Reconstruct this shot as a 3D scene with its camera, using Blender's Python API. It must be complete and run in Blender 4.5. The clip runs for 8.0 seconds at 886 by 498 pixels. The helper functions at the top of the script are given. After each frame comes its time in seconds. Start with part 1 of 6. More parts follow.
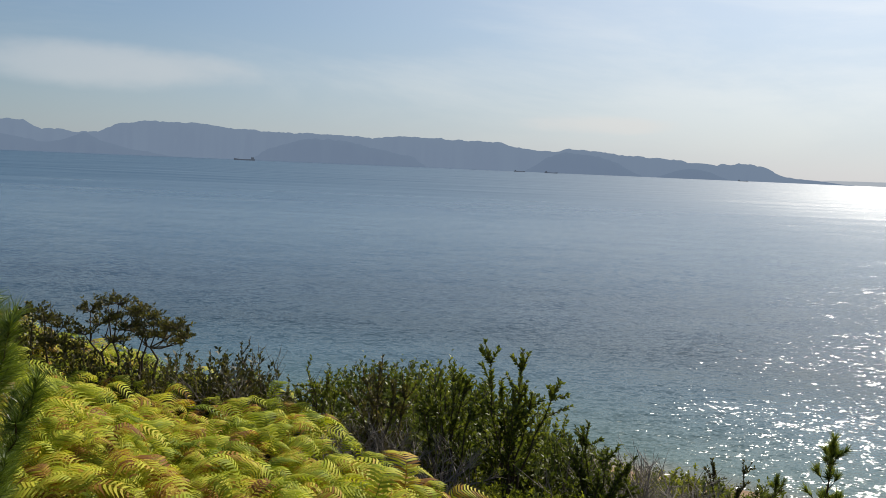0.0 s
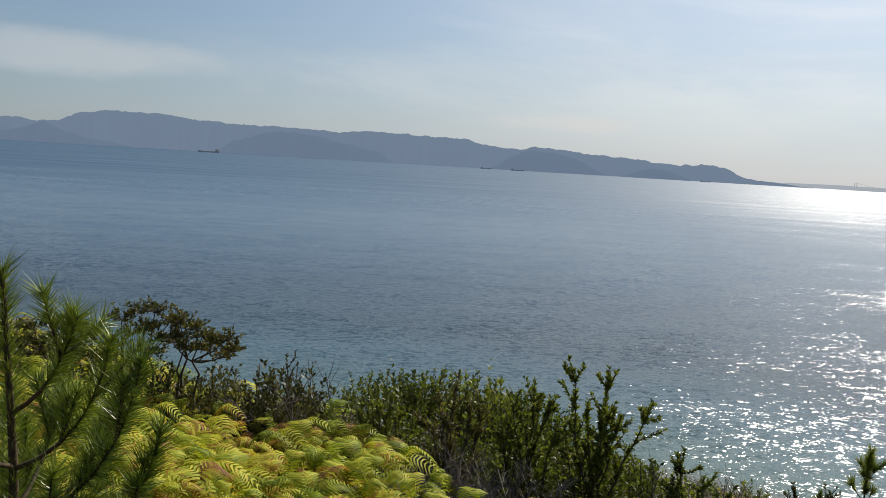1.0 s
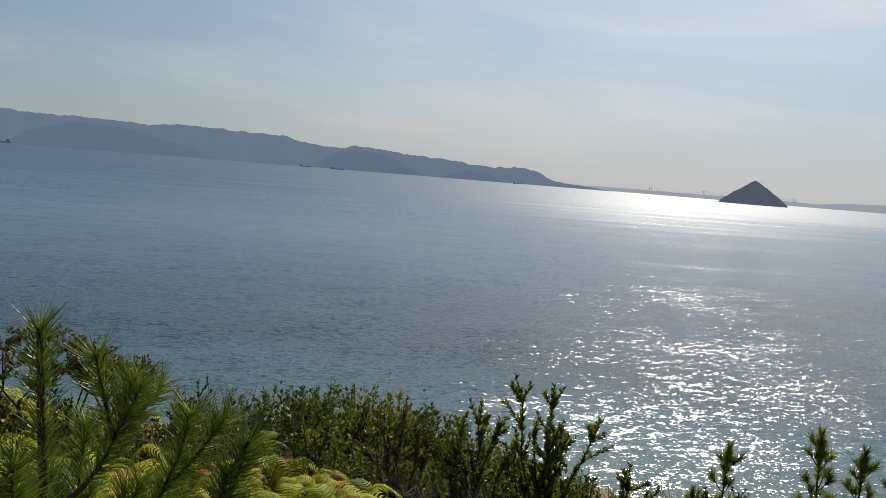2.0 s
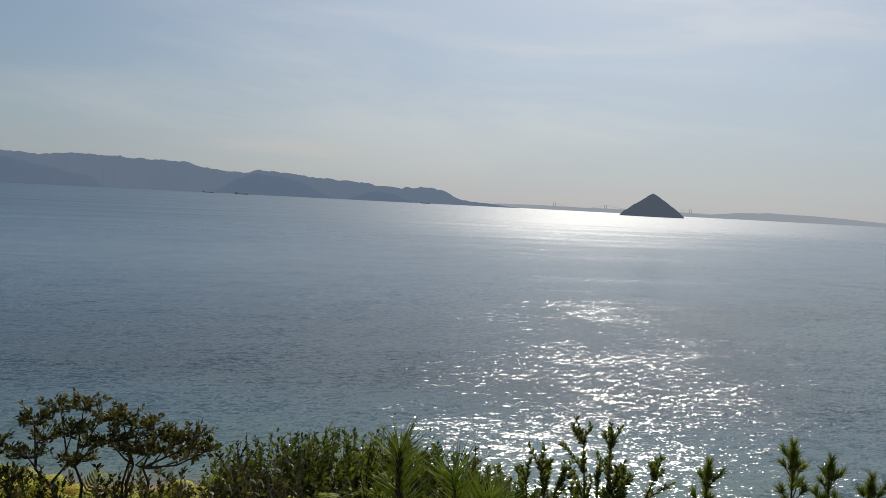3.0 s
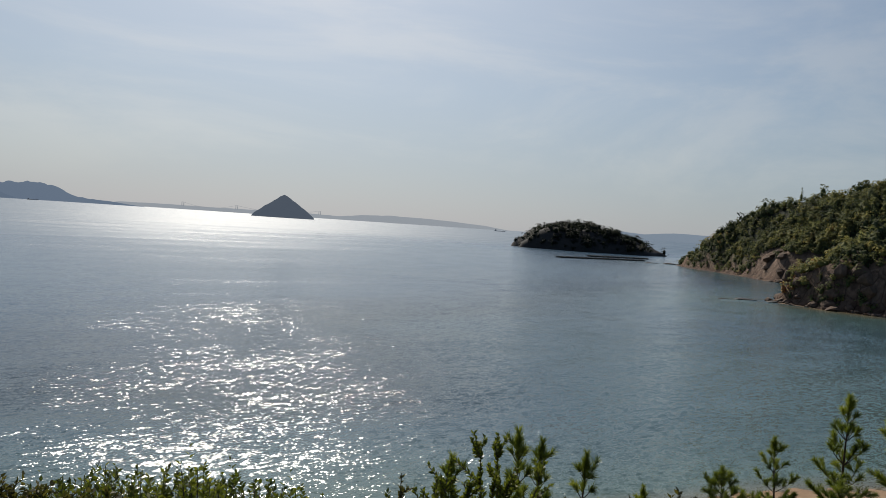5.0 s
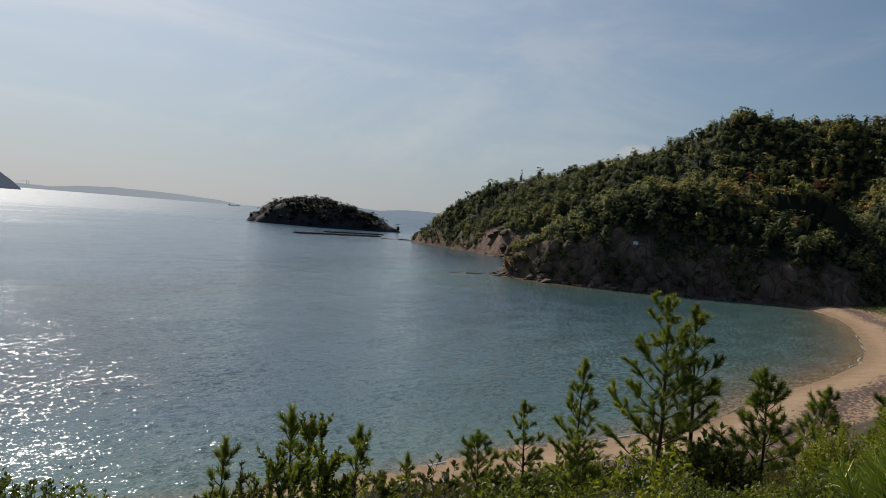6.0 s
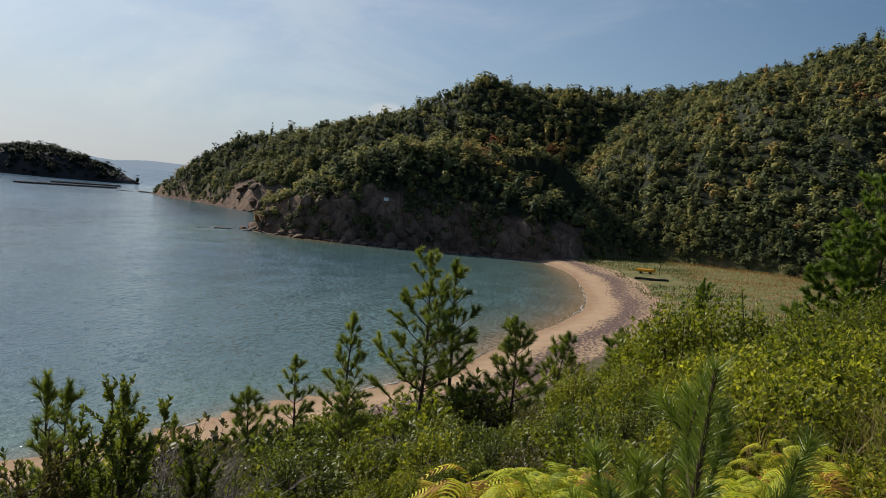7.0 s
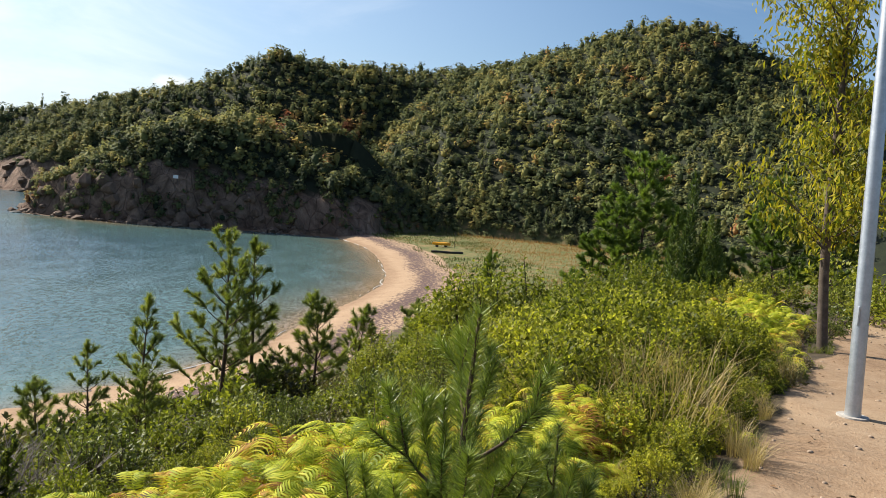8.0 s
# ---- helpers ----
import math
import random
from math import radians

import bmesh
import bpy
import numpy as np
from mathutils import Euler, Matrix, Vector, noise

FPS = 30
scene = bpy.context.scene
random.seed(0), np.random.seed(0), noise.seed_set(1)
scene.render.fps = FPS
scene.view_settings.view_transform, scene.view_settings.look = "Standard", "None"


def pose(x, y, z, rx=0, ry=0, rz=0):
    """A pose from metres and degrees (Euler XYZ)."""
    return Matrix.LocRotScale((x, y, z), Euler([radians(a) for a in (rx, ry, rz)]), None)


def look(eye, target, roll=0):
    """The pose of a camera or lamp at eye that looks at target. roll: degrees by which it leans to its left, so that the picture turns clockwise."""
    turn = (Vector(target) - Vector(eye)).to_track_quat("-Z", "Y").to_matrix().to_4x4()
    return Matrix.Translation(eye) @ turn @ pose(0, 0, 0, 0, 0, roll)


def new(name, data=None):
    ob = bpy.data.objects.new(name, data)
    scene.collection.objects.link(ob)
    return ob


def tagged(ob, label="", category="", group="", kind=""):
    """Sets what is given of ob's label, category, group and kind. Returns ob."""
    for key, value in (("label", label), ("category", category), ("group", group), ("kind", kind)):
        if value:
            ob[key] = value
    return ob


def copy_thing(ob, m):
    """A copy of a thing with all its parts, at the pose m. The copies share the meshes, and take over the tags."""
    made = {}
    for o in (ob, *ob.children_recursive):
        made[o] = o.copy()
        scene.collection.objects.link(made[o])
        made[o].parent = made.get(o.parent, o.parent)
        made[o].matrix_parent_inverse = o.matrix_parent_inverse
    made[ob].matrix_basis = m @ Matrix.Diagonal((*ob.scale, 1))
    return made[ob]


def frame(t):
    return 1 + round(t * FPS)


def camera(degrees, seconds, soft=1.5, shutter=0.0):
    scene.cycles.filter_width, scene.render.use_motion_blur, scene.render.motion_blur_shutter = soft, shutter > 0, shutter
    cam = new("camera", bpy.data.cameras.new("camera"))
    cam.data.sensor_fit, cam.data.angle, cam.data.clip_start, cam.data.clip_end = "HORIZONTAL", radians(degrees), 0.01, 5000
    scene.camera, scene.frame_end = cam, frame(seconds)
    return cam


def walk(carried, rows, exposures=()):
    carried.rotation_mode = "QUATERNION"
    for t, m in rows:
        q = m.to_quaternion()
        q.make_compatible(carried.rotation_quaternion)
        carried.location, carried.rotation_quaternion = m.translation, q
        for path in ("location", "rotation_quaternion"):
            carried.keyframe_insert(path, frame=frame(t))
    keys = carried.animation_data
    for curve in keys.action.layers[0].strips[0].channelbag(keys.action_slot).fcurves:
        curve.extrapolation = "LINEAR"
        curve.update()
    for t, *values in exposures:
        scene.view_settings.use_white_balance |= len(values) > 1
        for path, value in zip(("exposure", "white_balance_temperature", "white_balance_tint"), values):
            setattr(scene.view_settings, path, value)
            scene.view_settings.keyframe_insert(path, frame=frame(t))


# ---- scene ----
cam = camera(57.0, 8.0, soft=0.8)
# seconds, place in metres (the sea's surface is z = 0), tilt, lean, turn in degrees
PATH = [
    (0.0, 0.000, 0.000, 13.002, 84.15, -2.43, 0.25),
    (0.5, -0.373, 0.276, 12.990, 84.09, -2.75, 0.36),
    (1.0, -0.735, 0.567, 12.972, 83.99, -3.43, -2.10),
    (1.5, -1.081, 0.767, 12.965, 84.29, -4.09, -9.70),
    (2.0, -1.446, 1.006, 12.985, 84.80, -4.67, -14.67),
    (2.2, -1.585, 1.073, 12.998, 85.25, -4.31, -17.19),
    (3.3, -2.456, 1.610, 13.049, 87.02, -2.86, -22.04),
    (3.5, -2.606, 1.724, 13.048, 87.22, -2.90, -23.23),
    (4.0, -2.895, 1.957, 13.054, 87.51, -2.93, -29.37),
    (4.2, -2.993, 2.075, 13.032, 87.65, -3.10, -32.34),
    (5.3, -3.469, 2.641, 13.017, 88.46, -4.07, -52.37),
    (5.5, -3.533, 2.737, 13.023, 88.54, -4.19, -56.05),
    (6.0, -3.743, 2.894, 13.022, 87.90, -4.64, -65.07),
    (6.5, -3.925, 3.039, 13.009, 87.27, -5.81, -74.70),
    (7.0, -4.030, 3.187, 13.013, 86.35, -5.80, -82.49),
    (7.5, -4.270, 3.280, 13.023, 85.92, -4.52, -87.09),
    (8.0, -4.487, 3.181, 13.025, 86.06, -5.24, -96.68),
]
EXPOSURE = [(0.0, -0.02), (1.0, -0.12), (2.0, -0.38), (3.5, -0.5), (5.5, -0.48), (6.5, -0.4), (7.0, -0.1), (7.5, 0.6), (8.0, 0.74)]
walk(cam, [(t, pose(*p)) for t, *p in PATH], EXPOSURE)

# ---- world, sun ----
SUN_AZ, SUN_EL = 34.5, 37.0          # degrees to the right of the first view, above the sea
sun_dir = Vector((math.sin(radians(SUN_AZ)) * math.cos(radians(SUN_EL)),
                  math.cos(radians(SUN_AZ)) * math.cos(radians(SUN_EL)), math.sin(radians(SUN_EL))))
sun = new("sun", bpy.data.lights.new("sun", "SUN"))
sun.data.energy, sun.data.angle, sun.data.color = 5.0, radians(0.6), (1.0, 0.93, 0.82)
sun.matrix_world = look(sun_dir * 100, (0, 0, 0))

world = bpy.data.worlds.new("sky")
scene.world = world
world.use_nodes = True


class Nodes:
    """A short way to write node trees."""
    def __init__(self, tree):
        self.t = tree
        tree.nodes.clear()

    def add(self, kind, **kw):
        n = self.t.nodes.new(kind)
        ins = kw.pop("ins", {})
        if kind == "ShaderNodeMath":
            n.operation = kw.pop("op", "ADD")
        if kind == "ShaderNodeMixRGB":
            n.blend_type = kw.pop("mode", "MIX")
        if kind == "ShaderNodeVectorMath":
            n.operation = kw.pop("op", "ADD")
        for k, val in ins.items():
            s = n.inputs[k]
            if isinstance(val, bpy.types.NodeSocket):
                self.t.links.new(val, s)
            else:
                s.default_value = val
        return n

    def link(self, a, b):
        self.t.links.new(a, b)

    def ramp(self, fac, stops, smooth=False):
        n = self.t.nodes.new("ShaderNodeValToRGB")
        if smooth:
            n.color_ramp.interpolation = "EASE"
        e = n.color_ramp.elements
        while len(e) < len(stops):
            e.new(0.5)
        for k, (p, c) in enumerate(stops):
            e[k].position = p
            e[k].color = (*c, 1) if len(c) == 3 else c
        self.t.links.new(fac, n.inputs[0])
        return n.outputs[0]

    def maths(self, op, a, b=0.0, c=0.0, clamp=False):
        n = self.add("ShaderNodeMath", op=op, ins={0: a, 1: b, 2: c})
        n.use_clamp = clamp
        return n.outputs[0]

    def noise(self, vec, scale, detail=3.0, rough=0.55, dist=0.0):
        n = self.add("ShaderNodeTexNoise", ins={"Vector": vec, "Scale": scale, "Detail": detail, "Roughness": rough, "Distortion": dist})
        return n.outputs[0]

    def mix(self, fac, a, b, mode="MIX"):
        return self.add("ShaderNodeMixRGB", mode=mode, ins={0: fac, 1: a, 2: b}).outputs[0]


w = Nodes(world.node_tree)
sky = w.add("ShaderNodeTexSky")
sky.sky_type, sky.sun_disc = "NISHITA", False
sky.sun_elevation, sky.sun_rotation = radians(SUN_EL), radians(SUN_AZ)
sky.altitude, sky.air_density, sky.dust_density, sky.ozone_density = 10, 1.1, 0.3, 2.0
way = w.add("ShaderNodeTexCoord").outputs["Generated"]
height = w.add("ShaderNodeSeparateXYZ", ins={0: way}).outputs[2]
flat = w.add("ShaderNodeMapping", ins={"Vector": way, "Rotation": (0, 0, radians(25)), "Scale": (1.0, 1.9, 5.5)}).outputs[0]
veil = w.noise(flat, 1.5, 7, 0.6, 0.6)
veil = w.ramp(veil, [(0.44, (0, 0, 0)), (0.68, (1, 1, 1))], True)
up_mask = w.ramp(height, [(0.015, (0, 0, 0)), (0.09, (1, 1, 1)), (0.8, (0.6, 0.6, 0.6))])
veil = w.maths("MULTIPLY", w.maths("MULTIPLY", veil, up_mask), 0.42)
cloud_tint = w.mix(1.0, sky.outputs[0], (1.3, 1.22, 1.12, 1), "MULTIPLY")
cloud_col = w.mix(0.75, cloud_tint, (9.4, 9.4, 9.4, 1))
sun_side = w.add("ShaderNodeVectorMath", op="DOT_PRODUCT", ins={0: way, 1: (math.sin(radians(SUN_AZ)), math.cos(radians(SUN_AZ)), 0)}).outputs["Value"]
thin = w.maths("MULTIPLY_ADD", sun_side, 0.72, -0.14, True)
hazed = w.mix(thin, sky.outputs[0], (5.0, 6.3, 8.2, 1))
low = w.ramp(height, [(0.0, (0.5, 0.5, 0.5)), (0.16, (0, 0, 0))])
hazed = w.mix(low, hazed, (5.9, 6.5, 7.3, 1))
skyc = w.mix(veil, hazed, cloud_col)
# the bright air round the sun
near_sun = w.maths("MAXIMUM", w.add("ShaderNodeVectorMath", op="DOT_PRODUCT", ins={0: way, 1: sun_dir}).outputs["Value"], 0.0)
skyc = w.mix(w.maths("POWER", near_sun, 7.0), skyc, (6.4, 6.2, 5.9, 1), "ADD")


def puff(base, az, el, wide, tall, strength):
    """One small soft cloud in the sky at that bearing and height."""
    a, e = radians(az), radians(el)
    c = Vector((math.sin(a) * math.cos(e), math.cos(a) * math.cos(e), math.sin(e)))
    right = Vector((math.cos(a), -math.sin(a), 0))
    up = right.cross(c)
    rel = w.add("ShaderNodeVectorMath", op="SUBTRACT", ins={0: way, 1: c}).outputs[0]
    dx = w.maths("DIVIDE", w.add("ShaderNodeVectorMath", op="DOT_PRODUCT", ins={0: rel, 1: right}).outputs["Value"], radians(wide))
    dy = w.maths("DIVIDE", w.add("ShaderNodeVectorMath", op="DOT_PRODUCT", ins={0: rel, 1: up}).outputs["Value"], radians(tall))
    r2 = w.maths("ADD", w.maths("MULTIPLY", dx, dx), w.maths("MULTIPLY", dy, dy))
    n = w.noise(w.add("ShaderNodeMapping", ins={"Vector": way, "Scale": (1, 1, 2.2)}).outputs[0], 30.0 / max(wide, 1.0), 6, 0.65)
    m = w.maths("SUBTRACT", w.maths("MULTIPLY", n, 1.9), r2)
    m = w.ramp(m, [(0.25, (0, 0, 0)), (0.95, (1, 1, 1))], True)
    return w.mix(w.maths("MULTIPLY", m, strength), base, (9.6, 9.4, 9.0, 1))


skyc = puff(skyc, 78.0, 5.6, 1.9, 0.75, 0.55)
skyc = puff(skyc, -24.0, 5.4, 15.0, 2.0, 0.55)
skyc = puff(skyc, 10.0, 3.2, 8.0, 0.9, 0.55)
skyc = w.mix(1.0, skyc, w.mix(near_sun, (0.50, 0.64, 0.80, 1), (1.11, 1.075, 1.045, 1)), "MULTIPLY")
bg = w.add("ShaderNodeBackground", ins={"Color": skyc, "Strength": 0.08})
out = w.add("ShaderNodeOutputWorld")
w.link(bg.outputs[0], out.inputs[0])


# ---- materials ----
def material(name, build):
    m = bpy.data.materials.new(name)
    m.use_nodes = True
    n = Nodes(m.node_tree)
    shader = build(n)
    o = n.add("ShaderNodeOutputMaterial")
    n.link(shader, o.inputs[0])
    return m


def place_of(n):
    return n.add("ShaderNodeTexCoord").outputs["Object"]


def surface(name, stops, scale=1.0, rough=0.85, bump=0.3, size=0.02, fine=8.0, metal=0.0, vec_scale=(1, 1, 1), spec=0.4):
    """A solid, grained surface: colour varies at two scales, with relief."""
    def build(n):
        p = n.add("ShaderNodeMapping", ins={"Vector": place_of(n), "Scale": vec_scale}).outputs[0]
        a = n.noise(p, scale, 5, 0.6)
        b = n.noise(p, scale * fine, 4, 0.65)
        f = n.maths("ADD", n.maths("MULTIPLY", a, 0.62), n.maths("MULTIPLY", b, 0.38))
        col = n.ramp(f, stops)
        bm = n.add("ShaderNodeBump", ins={"Strength": bump, "Distance": size, "Height": f})
        s = n.add("ShaderNodeBsdfPrincipled", ins={"Base Color": col, "Roughness": rough, "Metallic": metal, "Normal": bm.outputs[0], "Specular IOR Level": spec})
        return s.outputs[0]
    return material(name, build)


def leafy(name, stops, glow=0.35, rough=0.45, spec=0.5, patch=0.9):
    """Leaves: each leaf a little different, light shines through; tone varies from plant to plant."""
    def build(n):
        g = n.add("ShaderNodeNewGeometry")
        oi = n.add("ShaderNodeObjectInfo")
        tone = n.add("ShaderNodeAttribute")
        tone.attribute_name = "tone"
        big = n.noise(place_of(n), patch, 3, 0.6)
        f = n.maths("ADD", n.maths("MULTIPLY", g.outputs["Random Per Island"], 0.42), n.maths("MULTIPLY", big, 0.42))
        f = n.maths("ADD", f, n.maths("MULTIPLY", n.maths("SUBTRACT", oi.outputs["Random"], 0.5), 0.3))
        f = n.maths("ADD", f, n.maths("MULTIPLY", tone.outputs["Fac"], 0.55))
        col = n.ramp(f, stops)
        s = n.add("ShaderNodeBsdfPrincipled", ins={"Base Color": col, "Roughness": rough, "Specular IOR Level": spec})
        tr = n.add("ShaderNodeBsdfTranslucent", ins={"Color": n.mix(1.0, col, (1.25, 1.3, 0.7, 1), "MULTIPLY")})
        return n.add("ShaderNodeMixShader", ins={0: glow, 1: s.outputs[0], 2: tr.outputs[0]}).outputs[0]
    return material(name, build)


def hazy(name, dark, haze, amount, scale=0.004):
    """Things kilometres away: dark base colour, the air's haze mixed in as emission."""
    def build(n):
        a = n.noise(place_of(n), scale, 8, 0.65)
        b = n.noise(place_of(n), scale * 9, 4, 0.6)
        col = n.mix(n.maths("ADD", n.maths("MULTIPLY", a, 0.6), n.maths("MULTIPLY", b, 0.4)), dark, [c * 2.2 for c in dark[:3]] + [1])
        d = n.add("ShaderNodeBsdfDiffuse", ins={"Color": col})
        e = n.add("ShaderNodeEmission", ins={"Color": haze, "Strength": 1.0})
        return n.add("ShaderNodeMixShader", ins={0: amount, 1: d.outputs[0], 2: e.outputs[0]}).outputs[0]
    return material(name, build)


SWELL, WAVE, RIPPLE = 0.38, 0.86, 1.42      # steepness of the waves at three sizes


def water_material():
    def build(n):
        p = place_of(n)
        depth = n.add("ShaderNodeAttribute")
        depth.attribute_name = "depth"
        streak = n.noise(n.add("ShaderNodeMapping", ins={"Vector": p, "Rotation": (0, 0, 0.35), "Scale": (0.2, 1.0, 1)}).outputs[0], 0.03, 4, 0.6)
        d = n.maths("ADD", depth.outputs["Fac"], n.maths("MULTIPLY", n.maths("SUBTRACT", streak, 0.5), 0.12))
        col = n.ramp(d, [(0.0, (0.30, 0.21, 0.115)), (0.03, (0.15, 0.15, 0.105)), (0.10, (0.085, 0.145, 0.132)), (0.32, (0.062, 0.120, 0.136)), (0.46, (0.048, 0.100, 0.130)), (0.64, (0.022, 0.052, 0.072)), (0.86, (0.028, 0.064, 0.102)), (1.0, (0.046, 0.104, 0.168))])
        stretch = n.add("ShaderNodeMapping", ins={"Vector": p, "Rotation": (0, 0, 0.35), "Scale": (0.5, 1.0, 1)}).outputs[0]

        def slopes(vec, scale, detail, rough, much):
            c = n.add("ShaderNodeTexNoise", ins={"Vector": vec, "Scale": scale, "Detail": detail, "Roughness": rough}).outputs["Color"]
            c = n.add("ShaderNodeVectorMath", op="SUBTRACT", ins={0: c, 1: (0.5, 0.5, 0.5)}).outputs[0]
            return n.add("ShaderNodeVectorMath", op="MULTIPLY", ins={0: c, 1: (much, much, 0)}).outputs[0]
        t = n.add("ShaderNodeVectorMath", ins={0: slopes(stretch, 0.22, 2, 0.5, SWELL), 1: slopes(stretch, 2.3, 2, 0.5, WAVE)}).outputs[0]
        t = n.add("ShaderNodeVectorMath", ins={0: t, 1: slopes(stretch, 9.0, 2, 0.6, RIPPLE)}).outputs[0]
        calm = n.ramp(streak, [(0.36, (0.62, 0.62, 0.62)), (0.58, (1, 1, 1))])
        t = n.add("ShaderNodeVectorMath", op="MULTIPLY", ins={0: t, 1: calm}).outputs[0]
        far_out = n.add("ShaderNodeAttribute")
        far_out.attribute_name = "open_water"
        lull = n.add("ShaderNodeAttribute")
        lull.attribute_name = "lull"
        tame = n.maths("MULTIPLY", n.maths("MULTIPLY_ADD", far_out.outputs["Fac"], -0.5, 1.0), n.maths("MULTIPLY_ADD", lull.outputs["Fac"], -0.3, 1.0))
        t = n.add("ShaderNodeVectorMath", op="SCALE", ins={0: t, "Scale": tame}).outputs[0]
        # a constant sideways tilt shifts the sun's glitter out in the strait
        wind = n.add("ShaderNodeAttribute")
        wind.attribute_name = "glitter_tilt"
        slant = n.add("ShaderNodeVectorMath", op="SCALE", ins={0: (math.cos(radians(SUN_AZ)), -math.sin(radians(SUN_AZ)), 0), "Scale": wind.outputs["Fac"]}).outputs[0]
        t = n.add("ShaderNodeVectorMath", ins={0: t, 1: slant}).outputs[0]
        chop = n.maths("MULTIPLY_ADD", far_out.outputs["Fac"], n.maths("MULTIPLY_ADD", streak, 0.44, 0.04), 0.13)
        tilt = n.add("ShaderNodeVectorMath", ins={0: t, 1: (0, 0, 1)}).outputs[0]
        tilt = n.add("ShaderNodeVectorMath", op="NORMALIZE", ins={0: tilt}).outputs[0]
        s = n.add("ShaderNodeBsdfPrincipled", ins={"Base Color": col, "Roughness": chop, "IOR": 1.33, "Normal": tilt})
        return s.outputs[0]
    return material("sea_water", build)


def ground_material():
    """Earth, sand, turf and bare rock of the shore; which of them lies where is stored with the ground."""
    def build(n):
        p = place_of(n)
        a = n.noise(p, 0.5, 6, 0.65)
        b = n.noise(p, 6.0, 5, 0.7)
        c = n.noise(p, 40.0, 3, 0.7)
        grit = n.maths("ADD", n.maths("MULTIPLY", b, 0.55), n.maths("MULTIPLY", c, 0.45))
        sand = n.ramp(n.maths("ADD", n.maths("MULTIPLY", grit, 0.7), n.maths("MULTIPLY", a, 0.3)), [(0.33, (0.17, 0.105, 0.06)), (0.46, (0.34, 0.225, 0.135)), (0.56, (0.41, 0.285, 0.175)), (0.72, (0.52, 0.39, 0.26))])
        soil = n.ramp(grit, [(0.3, (0.03, 0.022, 0.014)), (0.7, (0.10, 0.075, 0.045))])
        turf = n.ramp(n.maths("ADD", n.maths("MULTIPLY", a, 0.6), n.maths("MULTIPLY", b, 0.4)), [(0.38, (0.06, 0.085, 0.020)), (0.5, (0.12, 0.13, 0.038)), (0.58, (0.26, 0.17, 0.08))])
        rocky = n.noise(n.add("ShaderNodeMapping", ins={"Vector": p, "Scale": (1, 1, 0.5)}).outputs[0], 0.35, 9, 0.72, 0.4)
        crack = n.add("ShaderNodeTexVoronoi", ins={"Vector": n.add("ShaderNodeMapping", ins={"Vector": p, "Scale": (1, 1, 0.55), "Rotation": (0.3, 0.2, 0.4)}).outputs[0], "Scale": 0.32})
        crack.feature = "DISTANCE_TO_EDGE"
        seam = n.ramp(crack.outputs[0], [(0.0, (0.62, 0.62, 0.62)), (0.05, (1, 1, 1))])
        rock = n.ramp(rocky, [(0.28, (0.050, 0.031, 0.021)), (0.46, (0.16, 0.102, 0.070)), (0.62, (0.28, 0.185, 0.13)), (0.78, (0.40, 0.30, 0.225))])
        rock = n.mix(1.0, rock, seam, "MULTIPLY")

        def share(name):
            s = n.add("ShaderNodeAttribute")
            s.attribute_name = name
            return s.outputs["Fac"]
        # undergrowth, near black: the shade under the trees is put into its colour
        shaded_scrub = n.ramp(n.maths("ADD", n.maths("MULTIPLY", a, 0.5), n.maths("MULTIPLY", b, 0.5)), [(0.35, (0.008, 0.011, 0.005)), (0.6, (0.020, 0.026, 0.010)), (0.75, (0.04, 0.04, 0.016))])
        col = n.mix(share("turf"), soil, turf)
        col = n.mix(share("shaded_scrub"), col, shaded_scrub)
        col = n.mix(n.ramp(n.maths("ADD", share("sand"), n.maths("MULTIPLY", n.maths("SUBTRACT", b, 0.5), 0.5)), [(0.4, (0, 0, 0)), (0.6, (1, 1, 1))]), col, sand)
        trod = n.ramp(n.maths("ADD", n.maths("MULTIPLY", grit, 0.6), n.maths("MULTIPLY", a, 0.4)), [(0.34, (0.13, 0.075, 0.042)), (0.46, (0.26, 0.17, 0.10)), (0.6, (0.34, 0.24, 0.15)), (0.75, (0.43, 0.32, 0.215))])
        col = n.mix(n.ramp(n.maths("ADD", share("path"), n.maths("MULTIPLY", n.maths("SUBTRACT", b, 0.5), 0.7)), [(0.4, (0, 0, 0)), (0.6, (1, 1, 1))]), col, trod)
        col = n.mix(share("rock"), col, rock)
        wrack = n.ramp(n.maths("ADD", share("wrack"), n.maths("MULTIPLY", n.maths("SUBTRACT", n.noise(n.add("ShaderNodeMapping", ins={"Vector": p, "Scale": (0.6, 1.3, 1)}).outputs[0], 2.2, 6, 0.75), 0.515), 6.0)), [(0.48, (0, 0, 0)), (0.8, (1, 1, 1))])
        col = n.mix(n.maths("MULTIPLY", wrack, n.maths("MULTIPLY", share("wrack"), 3.0, clamp=True)), col, (0.10, 0.062, 0.054, 1))
        col = n.mix(n.maths("MULTIPLY", share("wet"), 0.5), col, n.mix(1.0, col, (0.5, 0.42, 0.36, 1), "MULTIPLY"))
        h = n.maths("ADD", n.maths("MULTIPLY", grit, 0.022), n.maths("MULTIPLY", n.maths("MULTIPLY", n.maths("MULTIPLY", rocky, seam), share("rock")), 1.4))
        bm = n.add("ShaderNodeBump", ins={"Strength": 0.9, "Distance": 1.0, "Height": h})
        s = n.add("ShaderNodeBsdfPrincipled", ins={"Base Color": col, "Roughness": 0.9, "Normal": bm.outputs[0], "Specular IOR Level": 0.25})
        return s.outputs[0]
    return material("shore_ground", build)


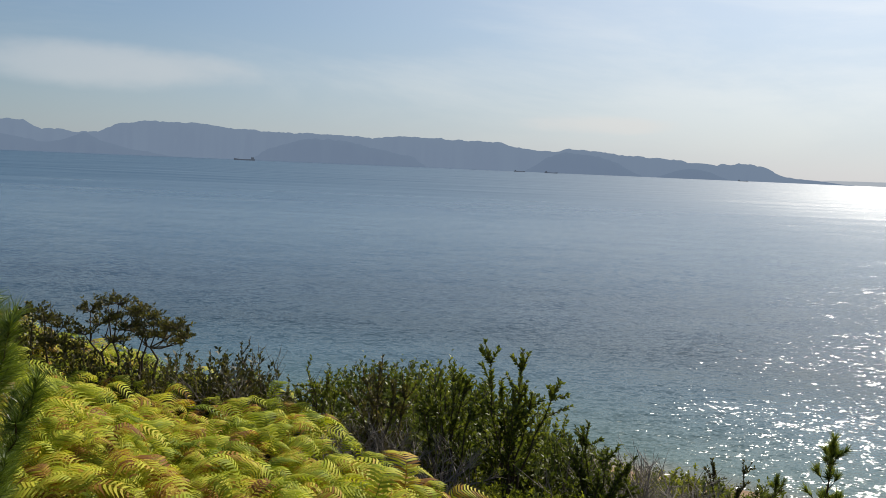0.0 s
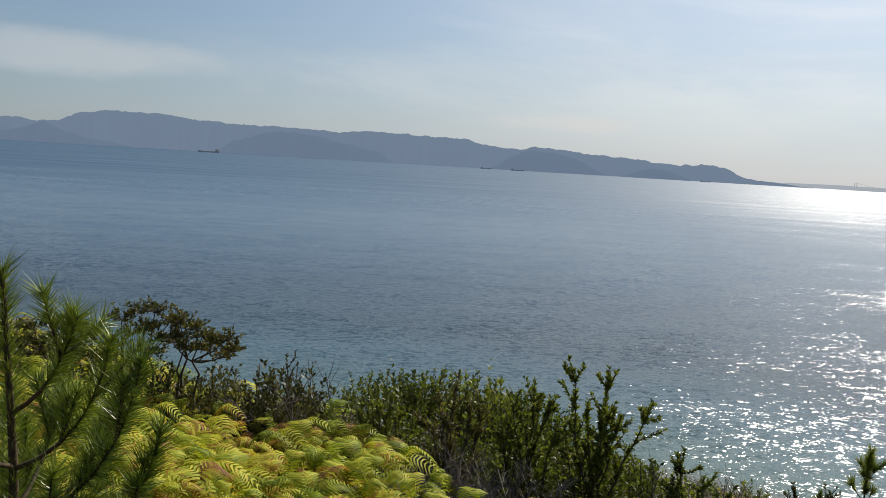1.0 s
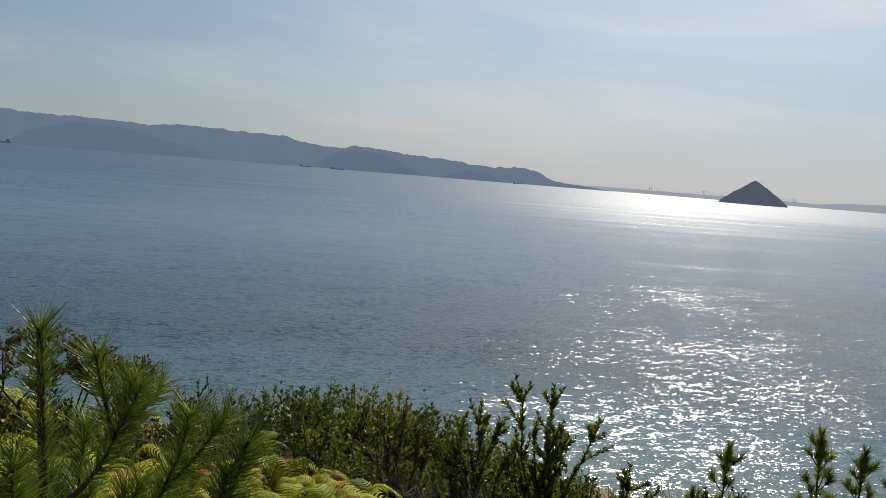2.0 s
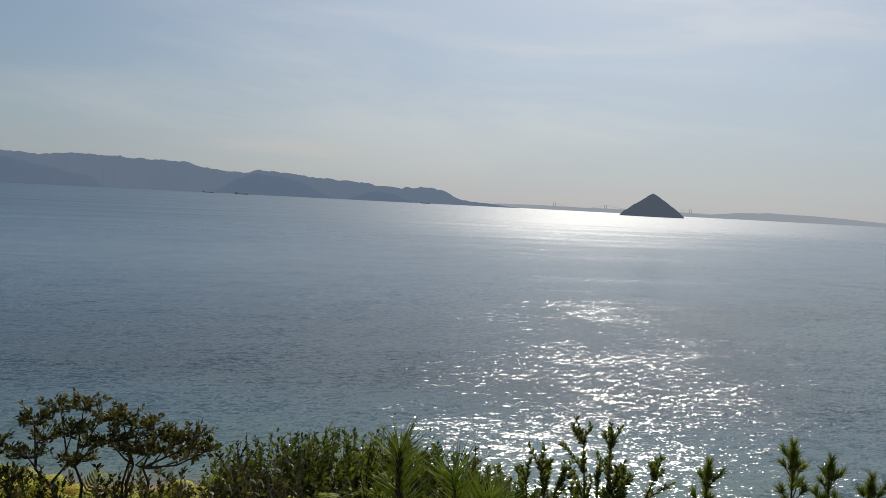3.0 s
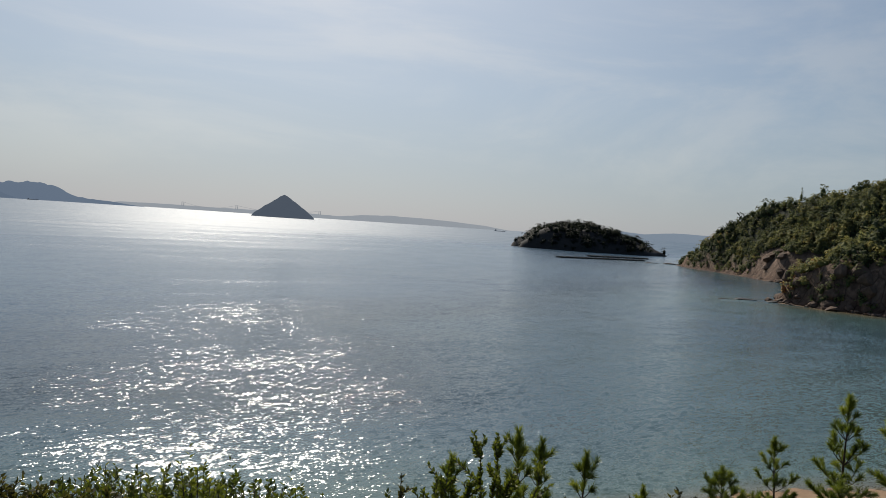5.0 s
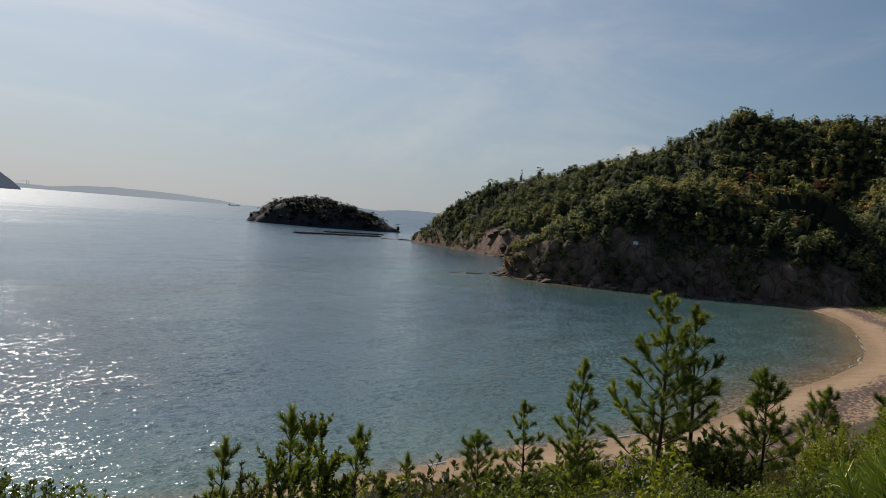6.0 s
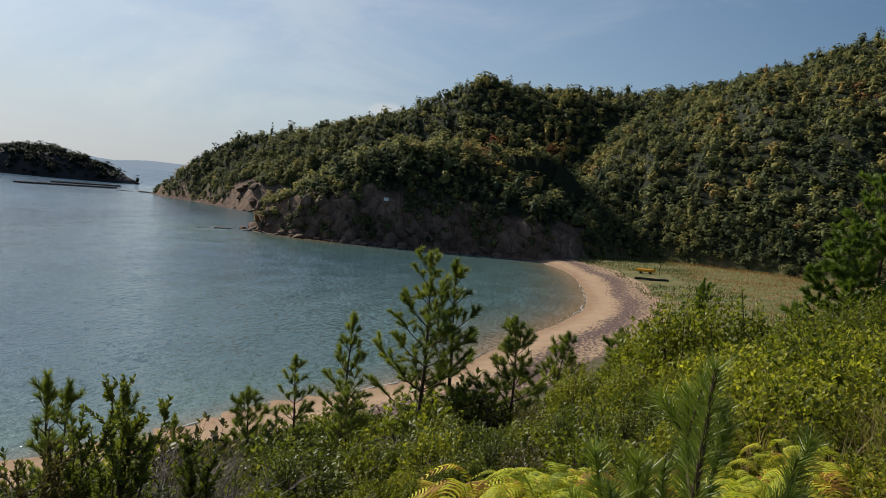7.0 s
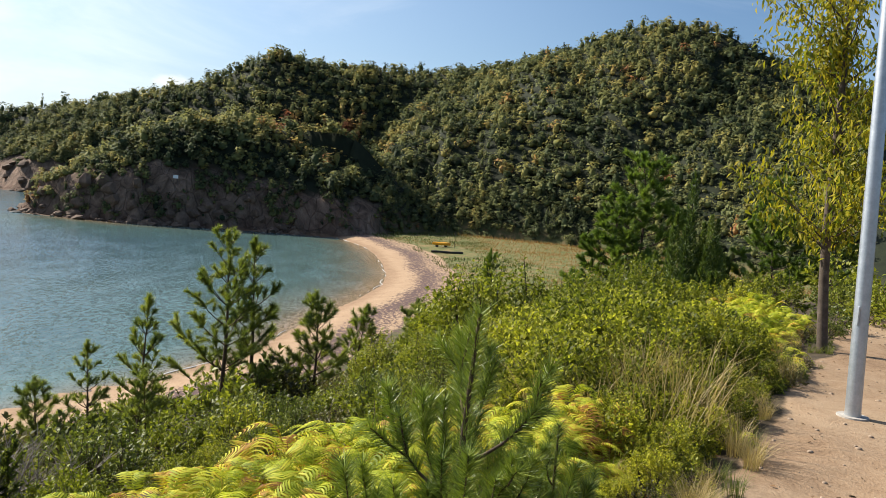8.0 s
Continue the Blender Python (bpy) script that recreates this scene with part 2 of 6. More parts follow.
M_WATER = water_material()
M_GROUND = ground_material()
M_BARK = surface("bark", [(0.3, (0.035, 0.025, 0.018)), (0.55, (0.10, 0.075, 0.055)), (0.75, (0.19, 0.15, 0.12))], 9.0, 0.9, 0.8, 0.006, 6)
M_PINEBARK = surface("pine_bark", [(0.3, (0.03, 0.02, 0.015)), (0.6, (0.11, 0.07, 0.045)), (0.8, (0.20, 0.13, 0.09))], 14.0, 0.92, 0.8, 0.006, 5)
M_DEADWOOD = surface("dead_wood", [(0.3, (0.16, 0.13, 0.11)), (0.7, (0.36, 0.32, 0.28))], 16.0, 0.9, 0.5, 0.004, 5)
M_LEAF = leafy("shrub_leaf", [(0.25, (0.075, 0.098, 0.018)), (0.55, (0.19, 0.215, 0.038)), (0.8, (0.34, 0.33, 0.06)), (1.0, (0.42, 0.34, 0.07))], 0.34, 0.5, 0.3)
M_LEAF_DULL = leafy("dull_leaf", [(0.25, (0.045, 0.048, 0.016)), (0.55, (0.115, 0.105, 0.034)), (0.8, (0.22, 0.175, 0.055)), (1.0, (0.32, 0.17, 0.055))], 0.34, 0.5, 0.3)
M_LEAF_LIGHT = leafy("light_leaf", [(0.25, (0.10, 0.125, 0.014)), (0.55, (0.27, 0.285, 0.033)), (0.8, (0.44, 0.41, 0.055)), (1.0, (0.48, 0.35, 0.08))], 0.4, 0.5, 0.3)
M_HEDGE = leafy("hedge_leaf", [(0.2, (0.075, 0.095, 0.014)), (0.46, (0.26, 0.27, 0.034)), (0.7, (0.54, 0.50, 0.065)), (1.0, (0.62, 0.46, 0.10))], 0.5, 0.55, 0.2)
M_FERN = leafy("fern_frond", [(0.1, (0.15, 0.20, 0.014)), (0.4, (0.38, 0.43, 0.032)), (0.68, (0.62, 0.58, 0.06)), (0.86, (0.46, 0.25, 0.04)), (1.0, (0.26, 0.12, 0.04))], 0.32, 0.6, 0.15)
M_NEEDLE = leafy("pine_needle", [(0.2, (0.06, 0.095, 0.016)), (0.5, (0.27, 0.31, 0.055)), (0.85, (0.54, 0.53, 0.11))], 0.28, 0.42, 0.5, 2.0)
M_NEEDLE_NEAR = leafy("young_pine_needle", [(0.2, (0.06, 0.10, 0.013)), (0.52, (0.22, 0.29, 0.036)), (0.88, (0.48, 0.51, 0.08))], 0.12, 0.4, 0.5, 2.5)
def woods_material(name, stops, glow):
    """Far tree crowns: leaf clumps break the crown's colour and relief; each tree has its own tone."""
    def build(n):
        p = place_of(n)
        g = n.add("ShaderNodeNewGeometry")
        tone = n.add("ShaderNodeAttribute")
        tone.attribute_name = "tone"
        big = n.noise(p, 0.03, 3, 0.6)
        fine = n.noise(p, 1.6, 4, 0.7)
        f = n.maths("ADD", n.maths("MULTIPLY", g.outputs["Random Per Island"], 0.2), n.maths("MULTIPLY", big, 0.52))
        f = n.maths("ADD", f, n.maths("MULTIPLY_ADD", fine, 0.22, 0.0))
        f = n.maths("ADD", f, n.maths("MULTIPLY", tone.outputs["Fac"], 0.6))
        col = n.ramp(f, stops)
        facing = n.add("ShaderNodeAttribute")
        facing.attribute_name = "facing"
        bm = n.add("ShaderNodeBump", ins={"Strength": 0.3, "Distance": 0.4, "Height": fine, "Normal": facing.outputs["Vector"]})
        s = n.add("ShaderNodeBsdfPrincipled", ins={"Base Color": col, "Roughness": 0.75, "Specular IOR Level": 0.15, "Normal": bm.outputs[0]})
        tr = n.add("ShaderNodeBsdfTranslucent", ins={"Color": col, "Normal": bm.outputs[0]})
        return n.add("ShaderNodeMixShader", ins={0: glow, 1: s.outputs[0], 2: tr.outputs[0]}).outputs[0]
    return material(name, build)


M_WOODS = woods_material("woods_leaf", [(0.12, (0.028, 0.041, 0.021)), (0.40, (0.098, 0.117, 0.047)), (0.62, (0.205, 0.207, 0.067)), (0.82, (0.34, 0.285, 0.080)), (1.0, (0.38, 0.15, 0.065))], 0.20)
# islet leaves: backlit shade is put into the near-black colour
M_ISLET = woods_material("backlit_islet_leaf", [(0.2, (0.008, 0.012, 0.006)), (0.6, (0.018, 0.024, 0.010)), (0.9, (0.03, 0.032, 0.014))], 0.02)
M_YELLOW = leafy("yellowing_leaf", [(0.2, (0.11, 0.14, 0.018)), (0.42, (0.31, 0.28, 0.025)), (0.7, (0.50, 0.37, 0.03)), (1.0, (0.45, 0.20, 0.03))], 0.45, 0.6, 0.2, 0.8)
M_DRYGRASS = leafy("dry_grass", [(0.2, (0.26, 0.20, 0.08)), (0.6, (0.52, 0.40, 0.20)), (1.0, (0.66, 0.56, 0.33))], 0.35, 0.6, 0.3, 2.0)
M_LITTER = leafy("fallen_leaf", [(0.2, (0.10, 0.055, 0.03)), (0.6, (0.24, 0.14, 0.07)), (1.0, (0.40, 0.28, 0.14))], 0.15, 0.7, 0.2, 2.0)
M_FIELDGRASS = leafy("field_grass", [(0.2, (0.055, 0.075, 0.02)), (0.6, (0.12, 0.125, 0.038)), (1.0, (0.32, 0.18, 0.075))], 0.3, 0.6, 0.2, 0.1)
M_GREENGRASS = leafy("green_grass", [(0.2, (0.08, 0.11, 0.02)), (0.6, (0.18, 0.20, 0.045)), (1.0, (0.36, 0.30, 0.10))], 0.35, 0.5, 0.3, 0.3)
M_ROCK = surface("shore_rock", [(0.25, (0.04, 0.025, 0.017)), (0.5, (0.14, 0.09, 0.06)), (0.75, (0.28, 0.195, 0.14))], 0.9, 0.9, 0.9, 0.12, 6)
M_WETROCK = surface("wet_rock", [(0.25, (0.015, 0.013, 0.012)), (0.75, (0.05, 0.042, 0.035))], 0.9, 0.8, 0.9, 0.1, 6)
M_STEEL = surface("galvanised_steel", [(0.3, (0.36, 0.39, 0.42)), (0.7, (0.55, 0.58, 0.61))], 12.0, 0.42, 0.15, 0.002, 5, 0.75)
M_GRAVEL = surface("gravel", [(0.3, (0.20, 0.14, 0.095)), (0.7, (0.42, 0.33, 0.24))], 20.0, 0.9, 0.4, 0.004, 6)
M_CONCRETE = surface("concrete", [(0.3, (0.28, 0.25, 0.22)), (0.7, (0.48, 0.45, 0.40))], 9.0, 0.9, 0.4, 0.004, 6)
M_ORANGE = surface("yellow_hull_paint", [(0.3, (0.86, 0.33, 0.008)), (0.7, (0.92, 0.42, 0.012))], 2.0, 0.45, 0.1, 0.004, 6)
M_DARKWOOD = surface("tarred_wood", [(0.3, (0.018, 0.016, 0.014)), (0.7, (0.05, 0.045, 0.04))], 3.0, 0.8, 0.3, 0.01, 6)
M_WHITE = surface("white_paint", [(0.3, (0.70, 0.70, 0.68)), (0.7, (0.82, 0.82, 0.80))], 3.0, 0.5, 0.1, 0.002, 6)
M_FOAM = surface("sea_foam", [(0.3, (0.36, 0.36, 0.34)), (0.7, (0.66, 0.66, 0.63))], 3.0, 0.7, 0.5, 0.02, 6)
# ships and bridge: distance haze is an emissive share of the material
M_SHIP = hazy("hazed_far_ship", (0.03, 0.03, 0.035, 1), (0.13, 0.16, 0.21, 1), 0.55, 0.1)
M_FAINT = hazy("hazed_far_steel", (0.05, 0.06, 0.07, 1), (0.40, 0.43, 0.47, 1), 0.85)
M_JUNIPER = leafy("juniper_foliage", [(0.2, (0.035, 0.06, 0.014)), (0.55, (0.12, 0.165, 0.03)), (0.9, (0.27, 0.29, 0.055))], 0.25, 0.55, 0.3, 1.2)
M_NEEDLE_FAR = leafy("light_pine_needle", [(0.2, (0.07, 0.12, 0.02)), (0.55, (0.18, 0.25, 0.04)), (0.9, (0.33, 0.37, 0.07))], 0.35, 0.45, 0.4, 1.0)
# hills and cone island: the same emissive haze, stronger where paler
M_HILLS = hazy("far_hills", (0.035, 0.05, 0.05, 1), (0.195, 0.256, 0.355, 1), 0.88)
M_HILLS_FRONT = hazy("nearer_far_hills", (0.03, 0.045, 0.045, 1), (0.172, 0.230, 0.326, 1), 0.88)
M_CONE = hazy("hazed_cone_island", (0.02, 0.03, 0.025, 1), (0.125, 0.155, 0.205, 1), 0.80, 0.02)
M_PALE = hazy("haziest_hills", (0.05, 0.06, 0.07, 1), (0.44, 0.48, 0.53, 1), 0.9)
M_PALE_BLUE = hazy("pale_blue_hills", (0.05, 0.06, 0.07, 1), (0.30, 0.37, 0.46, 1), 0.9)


# ---- building helpers ----
def empty(name, m=None, **tags):
    ob = new(name)
    ob.empty_display_size = 0.2
    if m is not None:
        ob.matrix_basis = m
    return tagged(ob, **tags)


def mesh_of(name, V, F, material_, tone=None, smooth=False):
    """A mesh from vertices (n, 3) and faces (m, 3) or (m, 4)."""
    V, F = np.asarray(V, np.float32), np.asarray(F, np.int32)
    me = bpy.data.meshes.new(name)
    k = F.shape[1]
    me.vertices.add(len(V))
    me.vertices.foreach_set("co", V.ravel())
    me.loops.add(F.size)
    me.loops.foreach_set("vertex_index", F.ravel())
    me.polygons.add(len(F))
    me.polygons.foreach_set("loop_start", np.arange(0, F.size, k, dtype=np.int32))
    if smooth:
        me.polygons.foreach_set("use_smooth", np.ones(len(F), bool))
    if tone is not None:
        me.attributes.new("tone", "FLOAT", "POINT").data.foreach_set("value", np.asarray(tone, np.float32))
    me.materials.append(material_)
    me.update(calc_edges=True)
    me.validate()
    return me


def piece(name, V, F, material_, parent=None, label="", smooth=False, tone=None, **tags):
    ob = new(name, mesh_of(name, V, F, material_, tone, smooth))
    if parent is not None:
        ob.parent = parent
    return tagged(ob, label=label, **tags)


def part(name, bm, material_, parent=None, label="", smooth=False, **tags):
    me = bpy.data.meshes.new(name)
    bm.to_mesh(me)
    bm.free()
    if smooth:
        for p in me.polygons:
            p.use_smooth = True
    me.materials.append(material_)
    ob = new(name, me)
    if parent is not None:
        ob.parent = parent
    return tagged(ob, label=label, **tags)


def join(chunks):
    """Several (V, F) as one."""
    Vs, Fs, n = [], [], 0
    for V, F in chunks:
        Vs.append(np.asarray(V))
        Fs.append(np.asarray(F) + n)
        n += len(V)
    return np.concatenate(Vs), np.concatenate(Fs)


def tube(points, radii, sides=5):
    """A tapered tube of quads along points."""
    P = np.asarray(points, float)
    n = len(P)
    V = np.zeros((n, sides, 3))
    for i in range(n):
        d = P[min(i + 1, n - 1)] - P[max(i - 1, 0)]
        d /= np.linalg.norm(d) + 1e-9
        a = np.cross(d, (0.31, 0.17, 0.93) if abs(d[2]) < 0.9 else (1, 0, 0))
        a /= np.linalg.norm(a) + 1e-9
        b = np.cross(d, a)
        for k in range(sides):
            g = 2 * math.pi * k / sides
            V[i, k] = P[i] + radii[i] * (math.cos(g) * a + math.sin(g) * b)
    F = []
    for i in range(n - 1):
        for k in range(sides):
            k2 = (k + 1) % sides
            F.append((i * sides + k, i * sides + k2, (i + 1) * sides + k2, (i + 1) * sides + k))
    return V.reshape(-1, 3), np.array(F)


rng = np.random.default_rng(7)


def turned(base, right, out_, up, where, size):
    """Copies of a small flat shape (k, 3): axes right, out, up (n, 3), places (n, 3), sizes (n)."""
    s = np.asarray(size)[:, None, None]
    return where[:, None, :] + s * (base[None, :, 0:1] * right[:, None, :] + base[None, :, 1:2] * out_[:, None, :] + base[None, :, 2:3] * up[:, None, :])


def unit(a):
    return a / (np.linalg.norm(a, axis=-1, keepdims=True) + 1e-9)


def frames_for(out_, roll_rng):
    """Right and up axes for directions out_, with a random turn about them."""
    ref = np.where(np.abs(out_[:, 2:3]) < 0.95, np.array([[0, 0, 1.0]]), np.array([[1.0, 0, 0]]))
    r = unit(np.cross(out_, ref))
    u = np.cross(r, out_)
    a = roll_rng
    return r * np.cos(a)[:, None] + u * np.sin(a)[:, None], u * np.cos(a)[:, None] - r * np.sin(a)[:, None]


# leaf: folded along the midrib, the tip bent down
LEAF_V = np.array([(0, 0, 0), (0.25, 0.45, 0.08), (0.02, 1.0, -0.10), (-0.25, 0.45, 0.08)])
LEAF_F = np.array([(0, 1, 2, 3)])


def leaves(where, out_, size, roll=0.9, g=rng, wide=1.0):
    n = len(where)
    r, u = frames_for(out_, g.normal(0, roll, n))
    V = turned(LEAF_V * (wide, 1, 1), r, out_, u, where, size)
    F = (np.arange(n) * 4)[:, None, None] + LEAF_F[None]
    return V.reshape(-1, 3), F.reshape(-1, 4)


def needles(where, out_, length, width, g=rng):
    """Thin blades, one triangle each."""
    n = len(where)
    r, _ = frames_for(out_, g.uniform(0, math.pi, n))
    a = where - r * width / 2
    b = where + r * width / 2
    c = where + out_ * np.asarray(length)[:, None]
    return np.stack([a, b, c], 1).reshape(-1, 3), np.arange(3 * n).reshape(-1, 3)


# ---- the lie of the land ----
def lattice(ix, iy, seed):
    h = (ix.astype(np.int64) * 374761393 + iy.astype(np.int64) * 668265263 + seed * 974711) & 0x7FFFFFFF
    h = ((h ^ (h >> 13)) * 1274126177) & 0x7FFFFFFF
    return ((h ^ (h >> 16)) & 0xFFFF) / 65535.0


def vnoise(x, y, seed=0):
    x, y = np.asarray(x, float), np.asarray(y, float)
    ix, iy = np.floor(x), np.floor(y)
    fx, fy = x - ix, y - iy
    fx, fy = fx * fx * (3 - 2 * fx), fy * fy * (3 - 2 * fy)
    a, b = lattice(ix, iy, seed), lattice(ix + 1, iy, seed)
    c, d = lattice(ix, iy + 1, seed), lattice(ix + 1, iy + 1, seed)
    return (a * (1 - fx) + b * fx) * (1 - fy) + (c * (1 - fx) + d * fx) * fy


def fbm(x, y, octaves=4, seed=0):
    s, a, t = 0.0, 1.0, 0.0
    for k in range(octaves):
        s = s + a * vnoise(x * 2 ** k, y * 2 ** k, seed + 17 * k)
        t += a
        a *= 0.5
    return s / t - 0.5


def line_distance(x, y, pts, closed=False):
    """Distance to a polyline, and how far along it (in corners) the nearest point lies."""
    best = np.full(np.shape(x), 1e9)
    along = np.zeros(np.shape(x))
    n = len(pts)
    for i in range(n if closed else n - 1):
        (ax, ay), (bx, by) = pts[i][:2], pts[(i + 1) % n][:2]
        dx, dy = bx - ax, by - ay
        t = np.clip(((x - ax) * dx + (y - ay) * dy) / (dx * dx + dy * dy), 0, 1)
        d = np.hypot(x - ax - t * dx, y - ay - t * dy)
        m = d < best
        best, along = np.where(m, d, best), np.where(m, i + t, along)
    return best, along


def inside(x, y, pts):
    r = np.zeros(np.shape(x), bool)
    n = len(pts)
    for i in range(n):
        (ax, ay), (bx, by) = pts[i][:2], pts[(i + 1) % n][:2]
        c = (ay > y) != (by > y)
        t = (y - ay) / (by - ay if by != ay else 1e-9)
        r ^= c & (x < ax + t * (bx - ax))
    return r


def sstep(a, b, x):
    t = np.clip((x - a) / (b - a), 0, 1)
    return t * t * (3 - 2 * t)


# waterline, from the far west along the beach round the bay to the headland's tip and behind it
COAST = [(-300, 80), (-120, 55), (-55, 44), (-24, 41), (-8, 40.5), (7, 35.5), (20, 28), (31.5, 21.5), (41, 17.8), (47, 13.6), (56, 9.2), (74, 5.2), (88, 1.0),
         (103, -2.4), (116, -3.8), (133, -4.0), (150, -3.4), (168, -2.0), (182, 1.5), (193, 4.5), (191.5, 14), (190, 25), (185, 40), (181, 52), (183, 64), (189, 78),
         (212, 80), (250, 84), (275, 98), (291, 108), (297, 121), (312, 133), (340, 160), (356, 180), (384, 202), (400, 204), (440, 160), (500, 60),
         (560, -100), (500, -300), (200, -420), (-300, -420)]
# foot of the wooded hill: along the cliffs, then behind the field
FOOT = [(388, 203), (356, 178), (340, 158), (312, 131), (297, 119), (291, 106), (275, 96), (250, 82), (212, 78), (190, 77), (184, 64), (182, 52), (186, 40), (191, 25),
        (193, 13), (195, 2), (204, -8), (222, -26), (214, -44), (204, -60), (180, -76), (150, -86), (110, -100), (60, -130), (0, -160), (-300, -300), (-300, -420),
        (200, -420), (500, -300), (560, -100), (500, 60), (440, 160), (400, 203)]


def bearing(az, d):
    return -4.5 + d * math.sin(radians(az)), 3.2 + d * math.cos(radians(az))


# crest of the hill: bearing, distance, height of the ground there
CREST = [(*bearing(a, d), z) for a, d, z in [(63.0, 430, 3), (64.7, 410, 10.5), (66.1, 395, 19.5), (68.3, 380, 29.5), (72, 362, 34.5), (75.5, 350, 40.5), (79, 338, 45.5), (81.5, 332, 51),
         (84.4, 328, 60.5), (86.5, 332, 58.5), (91, 345, 60.5), (95, 350, 62.5), (98.3, 350, 65.5), (101, 346, 67.5), (103, 340, 70.5), (106, 332, 76.5), (109, 325, 82.5), (111.5, 320, 83.5),
         (114.5, 318, 80.5), (116, 316, 75.5), (119, 318, 68.5), (124, 325, 58.5), (135, 330, 53.5), (160, 330, 48.5)]]
CREST_Z = np.array([c[2] for c in CREST])
EDGE_P, EDGE_U, EDGE_N = np.array((-0.3, 1.15)), np.array((0.792, -0.61)), np.array((0.61, 0.792))


def path_coords(x, y):
    """Along the footpath's seaward edge, and towards the sea from it."""
    return (x - EDGE_P[0]) * EDGE_U[0] + (y - EDGE_P[1]) * EDGE_U[1], (x - EDGE_P[0]) * EDGE_N[0] + (y - EDGE_P[1]) * EDGE_N[1]


def land(x, y):
    """Ground height and the shares of sand, rock, turf, wrack and wet sand."""
    x, y = np.asarray(x, float), np.asarray(y, float)
    dc, _ = line_distance(x, y, COAST, True)
    on = inside(x, y, COAST)
    dc = np.clip(np.where(on, dc, -dc), -900, 900)
    df, along_foot = line_distance(x, y, FOOT, True)
    hill_in = inside(x, y, FOOT)
    df = np.where(hill_in, df, -df)
    dr, along = line_distance(x, y, CREST)
    zr = np.interp(along, np.arange(len(CREST)), CREST_Z)
    # beach and field
    z = np.where(dc > 0, 1.35 * (1 - np.exp(-dc / 6.0)) + 0.012 * np.clip(dc - 10, 0, 60), np.maximum(dc * 0.09, -6))
    flat_z = z + 0.15 * fbm(x / 6, y / 6, 3, 3) * (dc > 8)
    # the knoll that the footpath runs along
    u, s = path_coords(x, y)
    prof = np.interp(s, [-60, -20, -5, -3.2, 0, 1.2, 3.2, 5, 10, 20, 27, 32], [17, 14, 11.75, 11.5, 11.45, 11.30, 10.72, 10.0, 8.0, 4.1, 1.5, 0.4])
    fade = sstep(48, 16, u)
    fade = np.where(s < 0, sstep(70, 25, u), fade)
    prof = prof - 0.33 * np.clip(-u - 8, 0, 30) * sstep(1.5, 5, s)
    knoll = prof * fade + (0.9 * fbm(x / 5, y / 5, 4, 5) * sstep(0.6, 4, s) + 0.10 * fbm(x / 0.9, y / 0.9, 3, 6)) * sstep(28, 20, s)
    base = np.where(dc > 0, np.maximum(flat_z, np.minimum(knoll, 1.0 + dc * 0.55)), flat_z)
    # the wooded hill
    cliff = np.interp(along_foot, [0, 8, 9.3, 12, 14, 16.5, 19], [3.0, 4.0, 11.5, 11.5, 8.0, 4.0, 0.8])
    cliff = cliff * (0.75 + 0.9 * (fbm(x / 22, y / 22, 3, 8) + 0.15))
    t = np.clip(df, 0, None) / (np.clip(df, 0, None) + dr + 1e-6)
    rise = zr * t ** 0.92 + cliff * sstep(0, 5.0, df) * sstep(0.0, 0.35, 1 - t)
    rough = 15 * fbm(x / 70, y / 70, 4, 11) * sstep(3, 40, df) * sstep(0, 40, dr + 8)
    crag = 6.5 * fbm(x / 8, y / 8, 5, 12) * sstep(-2, 3, df) * sstep(20, 6, df) * sstep(17, 15.5, along_foot)
    spur = 10 * np.exp(-((x - 215) ** 2 / 60 ** 2 + (y - 45) ** 2 / 30 ** 2)) * sstep(5, 30, df)
    hill = rise + rough + crag + spur
    # the knob over the cliff stands before the main ridge, with a dale behind it and a gully up to the crest
    az, dist = np.degrees(np.arctan2(x + 4.5, y - 3.2)), np.hypot(x + 4.5, y - 3.2)
    knob = np.interp(az, [70, 72.5, 75.5, 79.3, 82, 85, 87, 90, 93], [5, 10, 18, 24, 26, 26, 27, 25, 22]) + 7 * fbm(x / 26, y / 26, 3, 24)
    back = sstep(0, 92, dist - 232)
    folded = np.where(dist < 232, np.minimum(hill, knob), knob * (1 - back) + hill * back - 11 * np.sin(math.pi * np.clip((dist - 232) / 92, 0, 1)))
    own = sstep(68.5, 71, az) * sstep(95, 89, az) * (dist < 326) * hill_in
    hill = hill * (1 - own) + folded * own
    gully = np.exp(-((az - 90 - (dist - 250) / 22) / 1.9) ** 2) * sstep(235, 270, dist) * sstep(338, 312, dist)
    folds = np.abs(fbm(az / 4.2 + 0.012 * dist, dist / 160, 2, 26)) * sstep(92, 97, az) * sstep(8, 40, df) * sstep(2, 40, dr)
    hill = hill - 9 * gully + 26 * (folds - 0.1) * sstep(92, 97, az) * sstep(8, 40, df) * sstep(2, 40, dr)
    z = np.where(hill_in, np.maximum(hill, base * 0.3), base)
    rock = sstep(-2.5, 0.5, df) * sstep(10.0, 6.5, df + 7 * fbm(x / 7, y / 7, 3, 14) + np.interp(along_foot, [0, 2.4, 3.1, 6.5, 8.2, 9.2], [8, 7, 0, 0, 3, 0])) * sstep(17, 15.5, along_foot) * (dc > -8)
    sand = np.where(hill_in, 0, sstep(1.0, 0.7, (dc + 3 * fbm(x / 9, y / 9, 3, 15)) / np.interp(x, [-10, 25, 45, 80], [1.6, 4.0, 9.5, 12.5]))) * sstep(2.6, 1.9, z)
    sand = sand * (x < 200)
    rock = np.maximum(rock, (x > 196) * (y > -5) * sstep(5, 2, dc) * (dc > -6))
